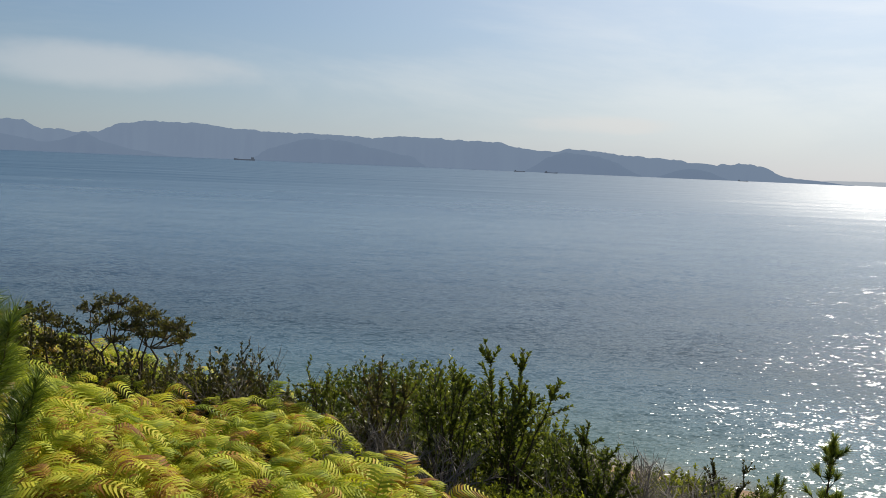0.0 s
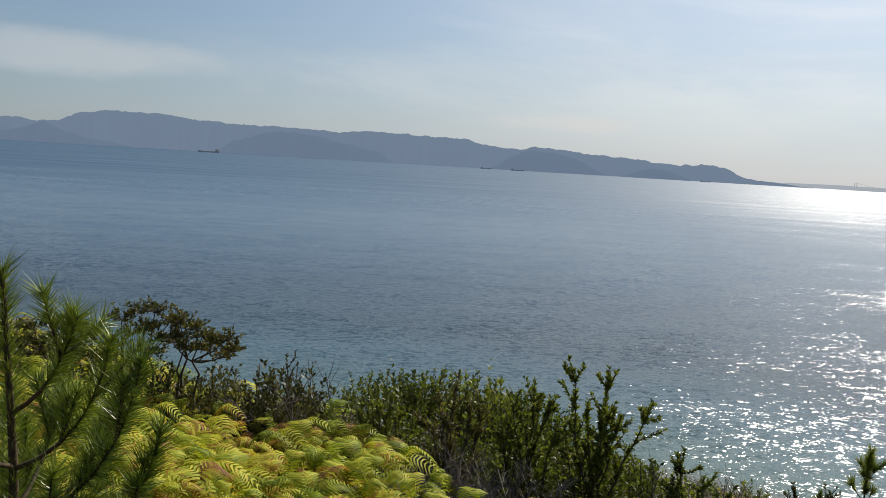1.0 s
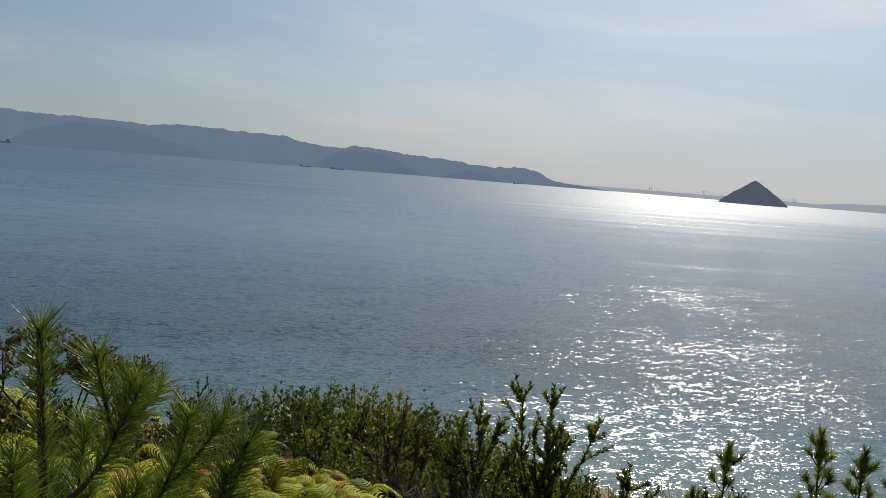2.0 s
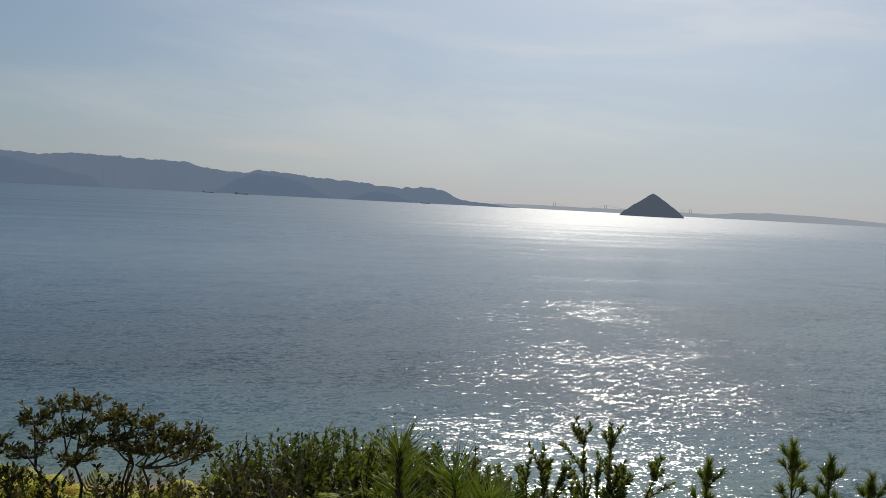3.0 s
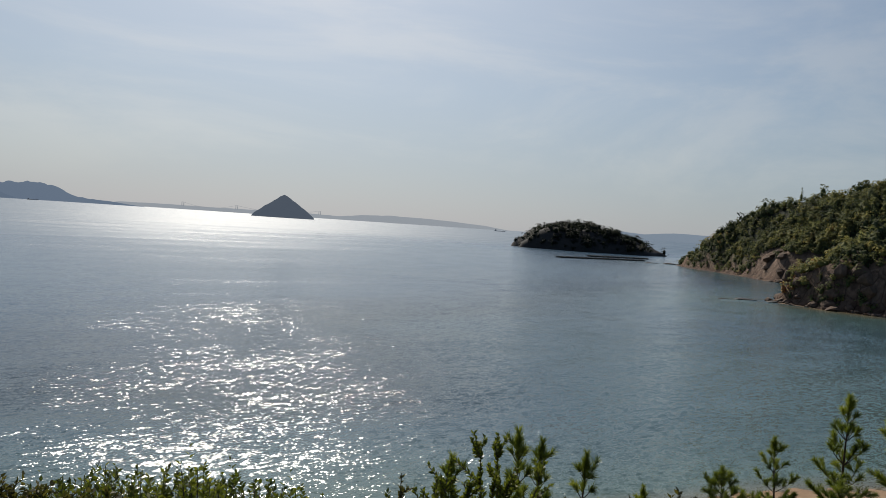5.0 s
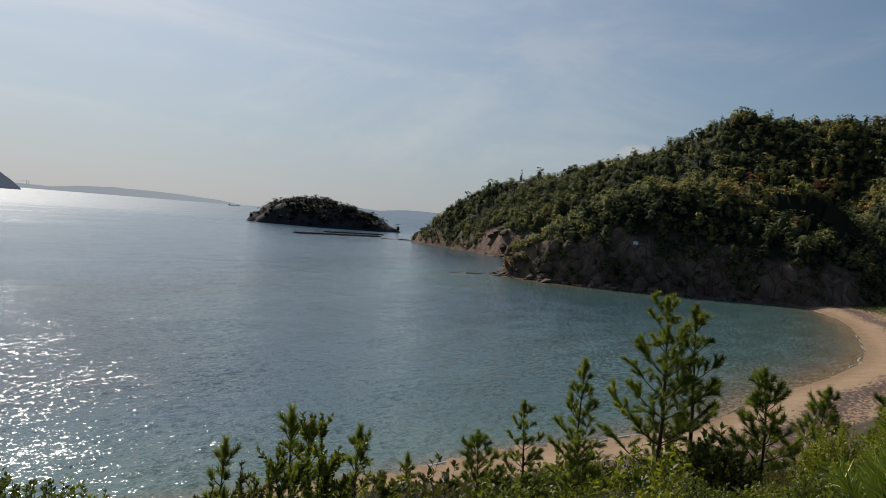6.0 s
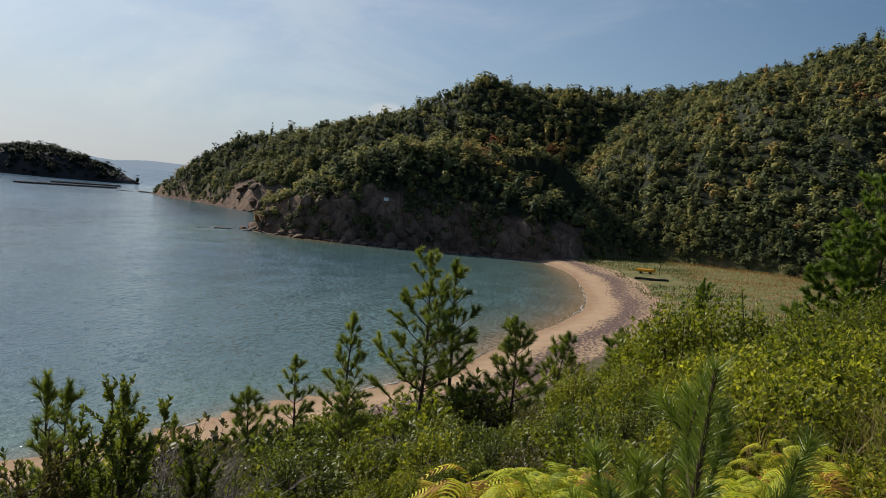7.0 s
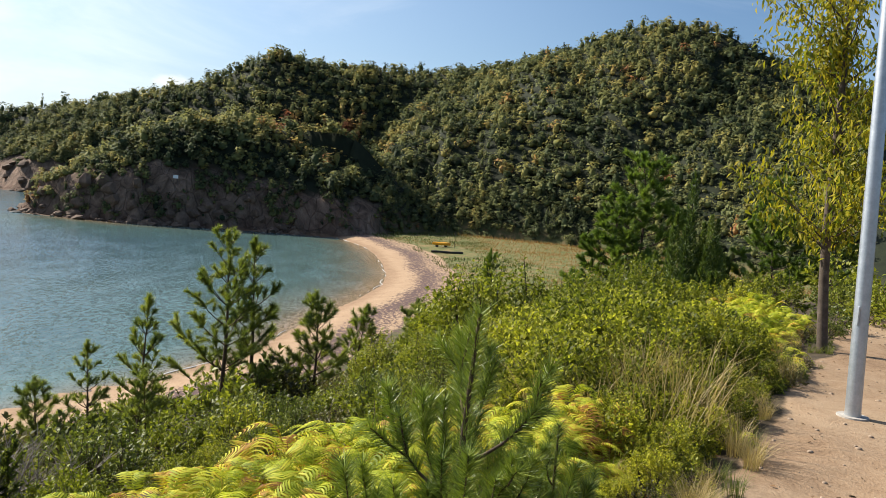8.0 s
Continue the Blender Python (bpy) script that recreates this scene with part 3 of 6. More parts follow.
    path = sstep(0.2, -0.15, s + 0.5 * fbm(x / 1.1, y / 1.1, 3, 16)) * sstep(-4.2, -3.6, s) * fade
    sand = sand * (1 - path)
    turf = np.where(hill_in, 0.6, sstep(7, 12, dc) * sstep(6.0, 3.0, z)) + 0.35 * sstep(-3.4, -4.2, s) * (z > 6)
    # hill ground that takes the shade-darkened undergrowth colour
    shaded_scrub = np.where(hill_in, 1.0, 0.0) * sstep(1.5, 6, df)
    wrack = (np.exp(-((dc - 5.6 - 2.2 * fbm(x / 14, y / 14, 2, 20)) / 1.7) ** 2) * 1.1 + 0.55 * np.exp(-((dc - 8.5) / 2.0) ** 2)) * (z < 3) * (~hill_in)
    wet = np.maximum(sstep(2.2, 0.6, dc) * (~hill_in), 1.7 * sstep(1.9, 0.6, z) * (x > 180) * (y > 4))
    return z, dict(sand=sand, rock=rock, turf=np.clip(turf, 0, 1), shaded_scrub=shaded_scrub, path=path, wrack=wrack, wet=wet), dc, df, hill_in


def ground_z(x, y):
    return float(land(np.array([x]), np.array([y]))[0][0])


def ring_grid(angles, radii):
    A, R = np.meshgrid(angles, radii)
    X, Y = R * np.sin(A), R * np.cos(A)
    n, m = len(radii), len(angles)
    i, j = np.meshgrid(np.arange(n - 1), np.arange(m), indexing="ij")
    j2 = (j + 1) % m
    F = np.stack([i * m + j, i * m + j2, (i + 1) * m + j2, (i + 1) * m + j], -1).reshape(-1, 4)
    return X.ravel(), Y.ravel(), F


def steps(*runs):
    """Values that grow: (until, ratio or step)."""
    v = [0.02, 0.25]
    for until, ratio, add in runs:
        while v[-1] < until:
            v.append(v[-1] * ratio + add)
    return np.array(v)


def build_ground():
    az = np.radians(np.concatenate([np.arange(-180, 55, 1.5), np.arange(55, 132, 0.42), np.arange(132, 180, 2.0)]))
    R = steps((6, 1.06, 0.0), (40, 1.045, 0), (165, 1.03, 0), (245, 1.0, 1.5), (430, 1.0, 3.0), (900, 1.15, 0))
    X, Y, F = ring_grid(az, R)
    Z, shares, dc, df, hill = land(X, Y)
    F = F[(Z[F].max(1) > -5.5)]
    used = np.unique(F)
    remap = np.full(len(X), -1)
    remap[used] = np.arange(len(used))
    F = remap[F]
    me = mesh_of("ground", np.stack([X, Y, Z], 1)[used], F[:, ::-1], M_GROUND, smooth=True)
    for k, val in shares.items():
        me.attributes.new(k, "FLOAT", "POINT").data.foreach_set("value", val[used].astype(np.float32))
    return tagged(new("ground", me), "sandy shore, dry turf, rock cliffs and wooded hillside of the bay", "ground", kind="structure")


ground = build_ground()


def build_water():
    az = np.radians(np.concatenate([np.arange(-180, -45, 3.0), np.arange(-45, 130, 0.6), np.arange(130, 180, 3.0)]))
    R = steps((28, 1.2, 0), (140, 1.035, 0), (450, 1.05, 0), (4850, 1.12, 0))
    X, Y, F = ring_grid(az, R)
    dc = land(X, Y)[2]
    open_water = np.where(dc > 0, 0, 1 - np.exp(-(np.abs(np.minimum(dc, 0)) / 250.0) ** 2.2))
    depth = np.where(dc > 0, 0, 1 - np.exp(np.minimum(dc, 0) / (24 + 71 * sstep(34, 85, X) * sstep(120, 70, Y))))
    depth = np.where((X > 186) & (Y > 6), np.maximum(depth, 0.36), depth)
    lull = np.exp(-((-dc - 115) / 62.0) ** 2)
    # normal tilt added round one bearing, to place the far glitter band
    cross = 0.15 * open_water * np.exp(-((np.degrees(np.arctan2(X, Y)) - 40) / 15.0) ** 2)
    me = mesh_of("sea", np.stack([X, Y, 0 * X], 1), F[:, ::-1], M_WATER)
    me.attributes.new("glitter_tilt", "FLOAT", "POINT").data.foreach_set("value", cross.astype(np.float32))
    me.attributes.new("depth", "FLOAT", "POINT").data.foreach_set("value", depth.astype(np.float32))
    me.attributes.new("open_water", "FLOAT", "POINT").data.foreach_set("value", open_water.astype(np.float32))
    me.attributes.new("lull", "FLOAT", "POINT").data.foreach_set("value", lull.astype(np.float32))
    return tagged(new("water", me), "rippled blue-green sea glittering under a low sun", "sea", kind="structure")


water = build_water()


# ---- far hills and islands ----
def far_ridge(name, skyline, d, depth, material_, label, seed, jag=9.0, step=0.06):
    """A long range of hills: skyline as bearing and height angle from the first eye, at d metres."""
    az = np.arange(skyline[0][0], skyline[-1][0] + 1e-6, step)
    el = np.interp(az, [s[0] for s in skyline], [s[1] for s in skyline])
    top = np.maximum(13 + d * np.tan(np.radians(el)), 0) + jag * 2 * fbm(az * 2.2, az * 0 + seed, 6, seed) * sstep(0, 30, 13 + d * np.tan(np.radians(el)))
    rows = [(0.0, 1.0), (0.35, 0.97), (0.6, 0.72), (0.8, 0.42), (0.93, 0.16), (1.0, 0.0), (1.01, -0.2)]
    V = []
    soft_top = np.convolve(np.pad(top, 12, "edge"), np.ones(25) / 25, "valid")
    for k, (q, h) in enumerate(rows):
        top = top if k == 0 else soft_top * (0.97 if k == 1 else 1)
        dd = d - depth * q * (0.75 + 0.5 * (fbm(az * 0.8, az * 0 + 3, 3, seed + 1) + 0.5)) 
        hh = top * np.clip(h + (0.22 * fbm(az * 0.9, az * 0 + k * 0.5, 2, seed + 2) if 0 < k < 5 else 0), -1, 1.0) * (dd / d if k < 2 else 1)
        V.append(np.stack([dd * np.sin(np.radians(az)), dd * np.cos(np.radians(az)), hh if k < 6 else np.full_like(az, -3)], 1))
    n, m = len(rows), len(az)
    i, j = np.meshgrid(np.arange(n - 1), np.arange(m - 1), indexing="ij")
    F = np.stack([i * m + j, (i + 1) * m + j, (i + 1) * m + j + 1, i * m + j + 1], -1).reshape(-1, 4)
    back = np.stack([(d + depth * 0.6) * np.sin(np.radians(az)), (d + depth * 0.6) * np.cos(np.radians(az)), np.full_like(az, -3)], 1)
    V = np.concatenate(V + [back])
    Fb = np.stack([np.arange(m - 1), np.arange(1, m), n * m + np.arange(1, m), n * m + np.arange(m - 1)], -1)
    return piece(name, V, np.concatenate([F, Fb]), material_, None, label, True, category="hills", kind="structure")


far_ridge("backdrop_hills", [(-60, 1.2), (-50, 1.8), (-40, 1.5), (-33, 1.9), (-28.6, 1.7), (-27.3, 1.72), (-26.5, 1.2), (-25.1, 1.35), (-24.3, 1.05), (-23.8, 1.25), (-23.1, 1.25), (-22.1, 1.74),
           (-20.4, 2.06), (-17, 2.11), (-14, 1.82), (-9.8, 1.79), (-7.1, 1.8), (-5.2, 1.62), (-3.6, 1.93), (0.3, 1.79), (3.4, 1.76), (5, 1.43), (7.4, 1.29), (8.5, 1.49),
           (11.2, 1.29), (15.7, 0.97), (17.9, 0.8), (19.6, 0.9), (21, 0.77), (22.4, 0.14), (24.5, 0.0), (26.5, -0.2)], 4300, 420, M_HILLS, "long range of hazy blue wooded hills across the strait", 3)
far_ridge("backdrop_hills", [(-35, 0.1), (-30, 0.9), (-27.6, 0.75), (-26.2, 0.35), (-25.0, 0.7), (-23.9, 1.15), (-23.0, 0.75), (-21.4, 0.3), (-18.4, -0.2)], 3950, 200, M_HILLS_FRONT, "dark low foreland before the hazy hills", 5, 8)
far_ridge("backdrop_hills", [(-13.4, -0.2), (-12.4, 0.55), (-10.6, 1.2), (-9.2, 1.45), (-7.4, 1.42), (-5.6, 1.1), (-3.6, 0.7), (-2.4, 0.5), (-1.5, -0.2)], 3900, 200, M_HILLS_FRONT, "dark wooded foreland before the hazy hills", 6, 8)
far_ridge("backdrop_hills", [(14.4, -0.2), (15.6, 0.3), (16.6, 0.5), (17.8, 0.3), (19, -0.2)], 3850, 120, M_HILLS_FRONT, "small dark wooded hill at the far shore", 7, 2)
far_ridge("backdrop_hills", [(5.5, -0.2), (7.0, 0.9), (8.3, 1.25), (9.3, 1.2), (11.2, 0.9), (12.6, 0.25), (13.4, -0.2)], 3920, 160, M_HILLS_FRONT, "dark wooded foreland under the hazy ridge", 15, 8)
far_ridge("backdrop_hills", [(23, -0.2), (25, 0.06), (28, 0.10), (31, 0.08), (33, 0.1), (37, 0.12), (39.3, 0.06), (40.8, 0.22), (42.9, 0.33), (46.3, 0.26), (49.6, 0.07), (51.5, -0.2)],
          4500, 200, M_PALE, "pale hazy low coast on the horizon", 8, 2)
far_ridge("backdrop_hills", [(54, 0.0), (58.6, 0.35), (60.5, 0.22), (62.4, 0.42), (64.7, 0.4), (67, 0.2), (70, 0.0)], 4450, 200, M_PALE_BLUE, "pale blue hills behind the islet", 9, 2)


def cone_island():
    """The conical island in the strait."""
    n, m = 26, 72
    V = []
    for i in range(n):
        q = i / (n - 1)
        for j in range(m):
            a = 2 * math.pi * j / m
            r = 97 * q * (1 + 0.07 * math.sin(2 * a + 0.5) + 0.05 * math.sin(5 * a))
            h = 71 * ((1 - q) ** 0.88) * 0.93 + 4.5 * (1 - q)
            if q > 0.86:
                h *= 1 - 0.15 * (q - 0.86) / 0.14
            V.append((r * math.cos(a), r * math.sin(a), h - (4 if i == n - 1 else 0)))
    V = np.array(V)
    V[:, 2] += 7 * fbm(V[:, 0] / 14, V[:, 1] / 14, 4, 31) * (V[:, 2] > 3)
    i, j = np.meshgrid(np.arange(n - 1), np.arange(m), indexing="ij")
    j2 = (j + 1) % m
    F = np.stack([i * m + j, i * m + j2, (i + 1) * m + j2, (i + 1) * m + j], -1).reshape(-1, 4)
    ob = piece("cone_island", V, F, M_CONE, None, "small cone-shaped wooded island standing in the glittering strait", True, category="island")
    d = 2500
    ob.location = (d * math.sin(radians(35.5)), d * math.cos(radians(35.5)), 0)


cone_island()


# ---- woods ----
def ball():
    """A ball of 20 triangles: corners (12, 3) and faces."""
    bm = bmesh.new()
    bmesh.ops.create_icosphere(bm, subdivisions=1, radius=1.0)
    V = np.array([v.co[:] for v in bm.verts])
    F = np.array([[v.index for v in f.verts] for f in bm.faces])
    bm.free()
    return V, F


BALL_V, BALL_F = ball()


def crown(kind, n, g):
    """One far tree about 1 m wide, standing on z = 0: small leaf clumps in lobes or layers round a small inner crown; with the way each clump faces."""
    if kind == "round":
        lobes = np.concatenate([g.normal(0, 0.20, (9, 2)), g.uniform(0.26, 0.66, (9, 1))], 1)
        rad = g.uniform(0.14, 0.25, 9)
        k = g.integers(0, 9, n)
        nrm = unit(g.normal(0, 1, (n, 3)) + (0, 0, 0.45))
        p = lobes[k] + nrm * rad[k][:, None] * g.uniform(0.72, 1.06, (n, 1))
        face = unit(nrm * 0.6 + unit(p - (0, 0, 0.22)) * 0.7)
        core = BALL_V * (0.24, 0.24, 0.21) + (0, 0, 0.38)
        size = g.uniform(0.08, 0.17, n)
    elif kind == "pine":
        pads = np.stack([g.normal(0, 0.2, 8), g.normal(0, 0.2, 8), np.linspace(0.28, 0.98, 8)], 1)
        pads[:, :2] *= (1.35 - pads[:, 2:3])
        k = g.integers(0, 8, n)
        a = g.uniform(0, 6.28, n)
        r = np.sqrt(g.uniform(0, 1, n)) * (0.36 - 0.2 * (pads[k, 2] - 0.3))
        p = pads[k] + np.stack([r * np.cos(a), r * np.sin(a), g.normal(0, 0.02, n) - 0.5 * r ** 2], 1)
        nrm = unit(np.stack([np.cos(a) * 0.5, np.sin(a) * 0.5, np.ones(n)], 1) + g.normal(0, 0.25, (n, 3)))
        face = unit(nrm + (0, 0, 0.2))
        core = BALL_V * (0.17, 0.17, 0.34) + (0, 0, 0.46)
        size = g.uniform(0.08, 0.17, n)
    else:
        z = g.uniform(0.0, 1.0, n) ** 1.3
        a = g.uniform(0, 6.28, n)
        r = 0.34 * (1 - z) ** 0.8 * g.uniform(0.7, 1.1, n) + 0.015
        p = np.stack([r * np.cos(a), r * np.sin(a), z * 1.5 + 0.1], 1)
        nrm = unit(np.stack([np.cos(a), np.sin(a), 0.6 + 0 * a], 1) + g.normal(0, 0.3, (n, 3)))
        face = nrm
        core = BALL_V * (0.15, 0.15, 0.5) + (0, 0, 0.55)
        size = g.uniform(0.08, 0.16, n)
    r, u = frames_for(nrm, g.uniform(0, 6.28, n))
    s = size[:, None]
    lift = nrm * g.uniform(-0.1, 0.3, (n, 1))
    tri = np.stack([p - r * s * 0.6, p + r * s * 0.6, p + (u * 0.9 + lift) * s], 1)
    return core, tri, np.concatenate([unit(BALL_V + (0, 0, 0.3)), np.repeat(face, 3, axis=0)])


def woods(name, xy, z, width, kinds, material_, label, g, clumps=70, tone_shift=None, low=1.0):
    templates = {k: [crown(k, clumps, g) for _ in range(7)] for k in sorted(set(kinds))}
    if tone_shift is None:
        tone_shift = np.zeros(len(xy))
    patch = 0.6 * fbm(np.asarray(xy)[:, 0] / 24, np.asarray(xy)[:, 1] / 24, 2, 47)
    Vs, Fs, Ns, tones, m = [], [], [], [], 0
    for (x, y), zz, wd, k, shift in zip(xy, z, width, kinds, tone_shift + patch):
        core, tri, face = templates[k][g.integers(0, 7)]
        a = g.uniform(0, 6.28)
        ca, sa = math.cos(a), math.sin(a)
        tall = g.uniform(0.75, 1.15) * low
        T = np.concatenate([core, tri.reshape(-1, 3)])
        Vs.append(np.stack([(T[:, 0] * ca - T[:, 1] * sa) * wd + x, (T[:, 0] * sa + T[:, 1] * ca) * wd + y, T[:, 2] * wd * tall + zz], -1))
        Ns.append(np.stack([face[:, 0] * ca - face[:, 1] * sa, face[:, 0] * sa + face[:, 1] * ca, face[:, 2]], -1))
        Fs.append(np.concatenate([BALL_F, np.arange(len(tri) * 3).reshape(-1, 3) + len(core)]) + m)
        m += len(T)
        tones.append(np.full(len(T), g.normal(0.0, 0.23) + shift))
    ob = piece(name, np.concatenate(Vs), np.concatenate(Fs), material_, None, label, True, tone=np.concatenate(tones), category="trees", kind="stuff")
    ob.data.attributes.new("facing", "FLOAT_VECTOR", "POINT").data.foreach_set("vector", np.concatenate(Ns).astype(np.float32).ravel())
    return ob


def hill_woods():
    g = np.random.default_rng(21)
    # candidates on a jittered grid over the hill
    gx, gy = np.meshgrid(np.arange(60, 440, 2.6), np.arange(-330, 215, 2.6))
    x, y = gx.ravel() + g.uniform(-1.4, 1.4, gx.size), gy.ravel() + g.uniform(-1.4, 1.4, gx.size)
    z, sh, dc, df, hill = land(x, y)
    dr, along = line_distance(x, y, CREST)
    cx = np.interp(along, np.arange(len(CREST)), [c[0] for c in CREST])
    cy = np.interp(along, np.arange(len(CREST)), [c[1] for c in CREST])
    behind = np.hypot(x, y) > np.hypot(cx, cy) + 9
    bare = (sh["rock"] > 0.8 + 0.3 * g.uniform(-1, 1, len(x)) + 1.2 * fbm(x / 9, y / 9, 2, 61)) | (df < np.where(x > 300, 0.3, 1.6))
    az = np.degrees(np.arctan2(x + 4.5, y - 3.2))
    keep = hill & ~behind & ~bare & (az < 124)
    x, y, z, df, dr = x[keep], y[keep], z[keep], df[keep], dr[keep]
    # low bushes in the cliff's clefts
    bx, by = g.uniform(178, 240, 5200), g.uniform(-8, 92, 5200)
    bz, bsh, _, bdf, bhill = land(bx, by)
    ok = bhill & (bdf > 0.8) & (bdf < 9) & (fbm(bx / 6, by / 6, 2, 71) > 0.02)
    bx, by, bz, bdf = bx[ok][:420], by[ok][:420], bz[ok][:420], bdf[ok][:420]
    cliff_bush = np.concatenate([np.zeros(len(x), bool), np.ones(len(bx), bool)])
    x, y, z, df = np.concatenate([x, bx]), np.concatenate([y, by]), np.concatenate([z, bz]), np.concatenate([df, bdf])
    # thick scrub on the steep spur above the cliff
    ex = np.concatenate([g.uniform(188, 330, 5200), g.uniform(285, 405, 9000), g.uniform(175, 235, 2600)])
    ey = np.concatenate([g.uniform(25, 140, 5200), g.uniform(95, 215, 9000), g.uniform(-85, 5, 2600)])
    ez, esh, _, edf, ehill = land(ex, ey)
    ok = ehill & (edf > np.where(ex > 318, 0.3, np.where(ey < 5, 0.2, 5))) & (edf < np.where((ex < 330) & (ey > 5), 38, 14)) & (esh["rock"] < np.where(ex > 318, 2, 0.6))
    ex, ey, ez, edf = ex[ok], ey[ok], ez[ok], edf[ok]
    cliff_bush = np.concatenate([cliff_bush, np.ones(len(ex), bool)])
    x, y, z, df = np.concatenate([x, ex]), np.concatenate([y, ey]), np.concatenate([z, ez]), np.concatenate([df, edf])
    # the great oak on the crest
    ox, oy = bearing(84.4, 325)
    x, y, z, df = np.append(x, ox), np.append(y, oy), np.append(z, ground_z(ox, oy)), np.append(df, 50)
    cliff_bush = np.append(cliff_bush, False)
    u = g.uniform(0, 1, len(x))
    kinds = np.where(u < 0.5, "pine", np.where(u < 0.55, "spire", "round"))
    wd = (2.5 + 4.4 * g.uniform(0, 1, len(x)) ** 2.2) * np.where(kinds == "spire", 0.75, 1.0)
    wd = wd * np.where(cliff_bush, 0.6, np.where(df < 10, 0.8, 1.0))

    wd[-1], kinds[-1] = 7.8, "round"
    # rusty oaks in the dale, lighter pines on the spur beside it
    shift = np.zeros(len(x))
    for a, d, r, more in [(85.6, 290, 8, 1.3), (89.4, 296, 6, 1.4), (93.5, 296, 16, 0.4), (83, 236, 14, 0.18), (104, 300, 7, 0.5), (99, 232, 5, 0.5), (106, 236, 5, 0.5), (110, 262, 6, 0.4)]:
        qx, qy = bearing(a, d)
        shift += more * np.exp(-((x - qx) ** 2 + (y - qy) ** 2) / r ** 2) * g.uniform(0.4, 1.1, len(x))
    return woods("hillside_woods", np.stack([x, y], 1), z - 0.12 * wd, wd, kinds, M_WOODS, "dense dark green mixed woods with a few rusty crowns", g, 82, shift, 0.92)


hill_woods()


# ---- the islet, rocks ----
def islet():
    g = np.random.default_rng(5)
    c = np.array((-4 + 620 * math.sin(radians(56.7)), 3 + 620 * math.cos(radians(56.7))))
    right = np.array((math.cos(radians(56.7)), -math.sin(radians(56.7))))
    fwd = np.array((math.sin(radians(56.7)), math.cos(radians(56.7))))
    n, m = 24, 96
    V = []
    for i in range(n):
        q = i / (n - 1)
        for j in range(m):
            a = 2 * math.pi * j / m
            e = 1 + 0.06 * math.sin(3 * a + 1) + 0.05 * math.sin(7 * a)
            X, Y = 57 * q * math.cos(a) * e, 30 * q * math.sin(a) * e
            h = 17.0 * (1 - q ** 2.6) * (1 - 0.0065 * X) + (-2 if i == n - 1 else 0)
            V.append((*(c + right * X + fwd * Y), h))
    V = np.array(V)
    V[:, 2] += 3 * fbm(V[:, 0] / 9, V[:, 1] / 9, 4, 41) * (V[:, 2] > 0.2)
    i, j = np.meshgrid(np.arange(n - 1), np.arange(m), indexing="ij")
    j2 = (j + 1) % m
    F = np.stack([i * m + j, i * m + j2, (i + 1) * m + j2, (i + 1) * m + j], -1).reshape(-1, 4)
    thing = empty("islet", label="dark wooded islet with a rocky rim off the headland", category="islet")
    piece("rock_base", V, F, M_WETROCK, thing, "dark wet rock", True)
    pick = V[(V[:, 2] > 2.2)]
    pick = pick[g.integers(0, len(pick), 560)] + np.concatenate([g.uniform(-2, 2, (560, 2)), np.zeros((560, 1))], 1)
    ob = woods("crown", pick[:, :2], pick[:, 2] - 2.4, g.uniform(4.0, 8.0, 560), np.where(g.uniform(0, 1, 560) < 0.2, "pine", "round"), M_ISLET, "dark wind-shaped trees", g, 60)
    ob.parent = thing
    for k in ("category", "kind"):
        del ob[k]


islet()


def rock_shape(seed, flat=0.7):
    """An angular, fractured boulder about 1 m across, sitting on z = 0."""
    g = random.Random(seed)
    bm = bmesh.new()
    for k in range(26):
        d = Vector((g.gauss(0, 1), g.gauss(0, 1), g.gauss(0, 1))).normalized()
        bm.verts.new(d * g.uniform(0.40, 0.56))
    bmesh.ops.convex_hull(bm, input=bm.verts[:])
    for v in [v for v in bm.verts if not v.link_faces]:
        bm.verts.remove(v)
    bmesh.ops.bevel(bm, geom=bm.edges[:], offset=0.02, segments=1, affect="EDGES")
    for v in bm.verts:
        v.co += Vector((noise.noise(v.co * 5 + Vector((seed, k, 0))) * 0.03 for k in range(3)))
        v.co.z = v.co.z * flat + 0.2
    return bm


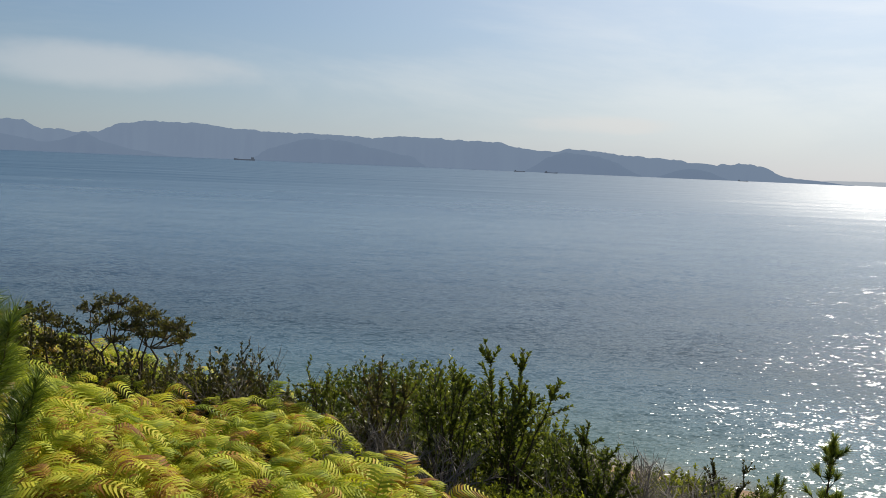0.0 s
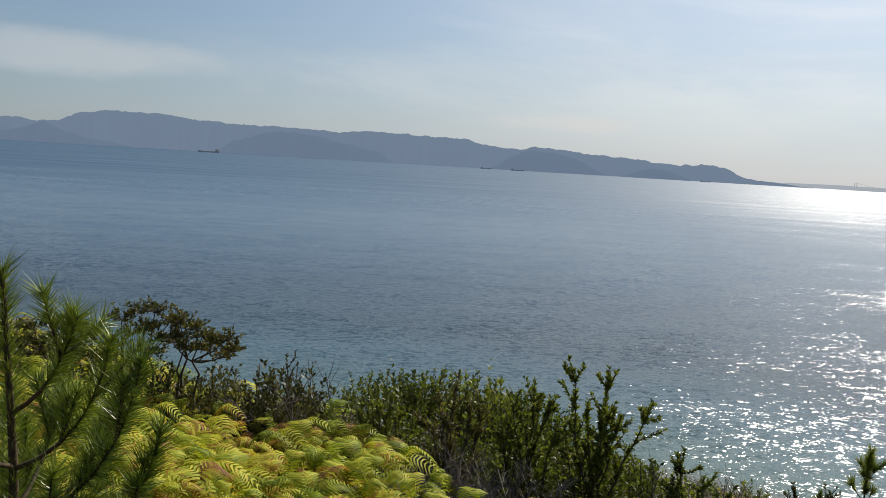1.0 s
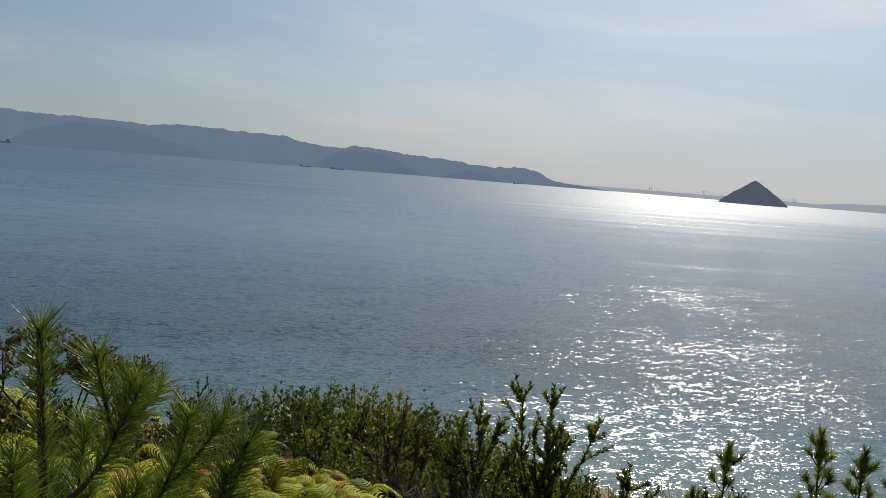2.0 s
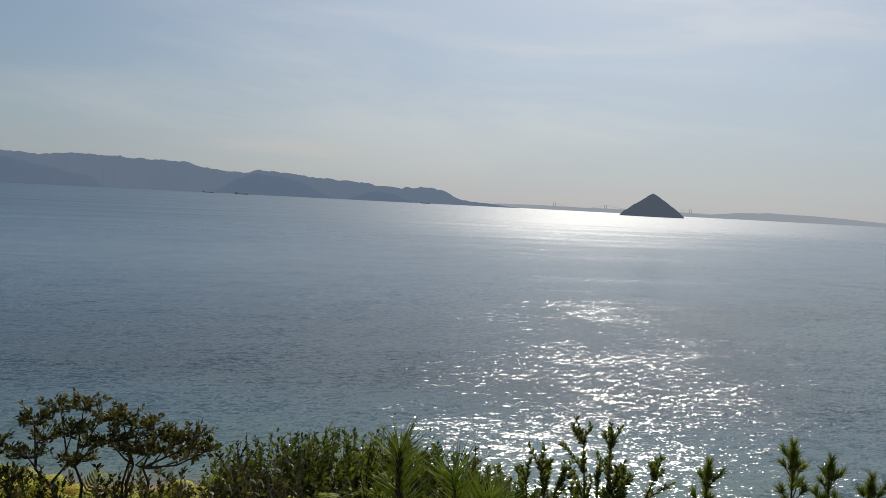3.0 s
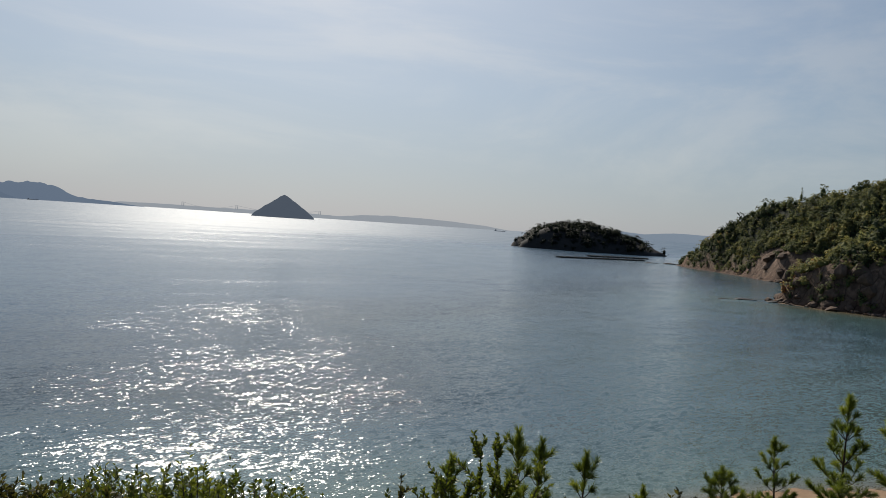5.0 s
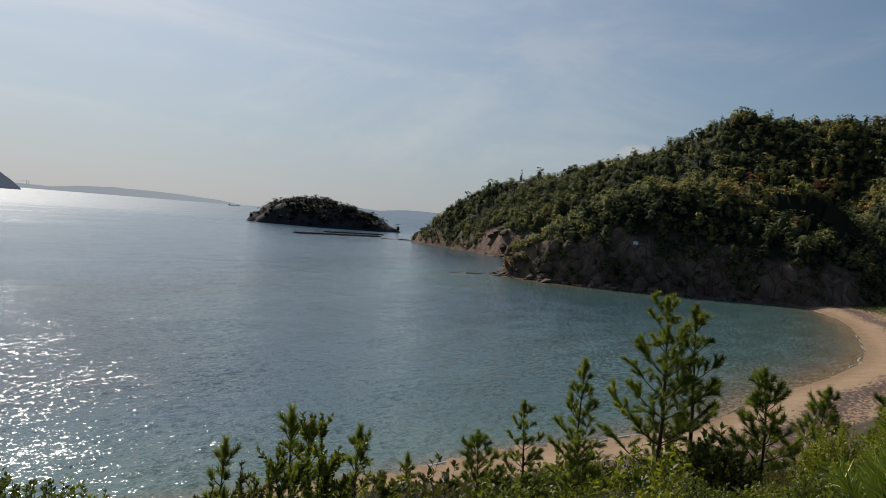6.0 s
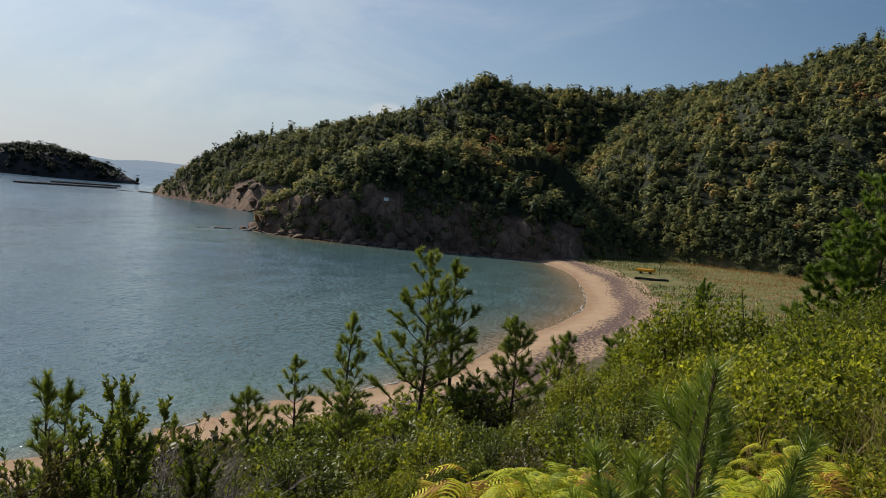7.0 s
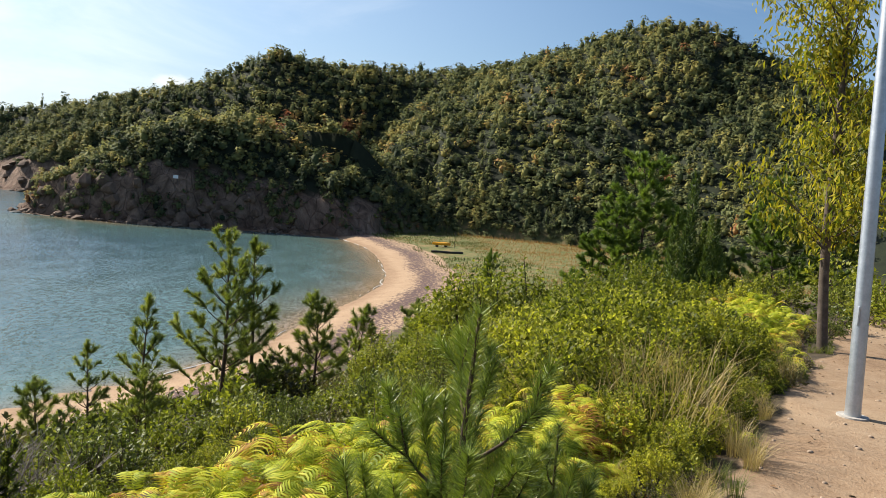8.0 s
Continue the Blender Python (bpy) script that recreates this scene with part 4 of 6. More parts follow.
def boulders():
    g = random.Random(3)
    kinds = []
    for k in range(6):
        bm = rock_shape(k + 1)
        me = bpy.data.meshes.new("boulder")
        bm.to_mesh(me)
        bm.free()
        me.materials.append(M_ROCK)
        kinds.append(me)
    line = FOOT[4:16]
    for k in range(120):
        i = g.choice([0, 1, 2, 5, 6, 6, 7, 7, 7, 8, 8, 9, 9, 9])
        (ax, ay), (bx, by) = line[i], line[min(i + 1, len(line) - 1)]
        t = g.random()
        x, y = ax + (bx - ax) * t + g.uniform(-2.0, 1.0), ay + (by - ay) * t + g.uniform(-1.5, 1.5)
        z = ground_z(x, y)
        s = g.choice([0.7, 1.0, 1.3, 1.6, 2.2, 3.2])
        ob = new("boulder", kinds[k % 6])
        ob.matrix_basis = Matrix.LocRotScale((x, y, max(z, -0.35) - 0.12 * s), Euler((g.uniform(-0.2, 0.2), g.uniform(-0.2, 0.2), g.uniform(0, 6.28))), (s * g.uniform(0.8, 1.3), s, s * g.uniform(0.7, 1.1)))
        tagged(ob, "angular brown granite boulder at the foot of the cliff", "rock", "boulders under the cliff")
    for k in range(48):
        i = g.choice([5, 6, 6, 7, 7, 7, 8, 8, 8, 9, 9, 10])
        (ax, ay), (bx, by) = line[i], line[min(i + 1, len(line) - 1)]
        t, back = g.random(), g.uniform(0.5, 5.0)
        x, y = ax + (bx - ax) * t + back, ay + (by - ay) * t - 0.1 * back
        if ground_z(x, y) > 12:
            continue
        s = g.uniform(2.0, 4.4)
        ob = new("cliff_rock", kinds[k % 6])
        ob.matrix_basis = Matrix.LocRotScale((x, y, max(ground_z(x, y), 0) - 0.42 * s), Euler((g.uniform(-0.3, 0.3), g.uniform(-0.3, 0.3), g.uniform(0, 6.28))), (s, s * g.uniform(0.7, 1.2), s * g.uniform(0.9, 1.6)))
        tagged(ob, "large fractured brown rock jutting from the cliff", "rock", "rocks of the cliff")
    for k in range(34):
        (ax, ay), (bx, by) = FOOT[3 + k % 4], FOOT[4 + k % 4]
        t, back = g.random(), g.uniform(-0.5, 8.0)
        x, y = ax + (bx - ax) * t + 0.6 * back, ay + (by - ay) * t - 0.8 * back
        s = g.uniform(2.4, 5.0)
        ob = new("cliff_rock", kinds[k % 6])
        ob.matrix_basis = Matrix.LocRotScale((x, y, max(ground_z(x, y), 0) - 0.3 * s), Euler((g.uniform(-0.3, 0.1), g.uniform(-0.2, 0.2), g.uniform(-0.5, 0.5))), (s * g.uniform(1.1, 1.8), s, s * g.uniform(0.55, 0.9)))
        tagged(ob, "broad tilted slab of brown rock on the point", "rock", "rocks of the point")
    # flat skerries off the points
    for x, y, s, l in [(186, 82, 2.6, 2.8), (181, 84, 1.8, 3.2), (389, 208, 3.5, 3.0), (380, 214, 2.6, 4.0), (188, 76, 2.4, 1.6), (391, 202, 3.2, 2.2)]:
        ob = new("skerry", kinds[g.randrange(6)].copy())
        ob.data.materials.clear()
        ob.data.materials.append(M_WETROCK)
        ob.matrix_basis = Matrix.LocRotScale((x, y, -0.35), Euler((0, 0, -0.7)), (s * l, s * 1.3, s * 0.55))
        tagged(ob, "low black wet skerry just above the water", "rock", "skerries off the points")


boulders()


# ---- plants ----
def branchy(g, height, spread, stems, levels=2, lean=0.35, twigs=5, base_r=0.022, full=False):
    """Stems and branches of a shrub. Gives tubes and the twig ends (place, direction) for leaves."""
    tubes, ends, groups = [], [], []

    def grow(p, d, length, r, level):
        n = 5 if level == 0 else (3 if level < levels else 2)
        pts, q = [p.copy()], p.copy()
        dd = d.copy()
        for i in range(n):
            dd = dd + g.normal(0, 0.13, 3) + np.array((0, 0, 0.07))
            dd /= np.linalg.norm(dd)
            q = q + dd * length / n
            pts.append(q.copy())
        rad = [r * (1 - 0.7 * i / n) for i in range(n + 1)]
        if level < 2 or full or g.uniform() < 0.12:
            tubes.append(tube(pts, rad, 4 if level == 0 else 3))
        if level >= levels:
            for i in range(1, n + 1):
                ends.append((pts[i], dd.copy(), length))
            return
        for k in range(twigs):
            f = g.uniform(0.35, 1.0)
            i = min(int(f * n), n - 1)
            at = pts[i] + (pts[i + 1] - pts[i]) * (f * n - i)
            side = g.normal(0, 1, 3)
            side -= dd * side.dot(dd)
            side /= np.linalg.norm(side) + 1e-9
            nd = dd * 0.75 + side * g.uniform(0.5, 0.95)
            nd /= np.linalg.norm(nd)
            grow(at, nd, length * g.uniform(0.42, 0.62), r * 0.45, level + 1)
        for i in range(n - 1, n + 1):
            ends.append((pts[i], dd.copy(), length * 0.5))

    for s in range(stems):
        a = 2 * math.pi * (s + g.uniform(-0.3, 0.3)) / stems
        d = np.array((math.cos(a) * lean, math.sin(a) * lean, 1.0))
        d /= np.linalg.norm(d)
        grow(np.array((math.cos(a), math.sin(a), 0)) * spread * 0.08 + (0, 0, -0.15), d, height * g.uniform(0.62, 0.85), base_r * g.uniform(0.7, 1.1), 0)
        groups.append(join(tubes))
        tubes.clear()
    return groups, ends


TOP = {}


def bare_shrub(name, seed, height, stems, lean, twigs, label, wood):
    """A leafless shrub of many thin stems, its crown standing over its root."""
    g = np.random.default_rng(seed)
    thing = empty(name, label=label, category="shrub")
    groups, ends = branchy(g, height, 1.0, stems, 2, lean, twigs, full=True)
    k = height / max(max(V[:, 2].max() for V, F in groups), 0.01)
    mid = np.array([e[0] for e in ends]).mean(0) * k
    for V, F in groups:
        V = V * k
        piece("stem", V - np.outer(V[:, 2] / max(mid[2], 0.1), (mid[0], mid[1], 0)), F, wood, thing, "", True)
    TOP[thing] = height
    return thing


def bushy(name, seed, height, radius, shoots, per_shoot, leaf, mat, label, spiky=0.2, inner=400, upright=0.7, stems=5, low=0.1, wood=None, twigs=0.6):
    """A leafy shrub: shoots fan out from a few stems, each clothed with leaves up to its tip."""
    g = np.random.default_rng(seed)
    thing = empty(name, label=label, category="shrub")
    knots = []
    for k in range(stems):
        a = 2 * math.pi * (k + g.uniform(-0.3, 0.3)) / stems
        knots.append(np.array((0.38 * radius * math.cos(a), 0.38 * radius * math.sin(a), height * g.uniform(0.28, 0.42))))
    own = [[tube([(0, 0, -0.15), tuple(k * (0.35, 0.35, 0.4)), tuple(k)], [0.018 * height, 0.015 * height, 0.010 * height], 5)] for k in knots]
    W, O = [], []
    for _ in range(shoots):
        a, zf = g.uniform(0, 6.28), g.uniform(low, 1.0)
        rr = math.sqrt(1 - zf * zf)
        tip = np.array((rr * math.cos(a) * radius, rr * math.sin(a) * radius, height * (0.12 + 0.80 * zf))) * g.uniform(0.82, 1.0)
        if g.uniform() < 0.25:
            tip[2] += height * spiky * g.uniform(0.2, 1.0)
        i = int(np.argmin([np.linalg.norm(k - tip) for k in knots]))
        b = knots[i] * g.uniform(0.7, 1.0)
        bend = (b + tip) / 2 + np.array((math.cos(a) * 0.12 * radius, math.sin(a) * 0.12 * radius, -0.06 * height)) + g.normal(0, 0.02, 3) * height
        t = np.linspace(0, 1, 5)[:, None]
        pts = b * (1 - t) ** 2 + 2 * bend * t * (1 - t) + tip * t ** 2
        if g.uniform() < twigs:
            own[i].append(tube(pts[[0, 2, 4]], [0.006 * height, 0.004 * height, 0.002 * height], 3))
        t = g.uniform(0.25, 1.0, (per_shoot, 1)) ** 0.8
        ax = unit(2 * (bend - b) * (1 - t) + 2 * (tip - bend) * t)
        side = g.normal(0, 1, (per_shoot, 3))
        side = unit(side - (side * ax).sum(1, keepdims=True) * ax)
        W.append(b * (1 - t) ** 2 + 2 * bend * t * (1 - t) + tip * t ** 2)
        O.append(unit(ax * upright + side * 0.75 + (0, 0, 0.12)))
    for chunk in own:
        piece("stem", *join(chunk), wood or M_BARK, thing, "", True)
    if inner:
        d = unit(g.normal(0, 1, (inner, 3))) * (g.uniform(0.15, 0.85, (inner, 1)))
        d[:, 2] = np.abs(d[:, 2])
        W.append(d * (radius, radius, height * 0.85))
        O.append(unit(g.normal(0, 0.6, (inner, 3)) + (0, 0, 0.4)))
    W, O = np.concatenate(W), np.concatenate(O)
    Vl, Fl = leaves(W, O, leaf * g.uniform(0.65, 1.2, len(W)), 0.9, g)
    TOP[thing] = float(np.sort(Vl[:, 2])[-40])
    piece("foliage", Vl, Fl, mat, thing)
    return thing


def umbrella(name, seed, clumps, leaf, label, wide=0.125, thick=0.07):
    """A wind-shaped shrub: crooked bare stems carry flat clumps of leaves (places above the root)."""
    g = np.random.default_rng(seed)
    thing = empty(name, label=label, category="shrub")
    W, O = [], []
    mean = np.mean(clumps, axis=0)
    forks = [np.array((mean[0] * 0.3 + o, mean[1] * 0.3, mean[2] * 0.45)) for o in (-0.05, 0.05)]
    limbs = []
    for j, c in enumerate(clumps):
        c = np.array(c)
        f = forks[0] if c[0] < mean[0] else forks[1]
        m = f * 0.45 + c * 0.55 + g.normal(0, 0.04, 3) - (0, 0, 0.03)
        k1 = f * 0.75 + c * 0.25 + g.normal(0, 0.03, 3)
        if j < 3:
            chunk = [tube([(0, 0, -0.1), tuple(f * 0.5 + g.normal(0, 0.03, 3)), tuple(f + g.normal(0, 0.02, 3)), tuple(k1), tuple(m), tuple(c - (0, 0, thick * 0.5))], [0.014, 0.012, 0.010, 0.008, 0.006, 0.003], 6)]
            limbs.append((k1, m))
        else:
            near = min((q for limb in limbs for q in limb), key=lambda q: float(np.linalg.norm(q - c)))
            chunk = [tube([tuple(near), tuple(near * 0.5 + c * 0.5 - (0, 0, 0.03) + g.normal(0, 0.02, 3)), tuple(c - (0, 0, thick * 0.5))], [0.006, 0.005, 0.003], 5)]
        for k in range(15):
            a, r = g.uniform(0, 6.28), wide * math.sqrt(g.uniform(0.05, 1))
            e = c + (r * math.cos(a), r * math.sin(a), thick * g.uniform(-0.7, 1.0) * (1.1 - (r / wide) ** 2))
            b = c - (0, 0, thick * 0.5)
            chunk.append(tube([b, (b + e) / 2 - (0, 0, 0.006), e], [0.003, 0.0022, 0.0014], 3))
            n = 12
            t = g.uniform(0.35, 1.0, (n, 1))
            W.append(b + (e - b) * t + g.normal(0, 0.006, (n, 3)))
            O.append(unit(unit((e - b)[None]) * 0.6 + g.normal(0, 0.55, (n, 3)) + (0, 0, 0.35)))
        piece("stem", *join(chunk), M_BARK, thing, "", True)
    W, O = np.concatenate(W), np.concatenate(O)
    Vl, Fl = leaves(W, O, leaf * g.uniform(0.65, 1.2, len(W)), 0.9, g)
    piece("foliage", Vl, Fl, M_LEAF_DULL, thing)
    return thing


def fan_shrub(name, seed, tips, leaf, label, mat, side=8, per_m=150):
    """A shrub of a few long crooked limbs that fan out from the root to the given tips, leafy along their outer part."""
    g = np.random.default_rng(seed)
    thing = empty(name, label=label, category="shrub")
    W, O = [], []

    def clothe(pts, n):
        t = g.uniform(0, 1, n)
        q = t * (len(pts) - 1)
        i = np.minimum(q.astype(int), len(pts) - 2)
        ax = unit(pts[i + 1] - pts[i])
        d = g.normal(0, 1, (n, 3))
        d = unit(d - (d * ax).sum(1, keepdims=True) * ax)
        W.append(pts[i] + (pts[i + 1] - pts[i]) * (q - i)[:, None])
        O.append(unit(ax * 0.7 + d * 0.7 + (0, 0, 0.15)))
    for e in tips:
        e = np.array(e)
        c = e * (0.30, 0.30, 0.55) + g.normal(0, 0.035, 3)
        t = np.linspace(0, 1, 9)[:, None]
        pts = np.array((0, 0, -0.1)) * (1 - t) ** 2 + 2 * c * t * (1 - t) + e * t ** 2
        pts[2:-1] += g.normal(0, 0.010, (6, 3))
        chunk = [tube(pts, [0.012 * (1 - 0.1 * k) for k in range(9)], 5)]
        long_ = float(np.linalg.norm(e))
        clothe(pts[4:], int(per_m * long_ * 0.6))
        for k in range(side):
            i = int(g.integers(3, 8))
            d = unit((unit((pts[i + 1] - pts[i])[None])[0] * 0.8 + g.normal(0, 0.55, 3) + (0, 0, 0.25))[None])[0]
            q = pts[i] + d * g.uniform(0.12, 0.36) * (1.2 - 0.1 * i)
            twig = np.stack([pts[i], (pts[i] + q) / 2 + g.normal(0, 0.008, 3), q])
            chunk.append(tube(twig, [0.005, 0.0035, 0.002], 4))
            clothe(twig, int(per_m * 0.22))
        piece("stem", *join(chunk), M_BARK, thing, "", True)
    W, O = np.concatenate(W), np.concatenate(O)
    piece("foliage", *leaves(W, O, leaf * g.uniform(0.6, 1.2, len(W)), 0.9, g), mat, thing)
    return thing


def candelabra_pine(name, seed, H, tips, label, extra=18, reach=0.62, needle=0.088, width=0.004, per_m=1000):
    """A young pine whose branches bend upward into thick brushes of needles; tips: some branch ends above the root."""
    g = np.random.default_rng(seed)
    thing = empty(name, label=label, category="pine")

    def brush(a, b, own, thick=1.0):
        n = int(per_m * np.linalg.norm(b - a) * thick) + 20
        t = g.uniform(0.0, 1.0, (n, 1)) ** 0.8
        ax = unit((b - a)[None])
        side = g.normal(0, 1, (n, 3))
        side = unit(side - (side @ ax[0])[:, None] * ax)
        own[0].append(a + (b - a) * t)
        own[1].append(unit(ax * g.uniform(0.4, 0.9, (n, 1)) + side * g.uniform(0.5, 1.1, (n, 1)) * (1.15 - 0.45 * t)))

    def needles_of(own, owner):
        W, O = np.concatenate(own[0]), np.concatenate(own[1])
        Vn, Fn = needles(W, O, needle * g.uniform(0.7, 1.15, len(W)), width, g)
        piece("needle_spray", Vn, Fn, M_NEEDLE_NEAR, owner, kind="stuff")
    zs = np.linspace(-0.2, H, 9)
    trunk = np.array([(0.02 * math.sin(3 * z), 0.02 * math.sin(2 * z + 1), z) for z in zs]) - np.array((0.02 * math.sin(3 * H), 0.02 * math.sin(2 * H + 1), 0)) * (zs / H)[:, None]
    piece("trunk", *tube(trunk, [0.017 * (1 - 0.75 * max(z, 0) / H) + 0.002 for z in zs], 7), M_PINEBARK, thing, "scaly brown trunk", True)
    own = ([], [])
    for i in range(3, 8):
        brush(trunk[i], trunk[i + 1], own, 0.75 if i < 6 else 1.2)
    needles_of(own, thing)
    ends = [np.array(t) for t in tips]
    for k in range(extra):
        a, f = 2.4 * k + g.uniform(-0.4, 0.4), g.uniform(0.06, 0.72)
        r = reach * (1 - 0.75 * f) * g.uniform(0.6, 1.1)
        ends.append(np.array((r * math.cos(a), r * math.sin(a), H * f * 0.8 + r * g.uniform(0.7, 1.25))))
    for e in ends:
        r = math.hypot(e[0], e[1])
        z0 = min(max(e[2] - 0.9 * r - 0.12, 0.03), H * 0.7)
        b = np.array((np.interp(z0, zs, trunk[:, 0]), np.interp(z0, zs, trunk[:, 1]), z0))
        c = np.array((e[0] * 0.85, e[1] * 0.85, z0 + (e[2] - z0) * 0.25))
        t = np.linspace(0, 1, 7)[:, None]
        pts = b * (1 - t) ** 2 + 2 * c * t * (1 - t) + e * t ** 2
        chunk = [tube(pts, [0.0075 * (1 - 0.12 * i) for i in range(7)], 4)]
        own = ([], [])
        for i in range(2, 6):
            brush(pts[i], pts[i + 1], own, 1.0 if i < 5 else 1.4)
        for s in range(3):
            i = g.integers(2, 5)
            d = unit((unit((pts[i + 1] - pts[i])[None])[0] + g.normal(0, 0.5, 3) + (0, 0, 0.45))[None])[0]
            q = pts[i] + d * g.uniform(0.10, 0.2)
            chunk.append(tube([pts[i], (pts[i] + q) / 2 - (0, 0, 0.008), q], [0.0045, 0.004, 0.003], 4))
            brush(pts[i] + (q - pts[i]) * 0.15, q, own)
        limb = piece("branch", *join(chunk), M_PINEBARK, thing, "", True)
        needles_of(own, limb)
    return thing


def pine(name, seed, height, whorl=0.3, reach=0.45, needle=0.10, width=0.004, per=26, mat=None, label="", candles=3, first=0.25, droop=0.0, r0=None, dense=1.0, tip=0.22, leader=0.35, splay=0.8, lift=0.16):
    """A young pine: whorls of rising branches, each with side shoots clothed in needles."""
    g = np.random.default_rng(seed)
    thing = empty(name, label=label, category="pine")
    r0 = r0 or 0.011 * height + 0.012
    bend = g.normal(0, 0.03, 2)
    zs = np.linspace(-0.25, height, 9)
    trunk = [(bend[0] * z * math.sin(z), bend[1] * z * math.cos(z), z) for z in zs]
    V, F = tube(trunk, [max(r0 * (1 - 0.93 * (z / height) ** 1.2) if z > 0 else r0, 0.004) for z in zs], 7)
    piece("trunk", V, F, M_PINEBARK, thing, "scaly brown trunk", True)
    shoots = []
    tp = np.array(trunk)

    def axis(z):
        return np.array([np.interp(z, tp[:, 2], tp[:, 0]), np.interp(z, tp[:, 2], tp[:, 1]), z])

    def clothe(shoots, owner):
        """Needles along shoots."""
        W, O = [], []
        for a, b, q in shoots:
            ln = np.linalg.norm(b - a)
            n = int(per * q * dense * max(ln / 0.2, 0.5))
            t = g.uniform(0.1, 1.0, n)[:, None] ** 0.7
            ax = unit((b - a)[None])[0]
            W.append(a + (b - a) * t)
            side = g.normal(0, 1, (n, 3))
            side -= (side @ ax)[:, None] * ax
            O.append(unit(ax * g.uniform(0.6, 1.1, (n, 1)) + unit(side) * g.uniform(0.3, splay, (n, 1))))
        W, O = np.concatenate(W), np.concatenate(O)
        Vn, Fn = needles(W, O, needle * g.uniform(0.75, 1.15, len(W)), width, g)
        piece("needle_spray", Vn, Fn, mat or M_NEEDLE, owner, kind="stuff")

    z = height * first
    while z < height - 0.12:
        f = (z - height * first) / (height * (1 - first))
        count = g.integers(3, 6)
        a0 = g.uniform(0, 6.28)
        for k in range(count):
            a = a0 + 6.28 * k / count + g.uniform(-0.35, 0.35)
            ln = max(reach * (1.05 - 0.78 * f) * g.uniform(0.65, 1.15), 0.16)
            d = np.array((math.cos(a), math.sin(a), 0.35 + 0.75 * f - droop))
            p = axis(z + g.uniform(-0.03, 0.03))
            pts = [p]
            for s in range(4):
                d = d / np.linalg.norm(d)
                p = p + d * ln / 4
                d = d + np.array((0, 0, lift)) + g.normal(0, 0.06, 3)
                pts.append(p)
            mark = len(shoots)
            own = [tube(pts, [0.30 * r0 * (1 - 0.7 * f) * (1 - 0.2 * s) + 0.002 for s in range(5)], 4)]
            shoots.append((pts[2], pts[4], 1.0))
            for s in range(max(1, int(ln / 0.16))):
                t = g.uniform(0.25, 0.95)
                i = min(int(t * 4), 3)
                b = pts[i] + (pts[i + 1] - pts[i]) * (t * 4 - i)
                sd = unit((pts[4] - pts[2]) + 0.8 * ln * g.normal(0, 1, 3) * (1, 1, 0.35) + (0, 0, 0.4 * ln))
                e = b + sd * g.uniform(0.10, 0.24) * (ln / 0.45) ** 0.5
                own.append(tube([b - (0.004, 0, 0), e], [0.0035, 0.002], 4))
                shoots.append((b, e, 0.8))
            limb = piece("branch", *join(own), M_PINEBARK, thing, "", True)
            clothe(shoots[mark:], limb)
            del shoots[mark:]
        z += whorl * g.uniform(0.8, 1.2) * (1.0 - 0.25 * f)
    for c in range(candles):
        b = axis(height - 0.05)
        e = b + np.array((*(g.normal(0, 0.16, 2) if c else (0, 0)), 1.0)) * tip * (1.0 if c == 0 else 0.6)
        shoots.append((axis(height - leader) if c == 0 else b, e, 1.3))
    clothe(shoots, thing)
    return thing


def stand(thing, x, y, scale=1.0, turn=None, sink=0.03, tall=1.0):
    """Sets a thing down on the ground."""
    turn = random.uniform(0, 6.28) if turn is None else turn
    thing.matrix_basis = Matrix.LocRotScale((x, y, ground_z(x, y) - sink), Euler((0, 0, turn)), (scale, scale, scale * tall))
    return thing


def again(thing, x, y, scale=1.0, turn=None, sink=0.03, tall=1.0):
    c = copy_thing(thing, Matrix.Identity(4))
    return stand(c, x, y, scale, turn, sink, tall)


# the young pine by the path
root = ground_z(-1.78, 2.70)
near_pine = candelabra_pine("young_pine", 11, 12.63 - root, [(0.17, 0.03, 12.52 - root), (0.29, -0.02, 12.47 - root), (0.40, -0.12, 12.44 - root), (0.02, -0.27, 12.46 - root), (-0.10, 0.36, 12.12 - root), (-0.24, 0.12, 12.2 - root)],
                            "bright green young pine with long needles beside the path", extra=17, reach=0.54, needle=0.082, width=0.0034, per_m=1150)
near_pine.matrix_basis = pose(-1.78, 2.70, root)
small = copy_thing(near_pine, Matrix.Identity(4))
stand(small, -1.42, 2.28, 0.62, 2.3)
small = copy_thing(near_pine, Matrix.Identity(4))
stand(small, -2.12, 2.62, 0.55, 4.1)

# pines on the slope below: place and height of the top
P_THIN = pine("slope_pine", 12, 2.9, 0.44, 0.82, 0.11, 0.010, 140, M_NEEDLE, "slender young pine with open branches on the slope", 3, 0.28, splay=1.3)
P_BUSHY = pine("slope_pine", 13, 2.2, 0.25, 0.95, 0.12, 0.010, 120, M_NEEDLE, "bushy young pine on the slope above the beach", 4, 0.1, splay=1.3)
P_TALL = pine("slope_pine", 14, 4.2, 0.46, 1.5, 0.12, 0.011, 135, M_NEEDLE, "tall open young pine rising over the slope", 4, 0.22, splay=1.3)
P_SAPLING = pine("slope_pine", 15, 1.3, 0.26, 0.40, 0.10, 0.008, 130, M_NEEDLE, "pine sapling with upright candles among the shrubs", 3, 0.12)
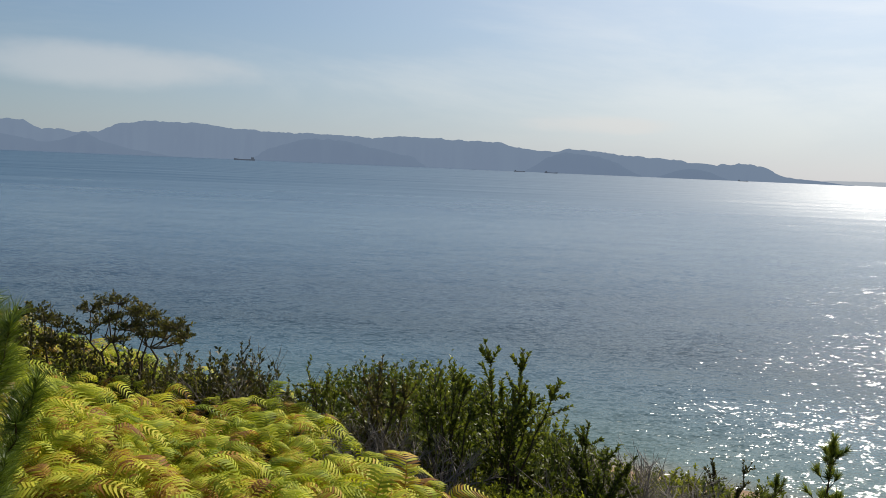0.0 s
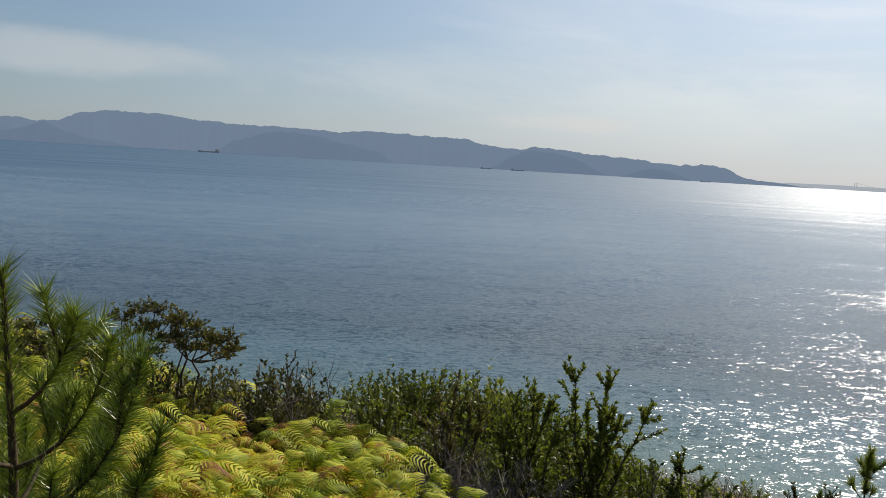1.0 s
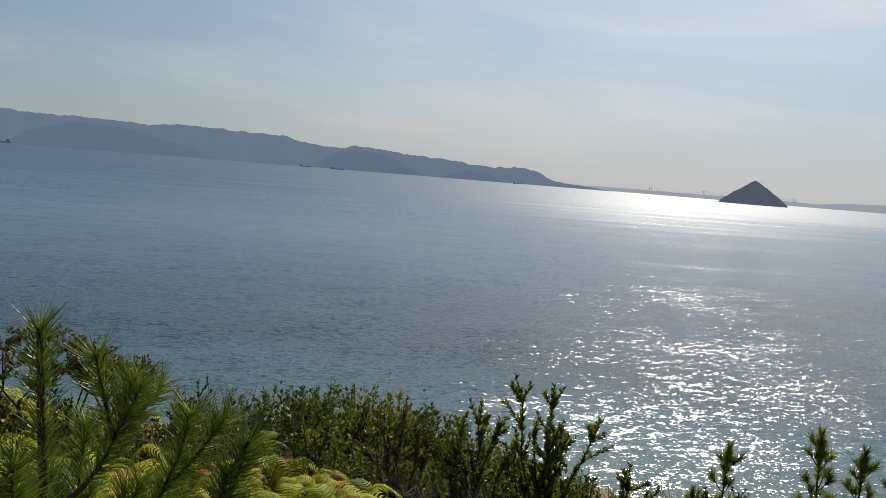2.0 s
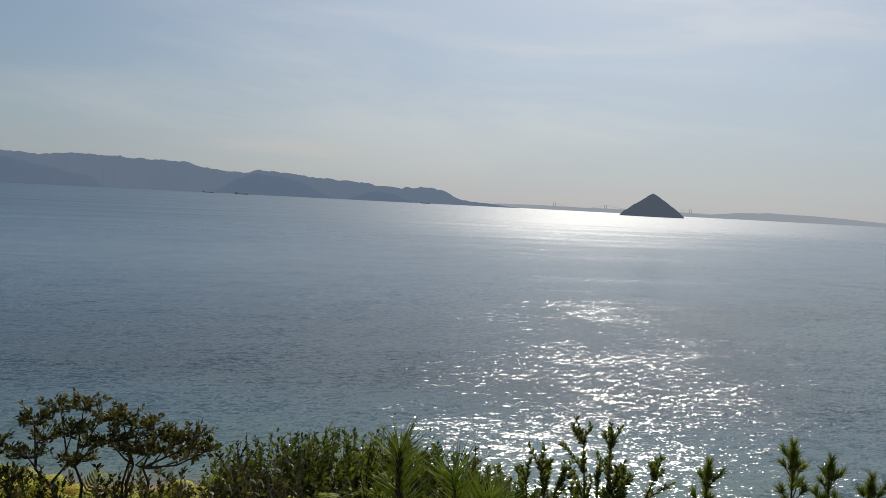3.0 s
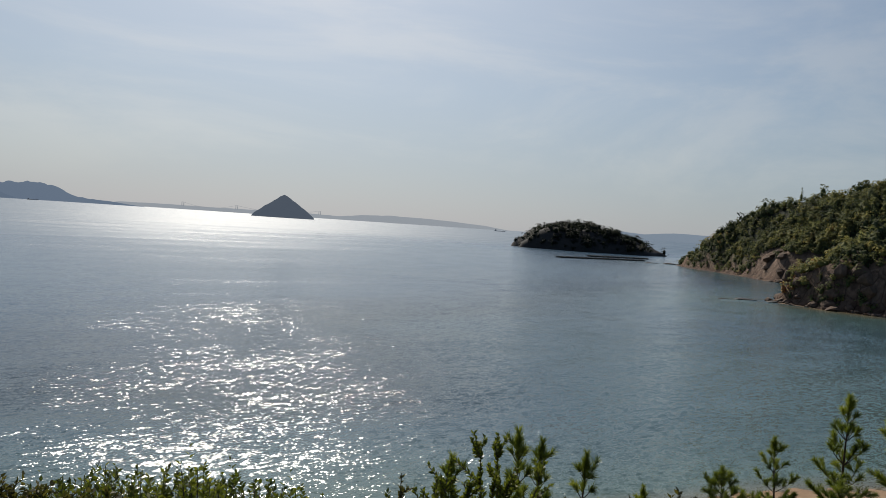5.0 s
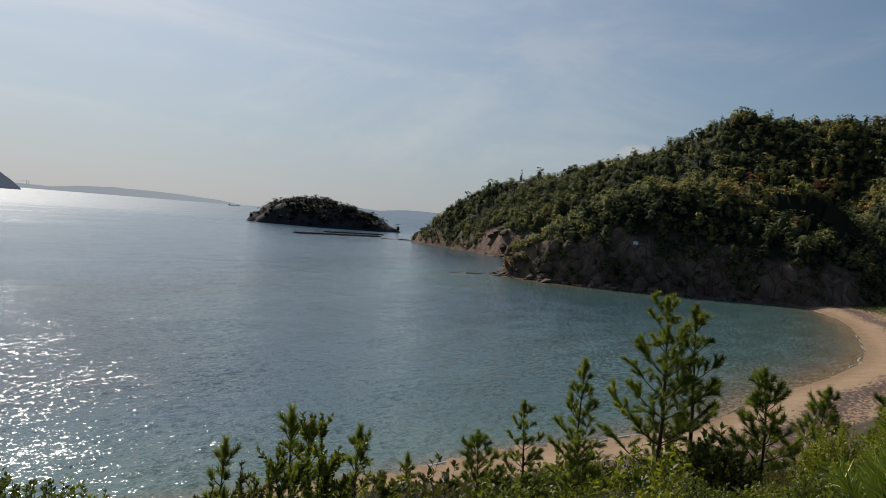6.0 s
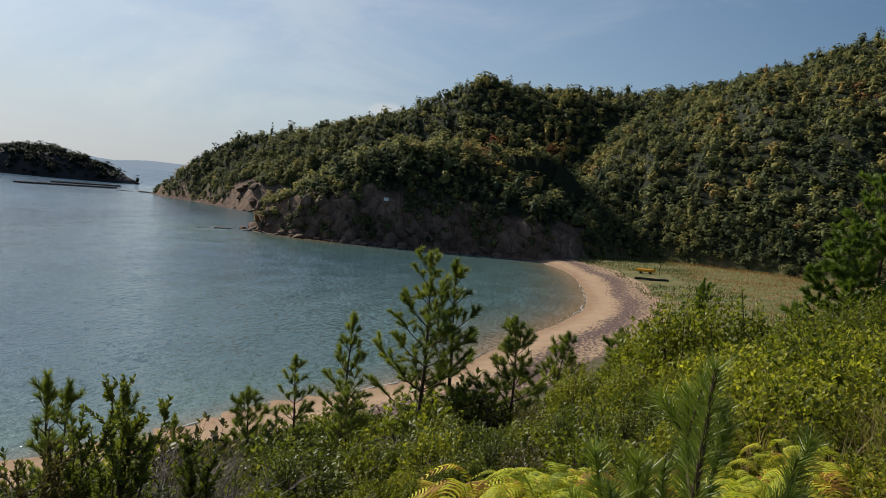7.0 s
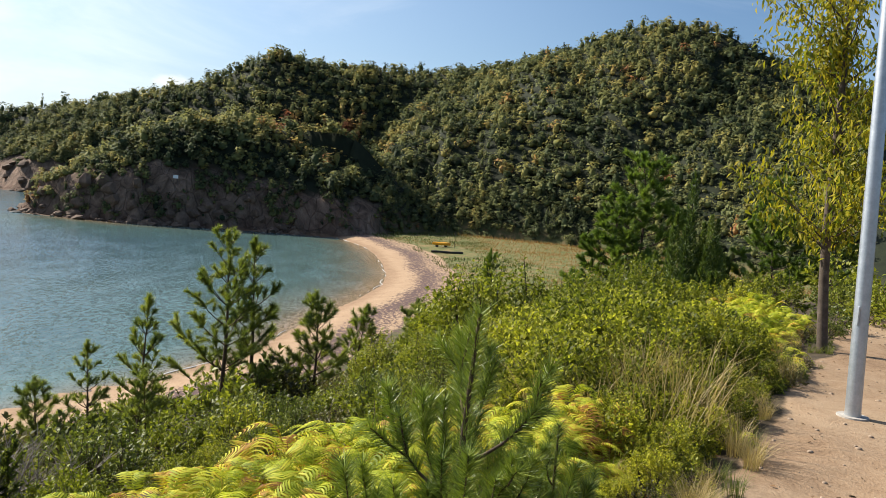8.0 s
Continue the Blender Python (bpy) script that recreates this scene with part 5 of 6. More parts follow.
TOPS = [(P_THIN, 2.9, 11.15, 6.7, 10.67), (P_TALL, 4.2, 12.3, 5.4, 11.97), (P_THIN, 2.9, 12.9, 4.9, 11.75), (P_BUSHY, 2.2, 9.7, 8.0, 9.34), (P_THIN, 2.9, 9.6, 7.2, 10.05),
        (P_SAPLING, 1.3, 4.9, 9.9, 9.75), (P_SAPLING, 1.3, 6.2, 9.6, 9.95), (P_SAPLING, 1.3, 7.1, 10.0, 9.6), (P_SAPLING, 1.3, 6.35, 8.65, 9.85), (P_SAPLING, 1.3, 3.9, 9.0, 9.6),
        (P_BUSHY, 2.2, 12.6, 3.6, 10.7), (P_BUSHY, 2.2, 13.6, 2.6, 10.4), (P_BUSHY, 2.2, 10.4, 6.4, 9.4), (P_BUSHY, 2.2, 14.8, 1.2, 10.3), (P_SAPLING, 1.3, 8.6, 8.9, 8.9),
        (P_BUSHY, 2.2, 16.6, 1.0, 10.2), (P_SAPLING, 1.3, 9.0, 9.6, 8.4), (P_SAPLING, 1.3, 13.0, 5.6, 9.0)]
first_use = {}
for kind, h0, x, y, top in TOPS:
    s = (top - ground_z(x, y)) / (h0 * 1.06)
    ob = stand(kind, x, y, s) if kind.name not in first_use else again(kind, x, y, s)
    first_use[kind.name] = True
    tagged(ob, group="young pines on the slope")

# shrubs
S_GLOSSY = bushy("evergreen_shrub", 31, 1.1, 0.55, 100, 24, 0.055, M_LEAF, "dark glossy evergreen shrub with upright shoots", 0.22, 400, 0.6)
S_SHOOTS = bushy("evergreen_shrub", 37, 1.2, 0.44, 34, 60, 0.058, M_LEAF, "glossy evergreen shrub with a few long leafy shoots", 0.42, 300, 0.7, 4, 0.25)
S_ROUND = bushy("evergreen_shrub", 32, 1.0, 0.60, 110, 20, 0.055, M_LEAF, "dense rounded evergreen shrub on the slope", 0.14, 450)
S_DULL = bushy("brownish_shrub", 33, 0.9, 0.52, 90, 20, 0.048, M_LEAF_DULL, "dull brownish-green shrub with small leaves", 0.2, 350)
S_LIGHT = bushy("light_green_shrub", 34, 1.05, 0.60, 100, 20, 0.062, M_LEAF_LIGHT, "light yellow-green leafy shrub in the sun", 0.16, 400)
S_BIG = bushy("tall_green_shrub", 45, 2.1, 1.0, 240, 26, 0.078, M_LEAF_LIGHT, "tall sunlit green shrub thick with small leaves", 0.10, 900, 0.5, 8, twigs=0.25)
S_BARE = bare_shrub("bare_shrub", 36, 1.0, 8, 0.6, 7, "leafless grey twiggy shrub", M_DEADWOOD)
F_ROUND = bushy("evergreen_shrub", 42, 1.05, 0.62, 60, 11, 0.09, M_LEAF, "rounded dark evergreen shrub down the slope", 0.15, 130)
F_LIGHT = bushy("light_green_shrub", 44, 1.05, 0.62, 60, 11, 0.095, M_LEAF_LIGHT, "sunlit light green shrub down the slope", 0.15, 130)
F_DULL = bushy("brownish_shrub", 43, 0.9, 0.55, 60, 11, 0.08, M_LEAF_DULL, "dull brownish shrub down the slope", 0.2, 130)
used_once = set()


def put(kind, x, y, top=None, scale=1.0, turn=None, tall=1.0):
    if top is not None:
        scale = max((top - ground_z(x, y)) / TOP[kind] / tall, 0.25)
    if kind in used_once:
        return again(kind, x, y, scale, turn, 0.03, tall)
    used_once.add(kind)
    return stand(kind, x, y, scale, turn, 0.03, tall)


# the wind-shaped shrubs at the brink
for seed, x, y, top, clumps in [(35, -2.92, 5.9, 11.86, [(-0.22, 0, -0.09), (-0.10, 0.06, -0.04), (0.04, -0.05, -0.08), (0.14, 0.02, -0.13), (0.02, 0.1, -0.12), (-0.14, -0.09, -0.16), (0.11, -0.04, -0.24), (-0.23, 0.02, -0.26), (0.0, 0.05, -0.3), (-0.3, 0.05, -0.2), (0.2, 0.05, -0.3)]),
                                (36, -2.44, 6.0, 11.91, [(-0.18, 0.02, -0.07), (-0.06, 0.05, -0.02), (0.05, -0.02, 0.0), (0.13, 0.04, -0.08), (0.0, -0.06, -0.12), (-0.14, 0.08, -0.18), (0.1, 0.0, -0.2), (-0.2, -0.03, -0.24), (0.02, 0.05, -0.3)]),
                                (38, -2.2, 5.85, 11.89, [(0.0, 0.05, -0.03), (0.08, 0.0, -0.06), (0.17, -0.04, -0.09), (0.25, -0.08, -0.12), (0.33, -0.14, -0.09), (0.40, -0.2, -0.14), (-0.06, 0.0, -0.12), (0.05, 0.08, -0.2), (0.2, 0.04, -0.2), (0.31, -0.05, -0.22), (0.12, -0.1, -0.17)])]:
    zr = ground_z(x, y)
    ob = umbrella("windswept_shrub", seed, [(cx, cy, top - zr + cz) for cx, cy, cz in clumps], 0.031, "wind-shaped shrub with a flat crown on bare crooked stems")
    ob.matrix_basis = pose(x, y, zr)
    tagged(ob, group="windswept shrubs at the brink")

def fan(seed, x, y, tips, leaf, label, mat, **kw):
    z = ground_z(x, y)
    ob = fan_shrub("evergreen_shrub", seed, [(tx - x, ty - y, tz - z) for tx, ty, tz in tips], leaf, label, mat, **kw)
    ob.matrix_basis = pose(x, y, z)
    return tagged(ob, group="shrubs at the brink")


# evergreen shrubs at the brink, with long shoots against the sea
fan(301, 0.52, 5.55, [(0.32, 5.60, 11.80), (0.59, 5.63, 11.74), (0.83, 5.44, 11.57), (0.44, 5.5, 11.55), (0.68, 5.6, 11.42), (0.38, 5.7, 11.45), (0.25, 5.5, 11.4), (0.55, 5.4, 11.4), (0.62, 5.5, 11.56)], 0.036, "glossy evergreen shrub with long leafy limbs fanning out", M_LEAF, side=10, per_m=190)
fan(302, 0.10, 5.6, [(0.12, 5.6, 11.64), (-0.05, 5.55, 11.55), (0.2, 5.5, 11.52), (0.02, 5.7, 11.48), (0.18, 5.7, 11.5), (-0.1, 5.5, 11.35), (0.24, 5.45, 11.36)], 0.034, "glossy evergreen shrub with ragged upright shoots", M_LEAF, side=10, per_m=170)
fan(303, -0.40, 5.5, [(-0.38, 5.48, 11.71), (-0.52, 5.55, 11.55), (-0.28, 5.5, 11.52), (-0.45, 5.4, 11.42), (-0.2, 5.55, 11.46), (-0.6, 5.5, 11.4)], 0.028, "feathery dark shrub with thin upright shoots", M_LEAF_DULL, side=12, per_m=150)
fan(304, -0.85, 5.75, [(-0.92, 5.8, 11.58), (-0.78, 5.75, 11.5), (-0.86, 5.65, 11.42), (-0.98, 5.7, 11.36), (-0.7, 5.7, 11.38)], 0.030, "small evergreen shrub with ragged upright shoots", M_LEAF, side=10, per_m=160)
fan(305, 1.05, 5.35, [(1.0, 5.4, 11.22), (1.18, 5.4, 11.14), (1.3, 5.3, 11.05), (0.92, 5.3, 11.1), (1.1, 5.2, 11.0), (1.22, 5.25, 10.92), (1.38, 5.35, 10.9)], 0.036, "glossy evergreen shrub leaning out over the slope", M_LEAF, side=10, per_m=190)
fan(306, -1.45, 6.1, [(-1.56, 6.33, 11.55), (-1.42, 6.1, 11.42), (-1.6, 6.0, 11.4), (-1.3, 6.0, 11.3)], 0.024, "twiggy brownish shrub with sparse small leaves", M_LEAF_DULL, side=12, per_m=120)
fan(307, 2.3, 6.2, [(2.2, 6.3, 10.75), (2.5, 6.2, 10.8), (2.7, 6.1, 10.62), (2.0, 6.2, 10.62), (2.35, 6.1, 10.6)], 0.030, "low twiggy shrub with sparse small leaves", M_LEAF_DULL, side=10, per_m=110)
for kind, x, y, top in [(S_GLOSSY, 0.30, 5.85, 11.22), (S_GLOSSY, 0.85, 5.75, 11.1), (S_ROUND, 0.5, 5.95, 11.12), (S_DULL, -0.65, 5.55, 11.2), (S_GLOSSY, -0.30, 5.95, 11.28), (S_GLOSSY, -0.7, 6.0, 11.26), (S_GLOSSY, 1.4, 5.45, 10.75), (S_BARE, -0.5, 5.4, 11.45), (S_BARE, -0.62, 5.3, 11.35), (S_SHOOTS, 0.05, 5.95, 11.35),
                        (S_LIGHT, 0.95, 4.85, 11.08), (S_LIGHT, 0.62, 4.8, 11.12), (S_LIGHT, 0.3, 4.7, 11.05), (S_DULL, -2.35, 5.75, 11.62), (S_DULL, -2.75, 5.8, 11.66), (S_DULL, -2.05, 5.75, 11.55), (S_ROUND, 1.7, 5.3, 10.55), (S_ROUND, 2.4, 6.6, 10.4),
                        (S_DULL, -1.3, 5.85, 11.45), (S_DULL, -1.5, 5.9, 11.58), (S_DULL, -1.75, 6.0, 11.55), (S_DULL, -1.95, 5.9, 11.45), (S_BARE, -1.45, 5.85, 11.65), (S_DULL, -1.2, 5.5, 11.25), (S_DULL, -3.3, 6.2, 11.6), (S_DULL, -1.75, 5.6, 11.3), (S_DULL, -2.35, 5.7, 11.45), (S_DULL, -2.9, 5.7, 11.5), (S_GLOSSY, -3.7, 6.1, 11.8),
                        (S_DULL, -2.1, 6.5, 11.4), (S_DULL, -2.75, 6.2, 11.5), (S_DULL, -3.3, 6.4, 11.75), (S_DULL, -2.6, 6.8, 11.3), (S_BARE, 0.0, 5.2, 11.35), (S_BARE, -0.4, 5.15, 11.3), (S_BARE, 1.3, 5.6, 11.2), (S_BARE, 1.6, 5.4, 11.15),
                        (S_GLOSSY, -0.75, 9.0, 10.78), (S_GLOSSY, -0.35, 8.8, 10.82), (S_GLOSSY, 0.07, 8.4, 10.93), (S_GLOSSY, 0.5, 8.3, 10.8), (S_ROUND, -1.0, 9.4, 10.6), (S_ROUND, 0.3, 8.8, 10.7), (S_GLOSSY, 0.95, 8.2, 10.65), (S_ROUND, -0.2, 9.3, 10.7), (S_ROUND, 1.4, 8.0, 10.4),
                        (S_LIGHT, 0.8, 5.0, 10.9), (S_ROUND, 0.3, 5.0, 10.95), (S_DULL, -0.2, 4.8, 11.1),
                        (S_BIG, 6.2, 1.2, 11.5), (S_BIG, 7.2, 0.2, 11.6), (S_BIG, 5.2, 0.9, 11.4), (S_BIG, 8.4, -0.6, 11.8), (S_BIG, 6.6, -0.6, 11.7), (S_BIG, 5.2, -0.2, 11.6), (S_BIG, 8.0, -1.8, 11.9),
                        (S_BIG, 8.8, 0.9, 11.95), (S_BIG, 9.6, 0.2, 12.0), (S_BIG, 10.0, -1.2, 11.9), (S_BIG, 11.2, -2.2, 12.0), (S_BIG, 12.4, -3.2, 12.1), (S_BIG, 10.6, 1.0, 11.4),
                        (S_BIG, 7.6, 1.8, 11.0), (S_BIG, 8.8, 2.4, 10.7)]:
    put(kind, x, y, top)


def fill(count, u0, u1, s0, s1, kinds, low, high, seed):
    """Shrubs spread over a strip of the slope, no two too close."""
    gg = np.random.default_rng(seed)
    done = []
    for _ in range(count * 12):
        u, s = gg.uniform(u0, u1), gg.uniform(s0, s1)
        if any((u - a) ** 2 + (s - b) ** 2 < 0.45 ** 2 for a, b in done):
            continue
        done.append((u, s))
        x, y = EDGE_P + EDGE_U * u + EDGE_N * s
        put(kinds[gg.integers(0, len(kinds))], x, y, None, gg.uniform(low, high), gg.uniform(0, 6.28), gg.uniform(0.75, 1.0))
        if len(done) >= count:
            break


fill(58, 0.5, 7.0, 1.6, 5.5, [S_ROUND, S_LIGHT, S_LIGHT, S_DULL, S_DULL, S_GLOSSY], 0.5, 0.8, 101)
S_HEDGE = bushy("hedge_shrub", 46, 1.0, 0.62, 170, 24, 0.056, M_HEDGE, "dense dark green hedge shrub with yellowish shoot tips", 0.10, 900, 0.6, 7, 0.0, twigs=0.35)
gg = np.random.default_rng(113)
for u, s, top in [(-0.25, 0.30, 11.66), (0.15, 0.26, 11.70), (0.5, 0.30, 11.72), (0.95, 0.30, 11.74), (1.5, 0.22, 11.7), (2.1, 0.22, 11.72), (2.8, 0.22, 11.75), (3.6, 0.24, 11.75), (4.4, 0.25, 11.7), (0.55, 0.62, 11.80), (1.05, 0.75, 11.86), (1.3, 0.5, 11.74), (1.75, 0.85, 11.95), (2.1, 0.6, 11.85), (2.5, 0.95, 12.02), (2.9, 0.62, 11.9), (3.3, 1.0, 12.1), (3.7, 0.65, 11.95), (4.1, 1.05, 12.12), (4.5, 0.7, 12.0), (4.9, 1.1, 12.12), (5.3, 0.72, 11.95),
                  (1.6, 1.5, 12.0), (2.2, 1.7, 12.02), (2.8, 1.55, 12.08), (3.4, 1.75, 12.1), (4.0, 1.7, 12.1), (4.6, 1.8, 12.1), (5.2, 1.75, 12.1), (5.8, 1.5, 12.0), (3.0, 2.3, 11.95), (3.8, 2.4, 12.0), (4.7, 2.5, 12.05), (5.6, 2.4, 12.05), (6.4, 2.2, 12.0), (6.3, 3.0, 12.0), (5.2, 3.1, 11.9), (7.2, 2.7, 12.0), (4.2, 3.1, 11.85), (8.2, 2.4, 12.0), (9.2, 2.2, 12.0), (10.0, 1.6, 12.0)]:
    x, y = EDGE_P + EDGE_U * (u + gg.uniform(-0.1, 0.1)) + EDGE_N * s
    tagged(put(S_HEDGE, x, y, top + gg.uniform(-0.05, 0.05)), group="hedge along the path")
fill(34, -0.6, 9.5, 0.05, 0.5, [F_LIGHT, F_DULL, S_DULL, F_ROUND], 0.22, 0.36, 109)
fill(46, -4.5, 6.0, 4.8, 10, [S_ROUND, S_LIGHT, S_DULL, S_DULL, S_GLOSSY, S_BARE], 0.6, 0.9, 102)
fill(44, -2.9, 0.9, 2.1, 4.7, [S_LIGHT, S_DULL, S_LIGHT, S_HEDGE, S_HEDGE], 0.30, 0.46, 114)
fill(26, 9.3, 14.5, -3.4, 0.6, [F_LIGHT, F_LIGHT, F_DULL, F_ROUND], 0.6, 1.05, 115)
fill(30, 6.0, 17.0, 1.2, 7, [S_ROUND, S_LIGHT, S_LIGHT, S_GLOSSY], 0.7, 1.1, 103)
fill(60, -8, 17.0, 9.5, 18, [F_ROUND, F_LIGHT, F_DULL], 0.8, 1.3, 104)
fill(30, -6, 26.0, 17, 24, [F_ROUND, F_LIGHT, F_DULL], 0.9, 1.4, 105)
fill(26, 1, 10.0, 9, 15, [F_ROUND, F_LIGHT, F_DULL], 1.3, 1.75, 111)
fill(40, 0, 26.0, 22.5, 29, [F_ROUND, F_LIGHT, F_DULL], 1.1, 1.7, 110)
fill(26, -14, 0.0, 17, 29, [F_ROUND, F_LIGHT, F_DULL], 0.9, 1.5, 107)
fill(24, 16, 34.0, -4, 12, [F_ROUND, F_LIGHT, F_LIGHT], 1.0, 1.8, 106)


# ferns
def frond(g, length=0.27, pairs=17):
    """One arching, drooping frond: a bowed rib with narrow leaflets on both sides that hang a little."""
    t = np.linspace(0.0, 1, pairs + 2)
    bow = g.uniform(1.0, 1.5)
    mid = np.stack([0.05 * length * np.sin(2.5 * t + g.uniform(0, 6)), length * (0.95 * t - 0.18 * t ** 3), length * (0.72 * t - bow * t ** 2.3)], 1)
    Vs, Fs, n = [], [], 0
    for i in range(1, pairs + 1):
        w_ = length * 0.23 * math.sin(math.pi * min(0.12 + 0.86 * t[i], 1.0)) ** 0.8 * g.uniform(0.85, 1.12) + 0.006
        ax = mid[i + 1] - mid[i - 1]
        ax = ax / np.linalg.norm(ax)
        h = ax * length * 0.019
        for sgn in (-1, 1):
            tip = mid[i] + np.array((sgn * w_, 0, -0.30 * w_)) + ax * 0.45 * w_
            half = mid[i] + np.array((sgn * w_ * 0.5, 0, 0.02 * w_)) + ax * 0.18 * w_
            Vs += [mid[i] - h * 0.7, half - h, tip, half + h, mid[i] + h * 0.7]
            Fs += [(n, n + 1, n + 3), (n, n + 3, n + 4), (n + 1, n + 2, n + 3)]
            n += 5
    V, F = np.array(Vs), np.array(Fs)
    rib = tube(mid[::3], [0.0028, 0.0026, 0.0022, 0.0018, 0.0014, 0.001, 0.0006][:len(mid[::3])], 3)
    rib_f = np.concatenate([rib[1][:, [0, 1, 2]], rib[1][:, [0, 2, 3]]])
    return join([(V, F), (rib[0], rib_f)])


def fern_bank(name, spots, label, seed):
    """spots: place and how high above the ground the frond springs."""
    g = np.random.default_rng(seed)
    shapes = [frond(g) for _ in range(9)]
    Vs, Fs, tones, n = [], [], [], 0
    z = land(np.array([p[0] for p in spots]), np.array([p[1] for p in spots]))[0]
    for (x, y, up), zz in zip(spots, z):
        V, F = shapes[g.integers(0, 9)]
        a, pitch, s = g.uniform(0, 6.28), g.uniform(-0.1, 0.75), g.uniform(0.55, 1.25)
        R = np.array(Euler((pitch, g.normal(0, 0.22), a)).to_matrix())
        W = (V * s) @ R.T + (x, y, zz + up)
        Vs.append(W)
        Fs.append(F + n)
        n += len(V)
        tones.append(np.full(len(V), g.normal(0.02, 0.36) + 0.9 * float(fbm(np.array([x / 0.5]), np.array([y / 0.5]), 2, 97)[0])))
    return piece(name, np.concatenate(Vs), np.concatenate(Fs), M_FERN, None, label, tone=np.concatenate(tones), category="ferns", kind="stuff")


g = np.random.default_rng(91)
spots = []


def ferns_over(count, u0, u1, s0, s1, low, high, limit=None):
    """Fronds spread over a strip of the bank, springing from low to high above the ground."""
    n = 0
    while n < count:
        u, s = g.uniform(u0, u1), g.uniform(s0, s1)
        x, y = EDGE_P + EDGE_U * u + EDGE_N * s
        if (limit is not None and s > np.interp(u, *limit)) or math.hypot(x + 4.2, y - 3.1) < 0.9:
            continue
        hump = 0.26 * float(fbm(np.array([x / 0.8]), np.array([y / 0.8]), 2, 98)[0])
        spots.append((x, y, g.uniform(low, high) * float(sstep(s0 - 0.35, s0 + 0.7, s)) + hump))
        n += 1


ferns_over(5200, -9.0, 1.0, 0.5, 5.0, 0.02, 0.42, ([-9, -4, -3.1, -2.5, -1.6, -1.0, 0, 1.0], [4.8, 3.6, 3.2, 2.8, 2.35, 1.9, 1.5, 1.3]))
ferns_over(1300, -3.3, 0.2, 0.5, 2.2, 0.05, 0.4)
ferns_over(380, -0.9, 0.6, 0.45, 1.0, 0.15, 0.45)
ferns_over(800, 6.2, 9.5, 0.5, 1.9, 0.1, 0.5)
ferns_over(90, -0.4, 5.5, 0.1, 0.45, 0.0, 0.2)
fern_bank("fern_bank", spots, "carpet of yellow-green arching ferns with rusty old fronds", 92)


def grass_tuft(name, seed, n, height, mat, label, spread=0.12, width=0.006):
    g = np.random.default_rng(seed)
    Vs, Fs = [], []
    k = 0
    for i in range(n):
        a, r = g.uniform(0, 6.28), spread * math.sqrt(g.uniform())
        b = np.array((r * math.cos(a), r * math.sin(a), -0.03))
        a2 = a + g.normal(0, 0.8)
        ln, bow = height * g.uniform(0.55, 1.1), g.uniform(0.15, 0.75)
        side = np.array((-math.sin(a2), math.cos(a2), 0)) * width / 2
        pts = [b + np.array((math.cos(a2) * bow * ln * t ** 2, math.sin(a2) * bow * ln * t ** 2, ln * (t - 0.35 * bow * t ** 3))) for t in (0, 0.4, 0.75, 1.0)]
        for p, q in zip(pts, (1, 0.9, 0.6, 0.1)):
            Vs += [p - side * q, p + side * q]
        Fs += [(k, k + 1, k + 3, k + 2), (k + 2, k + 3, k + 5, k + 4), (k + 4, k + 5, k + 7, k + 6)]
        k += 8
    return piece(name, np.array(Vs), np.array(Fs), mat, None, label, category="grass")


G_DRY = grass_tuft("grass_tuft", 51, 130, 0.75, M_DRYGRASS, "tuft of tall dry straw-coloured grass by the path")
G_GREEN = grass_tuft("grass_tuft", 52, 90, 0.45, M_GREENGRASS, "tuft of half-green grass at the path's edge")
G_THIN = grass_tuft("grass_tuft", 53, 46, 0.78, M_DRYGRASS, "loose clump of long arching dry grass in the hedge", 0.26, 0.007)
for i, (x, y, s, k) in enumerate([(1.5, 0.9, 1.0, G_DRY), (1.9, 0.6, 1.1, G_DRY), (2.3, 0.75, 0.9, G_DRY), (1.2, 1.3, 0.8, G_DRY), (2.6, 0.0, 0.8, G_DRY), (0.9, 0.65, 0.55, G_GREEN), (0.5, 0.95, 0.5, G_GREEN), (1.6, 0.2, 0.5, G_DRY),
                                  (2.2, -0.35, 0.5, G_GREEN), (2.7, -0.8, 0.45, G_DRY), (3.2, -1.1, 0.5, G_GREEN), (0.2, 1.2, 0.4, G_DRY), (2.0, 1.5, 1.0, G_DRY), (0.95, 0.80, 1.0, G_THIN), (1.15, 0.62, 1.05, G_THIN), (1.4, 0.48, 1.1, G_THIN), (1.7, 0.3, 1.0, G_THIN), (0.75, 0.95, 0.85, G_THIN), (3.0, 0.4, 0.9, G_GREEN), (-0.1, 1.3, 0.35, G_GREEN)]):
    c = k if i in (0, 5, 13) else copy_thing(k, Matrix.Identity(4))
    c.matrix_basis = Matrix.LocRotScale((x, y, ground_z(x, y)), Euler((0, 0, i * 1.7)), (s, s, s))
    tagged(c, group="grass tufts along the path")
gg = np.random.default_rng(55)
for i in range(70):
    u, s = gg.uniform(-0.8, 9.5) if i < 44 else gg.uniform(-0.9, 3.5), gg.uniform(-0.15, 0.55)
    x, y = EDGE_P + EDGE_U * u + EDGE_N * s
    sc = gg.uniform(0.22, 0.55)
    c = copy_thing(G_DRY if gg.uniform() < 0.55 else G_GREEN, Matrix.Identity(4))
    c.matrix_basis = Matrix.LocRotScale((x, y, ground_z(x, y)), Euler((0, 0, gg.uniform(0, 6.28))), (sc, sc, sc * gg.uniform(0.6, 1.0)))
    tagged(c, group="grass tufts along the path")


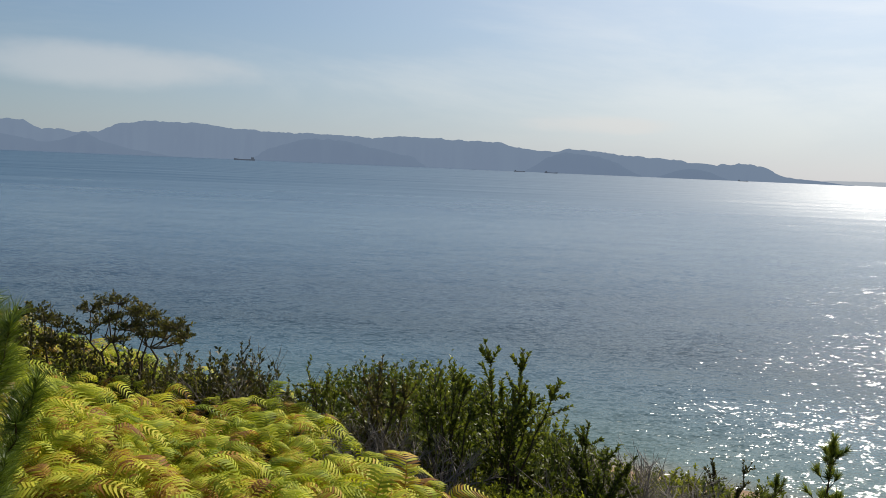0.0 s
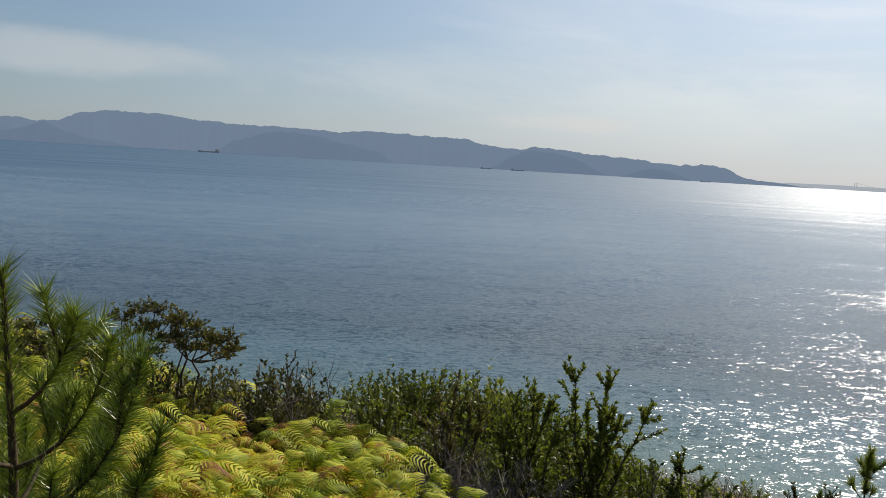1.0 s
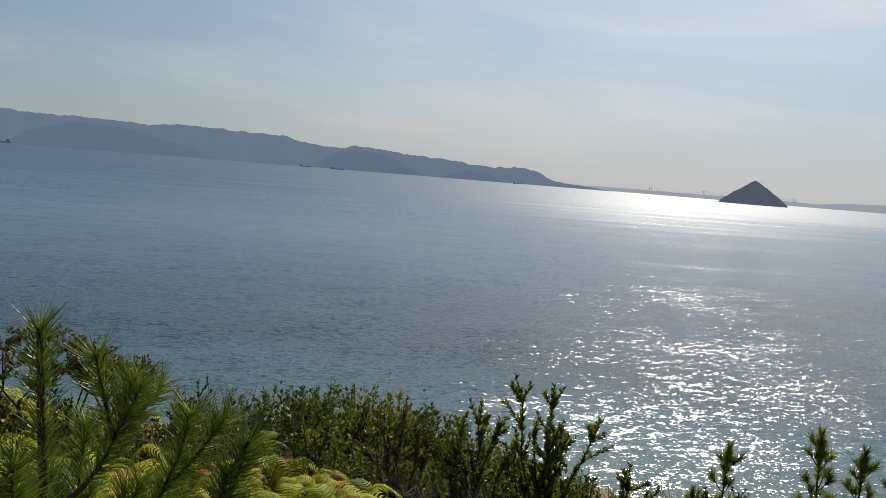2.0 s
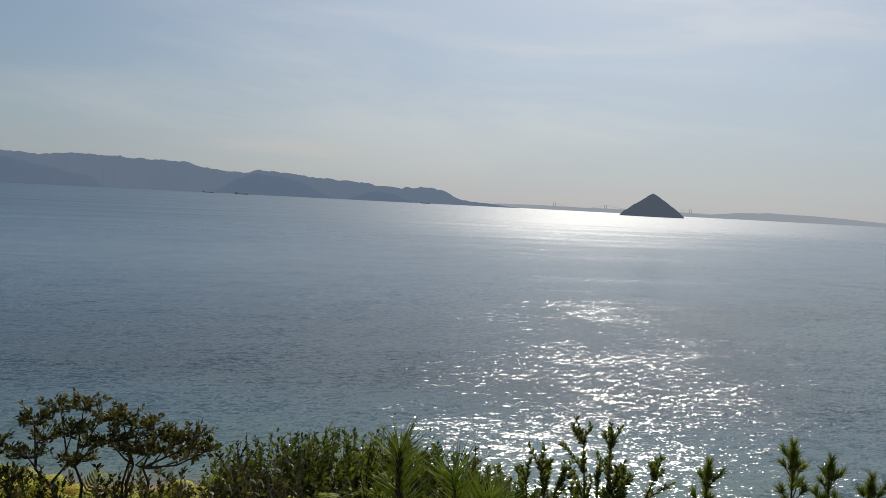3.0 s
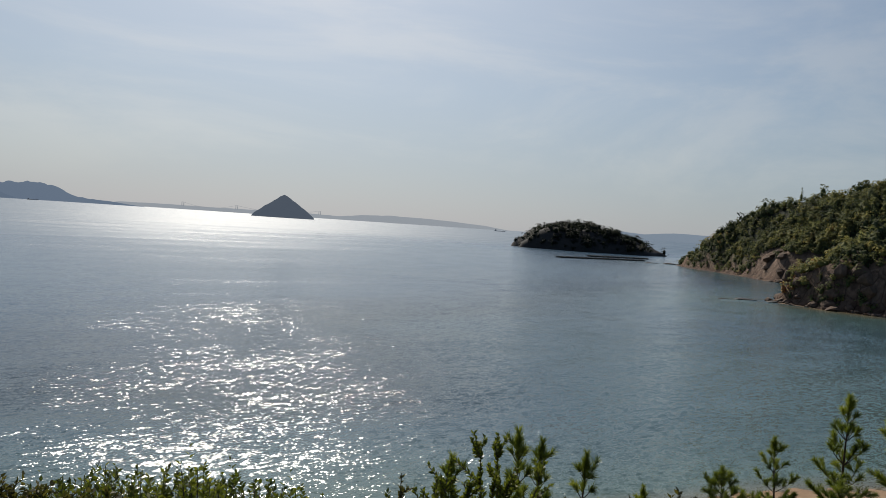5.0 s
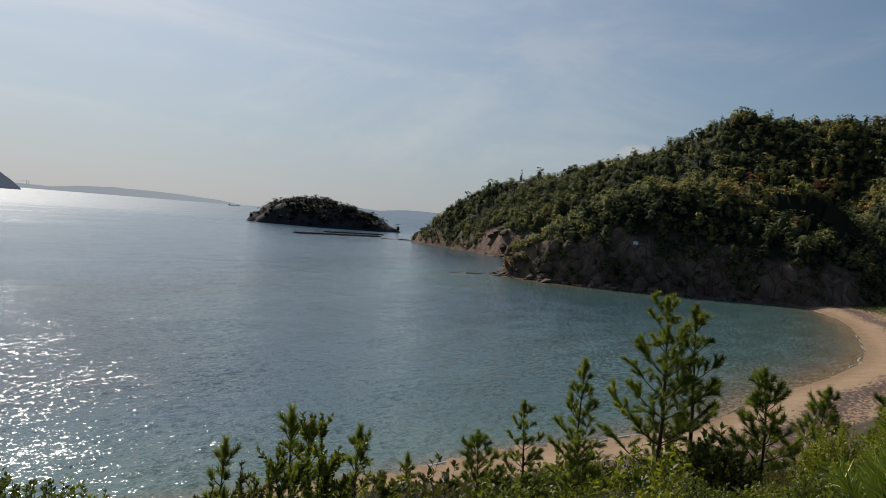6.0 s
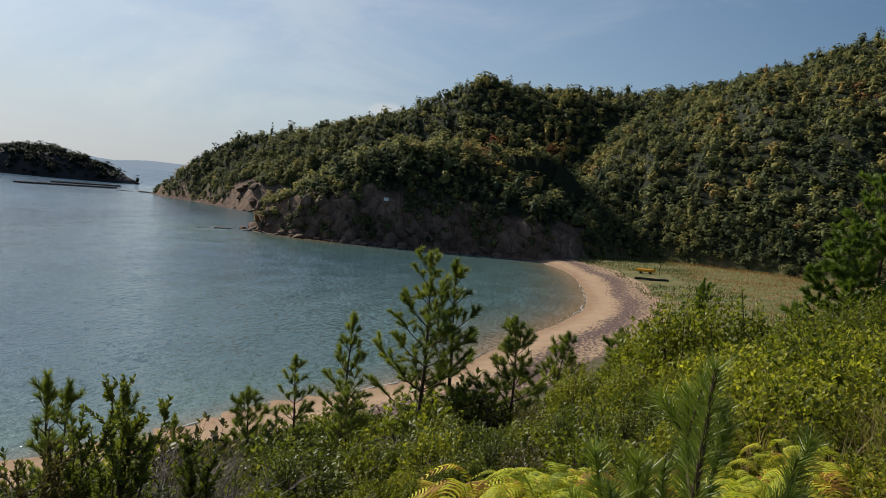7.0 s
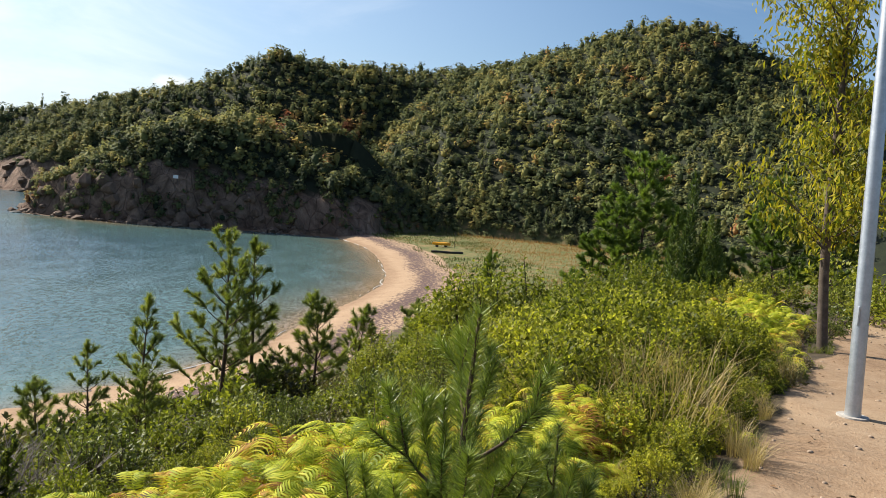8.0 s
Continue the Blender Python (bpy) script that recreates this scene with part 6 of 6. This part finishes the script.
def litter():
    """Fallen leaves and grit on the trodden path."""
    g = np.random.default_rng(57)
    n = 260
    u, s = g.uniform(-1, 11, n), 0.3 - 2.6 * g.uniform(0, 1, n) ** 2.6
    x, y = EDGE_P[0] + EDGE_U[0] * u + EDGE_N[0] * s, EDGE_P[1] + EDGE_U[1] * u + EDGE_N[1] * s
    z = land(x, y)[0] + 0.012
    a = g.uniform(0, 6.28, n)
    out_ = unit(np.stack([np.cos(a), np.sin(a), g.normal(0, 0.12, n)], 1))
    V, F = leaves(np.stack([x, y, z], 1), out_, g.uniform(0.015, 0.05, n), 0.3, g)
    piece("leaf_litter", V, F, M_LITTER, None, "brown fallen leaves scattered on the dirt path", category="leaf litter", kind="stuff")
    m = 420
    u, s = g.uniform(-1, 11, m), 0.2 - 3.0 * g.uniform(0, 1, m)
    x, y = EDGE_P[0] + EDGE_U[0] * u + EDGE_N[0] * s, EDGE_P[1] + EDGE_U[1] * u + EDGE_N[1] * s
    z = land(x, y)[0]
    size = 0.006 + 0.022 * g.uniform(0, 1, m) ** 3
    V = (BALL_V[None] * g.uniform(0.7, 1.2, (m, 12, 1)) * size[:, None, None] * (1, 1, 0.6)) + np.stack([x, y, z + 0.002], 1)[:, None, :]
    F = BALL_F[None] + (np.arange(m) * 12)[:, None, None]
    piece("gravel", V.reshape(-1, 3), F.reshape(-1, 3), M_GRAVEL, None, "small stones strewn on the dirt path", category="gravel", kind="stuff")


litter()


# ---- the yellowing tree and the lamp post ----
def yellow_tree():
    g = np.random.default_rng(61)
    thing = empty("broadleaf_tree", label="slim young tree with drooping yellowing leaves beside the path", category="tree")
    H = 6.2
    zs = np.linspace(-0.2, H, 12)
    trunk = np.array([(0.05 * math.sin(z * 1.1) + 0.036 * z, 0.04 * math.sin(z * 0.8 + 1) + 0.05 * z, z) for z in zs])
    V, F = tube(trunk, [0.064 * (1 - 0.85 * max(z, 0) / H) + 0.006 for z in zs], 9)
    piece("trunk", V, F, M_BARK, thing, "slim grey-brown trunk", True)
    W, O = [], []
    for k in range(76):
        z = g.uniform(1.25, H - 0.1)
        p = np.array([np.interp(z, trunk[:, 2], trunk[:, 0]), np.interp(z, trunk[:, 2], trunk[:, 1]), z])
        a, ln = g.uniform(0, 6.28), g.uniform(0.6, 1.7) * (1.15 - 0.4 * z / H)
        d = np.array((math.cos(a), math.sin(a), 0.75))
        pts = [p]
        for s in range(5):
            d = d / np.linalg.norm(d)
            p = p + d * ln / 5
            d = d + np.array((0, 0, -0.07)) + g.normal(0, 0.12, 3)
            pts.append(p)
        piece("branch", *tube(pts, [0.014 * (1 - 0.17 * s) for s in range(6)], 4), M_BARK, thing, "", True)
        for s in range(1, 6):
            n = 28
            W.append(pts[s] + g.normal(0, 0.10, (n, 3)))
            O.append(unit(g.normal(0, 0.45, (n, 3)) + (0, 0, -0.75)))
    W, O = np.concatenate(W), np.concatenate(O)
    Vl, Fl = leaves(W, O, 0.105 * g.uniform(0.6, 1.25, len(W)), 1.2, g, 0.62)
    piece("foliage", Vl, Fl, M_YELLOW, thing, "narrow drooping yellow-green leaves")
    stand(thing, 5.25, -3.08, turn=0)


yellow_tree()


def lamp_post():
    thing = empty("lamp_post", pose(1.71, -1.12, ground_z(1.71, -1.12)), label="slim galvanised steel lamp post on a concrete footing", category="lamp post")
    zs = [-0.05, 0.0, 0.02, 0.05, 1.5, 3.2, 5.0]
    V, F = tube([(0.020 * z, 0.028 * z, z) for z in zs], [0.066, 0.066, 0.066, 0.063, 0.059, 0.054, 0.048], 20)
    pole = piece("pole", V, F, M_STEEL, thing, "galvanised steel pole", True)
    bm = bmesh.new()
    bmesh.ops.create_cone(bm, cap_ends=True, segments=24, radius1=0.13, radius2=0.125, depth=0.03)
    bmesh.ops.translate(bm, vec=(0, 0, 0.0), verts=bm.verts)
    part("footing", bm, M_CONCRETE, thing, "pale concrete footing")
    bm = bmesh.new()
    bmesh.ops.create_cube(bm, size=1)
    bmesh.ops.scale(bm, vec=(0.035, 0.012, 0.16), verts=bm.verts)
    bmesh.ops.bevel(bm, geom=bm.edges[:], offset=0.004, segments=2, affect="EDGES")
    bmesh.ops.translate(bm, vec=(-0.028, 0.085, 0.85), verts=bm.verts)
    part("access_cover", bm, M_STEEL, pole, "small cover plate")


lamp_post()


# ---- conifers beyond the hedge ----
def juniper(name, seed, H, R, shoots, label):
    """A dense juniper: many upswept plumes of short foliage round a central spire."""
    g = np.random.default_rng(seed)
    thing = empty(name, label=label, category="conifer")
    piece("trunk", *tube([(0, 0, -0.2), (0.02, 0, H * 0.4), (0, 0.02, H * 0.8)], [0.05, 0.035, 0.012], 6), M_BARK, thing, "", True)
    for k in range(shoots):
        r = 0 if k == 0 else R * math.sqrt(g.uniform(0.02, 1))
        a = 2.4 * k + g.uniform(-0.4, 0.4)
        top = np.array((r * math.cos(a), r * math.sin(a), H * (1 - 0.62 * (r / R) ** 0.8) * (1 if k == 0 else g.uniform(0.72, 1.0))))
        foot = np.array((top[0] * 0.45, top[1] * 0.45, top[2] * g.uniform(0.1, 0.3)))
        bend = np.array((top[0] * 1.12, top[1] * 1.12, foot[2] + 0.35 * (top[2] - foot[2])))
        n = int(420 * (top[2] - foot[2]))
        t = g.uniform(0.05, 1, (n, 1)) ** 0.8
        axis = foot * (1 - t) ** 2 + 2 * bend * t * (1 - t) + top * t ** 2
        b = g.uniform(0, 6.28, n)
        wide = 0.20 * (1.02 - t[:, 0]) ** 0.6 * g.uniform(0.3, 1.0, n) * (1 + 0.5 * np.sin(9 * t[:, 0] + k))
        out_ = np.stack([np.cos(b), np.sin(b), 0 * b], 1)
        pts = axis + out_ * wide[:, None]
        V, F = needles(pts, unit(out_ * 0.55 + (0, 0, 0.75) + g.normal(0, 0.25, (n, 3))), g.uniform(0.06, 0.13, n), 0.034, g)
        piece("plume", V, F, M_JUNIPER, thing, "", kind="stuff")
    return thing


C_JUNIPER = juniper("juniper", 19, 3.4, 1.15, 42, "dense dark green juniper with upswept plumes")
C_DENSE = pine("dense_conifer", 17, 3.6, 0.15, 1.15, 0.09, 0.016, 120, M_NEEDLE_FAR, "dense dark green conifer with upswept sprays", 3, 0.02, 0.0, 0.05, splay=1.0)
C_PINE = pine("broad_pine", 18, 5.0, 0.42, 1.9, 0.17, 0.022, 110, M_NEEDLE_FAR, "broad light green pine with layered boughs", 3, 0.2, 0.25, 0.07, splay=1.0)
for k, (kind, h0, x, y, top) in enumerate([(C_DENSE, 3.8, 9.9, 0.55, 12.15), (C_JUNIPER, 3.4, 12.9, -4.45, 14.0), (C_JUNIPER, 3.4, 13.8, -5.35, 13.1), (C_PINE, 5.2, 18.0, -5.2, 14.7), (C_PINE, 5.2, 17.6, -4.4, 13.4),
                                        (C_PINE, 5.2, 16.2, -8.3, 14.3), (C_PINE, 5.2, 15.5, -9.6, 13.4), (C_JUNIPER, 3.4, 16.5, -6.8, 13.0)]):
    sc = max(top - ground_z(x, y), 1.0) / h0
    c = stand(kind, x, y, sc, 0.7 * k) if k in (0, 1, 3) else again(kind, x, y, sc, 1.3 * k)
    if (x, y) == (9.9, 0.55):
        c.scale = (sc * 0.6, sc * 0.6, sc)
    tagged(c, group="conifers beyond the hedge")

# tall reeds at the brink
for x, y, top, leanx in [(-2.95, 4.55, 12.68, 0.10), (-2.855, 4.57, 12.80, -0.01), (-2.84, 4.6, 12.3, 0.02)]:
    zb = ground_z(x, y)
    h = top - zb
    V1, F1 = tube([(0, 0, 0), (0.15 * leanx, 0, h * 0.5), (0.9 * leanx, 0.02, h * 0.85), (1.6 * leanx, 0.04, h)], [0.0035, 0.003, 0.0025, 0.0012], 5)
    reed = empty("reed", pose(x, y, zb), label="single tall dry reed stalk with narrow blades", category="reed", group="reeds at the brink")
    piece("stalk", V1, F1, M_GREENGRASS, reed, "", True)
    for q, a in ((0.35, 0.4), (0.55, 3.3), (0.72, 1.2)):
        d = np.array((math.cos(a), math.sin(a), 0)) * 0.10
        b = np.array((0.3 * leanx * q, 0, h * q))
        sd = np.array((-math.sin(a), math.cos(a), 0)) * 0.0035
        piece("blade", [b - sd, b + sd, b + d * 0.6 + sd + (0, 0, 0.3), b + d * 0.6 - sd + (0, 0, 0.3), b + d * 1.1 + (0, 0, 0.34), b + d * 1.1 + sd * 0.1 + (0, 0, 0.34)], [(0, 1, 2, 3), (3, 2, 5, 4)], M_GREENGRASS, reed)


# ---- on the field: boat, mast, beam ----
def loft(rings):
    """Closed skin over rings of equal length."""
    m = len(rings[0])
    V = [p for r in rings for p in r]
    F = [(i * m + j, i * m + (j + 1) % m, (i + 1) * m + (j + 1) % m, (i + 1) * m + j) for i in range(len(rings) - 1) for j in range(m)]
    return V, F


def field_boat():
    x, y = 170.5, -18
    thing = empty("rowing_boat", pose(x, y, ground_z(x, y) + 0.3, 0, 0, -74) @ Matrix.Scale(0.95, 4), label="orange boat lying keel up on two dark blocks", category="boat")
    rings = []
    for i in range(15):
        q = -1 + 2 * i / 14
        wd = 0.78 * (1 - abs(q) ** 2.8) + 0.03
        sheer = 0.62 + 0.14 * q * q
        keel = 0.02 + 0.20 * q ** 4
        outer = [(2.25 * q, -wd * math.cos(a), 0.16 + (sheer - keel) * math.sin(a) ** 0.7) for a in np.linspace(0, math.pi, 11)]
        inner = [(2.25 * q * 0.98, -wd * 0.92 * math.cos(a), 0.16 + (sheer - keel - 0.06) * math.sin(a) ** 0.7) for a in np.linspace(math.pi, 0, 11)]
        rings.append(outer + inner)
    piece("hull", *loft(rings), M_ORANGE, thing, "yellow-orange painted hull", True)
    for q in (-1.1, 1.1):
        bm = bmesh.new()
        bmesh.ops.create_cube(bm, size=1)
        bmesh.ops.scale(bm, vec=(0.3, 1.2, 0.5), verts=bm.verts)
        bmesh.ops.bevel(bm, geom=bm.edges[:], offset=0.03, segments=1, affect="EDGES")
        bmesh.ops.translate(bm, vec=(q, 0, -0.17), verts=bm.verts)
        part("block", bm, M_DARKWOOD, thing, "dark timber block")
    z = ground_z(168.6, -20.6)
    V, F = tube([(0, 0, -0.3), (0, 0, 1.2), (0.02, 0, 2.6), (0.03, 0, 3.6)], [0.05, 0.045, 0.04, 0.03], 7)
    ob = piece("wooden_post", V, F, M_DARKWOOD, None, "thin dark wooden post standing on the turf", True, category="post")
    ob.location = (168.6, -20.6, z)
    x, y = 154.0, -17.3
    rings = []
    for i in range(9):
        q = -1 + 2 * i / 8
        r = 0.26 + 0.03 * math.sin(i * 2.1)
        rings.append([(3.4 * q, r * math.cos(a), 0.24 + r * math.sin(a) * 0.9 + 0.03 * math.sin(i)) for a in np.linspace(0, 2 * math.pi, 10, endpoint=False)])
    V, F = loft(rings)
    ob = piece("log", V, F, M_DARKWOOD, None, "long black tarred log lying at the sand's edge", True, category="log")
    ob.matrix_basis = pose(x, y, ground_z(x, y), 0, 0, -71)


field_boat()


# ---- on the water and the far shore ----
def ship(az, d, length, turn, label):
    """A coaster: hull, wheelhouse aft, mast."""
    thing = empty("cargo_ship", pose(d * math.sin(radians(az)), d * math.cos(radians(az)), 0, 0, 0, turn), label=label, category="ship", group="ships in the strait")
    rings = []
    for i in range(9):
        q = -1 + 2 * i / 8
        wd = length * 0.085 * (1 - max(q, 0) ** 3) * (1 - 0.3 * max(-q, 0) ** 4) + 0.1
        top = length * (0.055 + 0.035 * max(q - 0.5, 0) * 2 + 0.012 * max(-q, 0))
        rings.append([(length / 2 * q * (1 if k in (0, 3) else 0.97), sy * wd, zz) for k, (sy, zz) in enumerate([(-1, top), (-0.8, -1), (0.8, -1), (1, top)])])
    V, F = loft(rings)
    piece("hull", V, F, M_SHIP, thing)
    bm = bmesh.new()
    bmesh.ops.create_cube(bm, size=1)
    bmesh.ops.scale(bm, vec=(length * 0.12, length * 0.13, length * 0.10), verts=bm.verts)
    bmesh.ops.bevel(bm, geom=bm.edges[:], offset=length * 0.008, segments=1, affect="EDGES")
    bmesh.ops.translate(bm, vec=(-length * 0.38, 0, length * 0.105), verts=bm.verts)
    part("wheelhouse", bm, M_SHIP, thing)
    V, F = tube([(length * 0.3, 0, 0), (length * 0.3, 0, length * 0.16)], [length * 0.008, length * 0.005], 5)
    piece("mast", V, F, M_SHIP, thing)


ship(-13.85, 3300, 82, 184, "dark coaster lying low in the strait")
ship(7.28, 3300, 52, 2, "small dark coaster before the far hills")
ship(5.1, 3400, 46, 1, "small dark coaster before the far hills")
ship(19.9, 3500, 40, -15, "tiny dark ship under the far headland")
ship(50.6, 3000, 40, -48, "tiny ship near the pale coast")
ship(-12.0, 3500, 14, 20, "tiny fishing boat in the strait")


def bridge():
    """A faint suspension bridge far over the strait."""
    thing = empty("suspension_bridge", label="faint grey suspension bridge on the hazy horizon", category="bridge")
    d = 4420

    def at(az, z):
        return (d * math.sin(radians(az)), d * math.cos(radians(az)), z)
    for az in (28.9, 32.4, 38.0):
        for o in (-0.06, 0.06):
            V, F = tube([at(az + o, -2), at(az + o, 38)], [2.2, 1.6], 6)
            piece("tower_leg", V, F, M_FAINT, thing)
    V, F = tube([at(26.5, 13), at(32, 14), at(38, 14), at(41, 12)], [1.1] * 4, 4)
    piece("deck", V, F, M_FAINT, thing)
    for a0, a1 in ((28.9, 32.4), (32.4, 38.0)):
        V, F = tube([at(a0 + (a1 - a0) * q, 38 - 22 * (1 - (2 * q - 1) ** 2)) for q in np.linspace(0, 1, 13)], [0.6] * 13, 4)
        piece("cable", V, F, M_FAINT, thing)


bridge()


def raft(x0, y0, x1, y1, label):
    """A long low raft of poles moored off the islet."""
    thing = empty("mussel_raft", label=label, category="raft", group="rafts off the islet")
    a = np.array((x0, y0, 0.0))
    b = np.array((x1, y1, 0.0))
    side = np.array((-(b - a)[1], (b - a)[0], 0)) / np.linalg.norm(b - a)
    for o in (-1.5, 0.0, 1.5):
        V, F = tube([a + side * o + (0, 0, 0.35), (a + b) / 2 + side * o + (0, 0, 0.42), b + side * o + (0, 0, 0.35)], [0.28, 0.3, 0.28], 6)
        piece("pole", V, F, M_WETROCK, thing)
    for q in np.linspace(0.03, 0.97, 12):
        c = a + (b - a) * q
        V, F = tube([c - side * 2 + (0, 0, 0.7), c + side * 2 + (0, 0, 0.7)], [0.2, 0.2], 5)
        piece("crossbeam", V, F, M_WETROCK, thing)


raft(338, 243, 400, 230, "long dark low raft moored off the islet")
raft(395, 262, 440, 250, "dark low raft close to the islet")


def cliff_board():
    """A small white board fixed high on the cliff."""
    az = radians(78.6)
    for d in np.arange(170, 240, 0.5):
        x, y = -4.5 + d * math.sin(az), 3.2 + d * math.cos(az)
        z = ground_z(x, y)
        if z > 10.3:
            break
    thing = empty("notice_board", pose(x - 1.2, y - 0.2, z - 0.6, 0, 0, -79), label="small white notice board on the cliff", category="sign")
    bm = bmesh.new()
    bmesh.ops.create_cube(bm, size=1)
    bmesh.ops.scale(bm, vec=(1.1, 0.06, 0.75), verts=bm.verts)
    bmesh.ops.translate(bm, vec=(0, 0, 1.3), verts=bm.verts)
    part("board", bm, M_WHITE, thing, "white board")
    for o in (-0.4, 0.4):
        V, F = tube([(o, 0.06, -0.6), (o, 0.06, 1.5)], [0.04, 0.04], 6)
        piece("post", V, F, M_DARKWOOD, thing)


cliff_board()


def field_grass():
    """Coarse grass over the field and along the wood's foot."""
    g = np.random.default_rng(63)
    n = 52000
    x, y = g.uniform(80, 226, n), g.uniform(-82, -4, n)
    z, sh, dc, df, hill = land(x, y)
    ok = ~hill & (dc > 8.5) & (z < 3.2) & (g.uniform(0, 1, n) < 0.35 + 0.9 * (fbm(x / 9, y / 9, 3, 81) > 0.02) + 0.6 * (df > -4)) & ~((x > 145) & (x < 173) & (abs(y + 18) < 5))
    x, y, z, df = x[ok], y[ok], z[ok], df[ok]
    n = len(x)
    h = g.uniform(0.18, 0.5, n) * np.where(df > -5, 1.9, 1.0)
    a = g.uniform(0, 6.28, n)
    r = np.stack([np.cos(a), np.sin(a), 0 * a], 1) * 0.07
    p = np.stack([x, y, z - 0.03], 1)
    lean = np.stack([g.normal(0, 0.12, n), g.normal(0, 0.12, n), h], 1)
    V = np.stack([p - r, p + r, p + lean], 1).reshape(-1, 3)
    tone = np.repeat(1.6 * fbm(x / 14, y / 14, 3, 82) + 1.3 * sstep(-24, -38, y), 3)
    piece("field_grass", V, np.arange(3 * n).reshape(-1, 3), M_FIELDGRASS, None, "coarse green and straw-coloured grass behind the beach", tone=tone, category="grass", kind="stuff")


field_grass()


def surf():
    """The thin broken line of foam where the sea meets the sand."""
    g = np.random.default_rng(64)
    pts = np.array(COAST[6:20], float)
    q = np.linspace(0, len(pts) - 1.001, 620)
    i = q.astype(int)
    p = pts[i] + (pts[i + 1] - pts[i]) * (q - i)[:, None]
    d = np.gradient(p, axis=0)
    nrm = np.stack([-d[:, 1], d[:, 0]], 1) / (np.linalg.norm(d, axis=1)[:, None] + 1e-9)
    off = 0.9 * fbm(p[:, 0] / 3.0, p[:, 1] / 3.0, 3, 91) + 0.25
    wid = np.clip(0.55 * fbm(p[:, 0] / 4.0, p[:, 1] / 4.0, 3, 92) + 0.03, 0.0, 0.12)
    a, b = p + nrm * off[:, None], p + nrm * (off + wid)[:, None]
    n = len(p)
    V = np.concatenate([np.c_[a, np.full(n, 0.035)], np.c_[(a + b) / 2, np.full(n, 0.07)], np.c_[b, np.full(n, 0.035)]])
    F = [(r * n + k, r * n + k + 1, (r + 1) * n + k + 1, (r + 1) * n + k) for k in range(n - 1) for r in (0, 1) if wid[k] > 0.02]
    piece("surf", V, F, M_FOAM, None, "thin broken white line of surf along the sand", True, category="surf", kind="stuff")


surf()
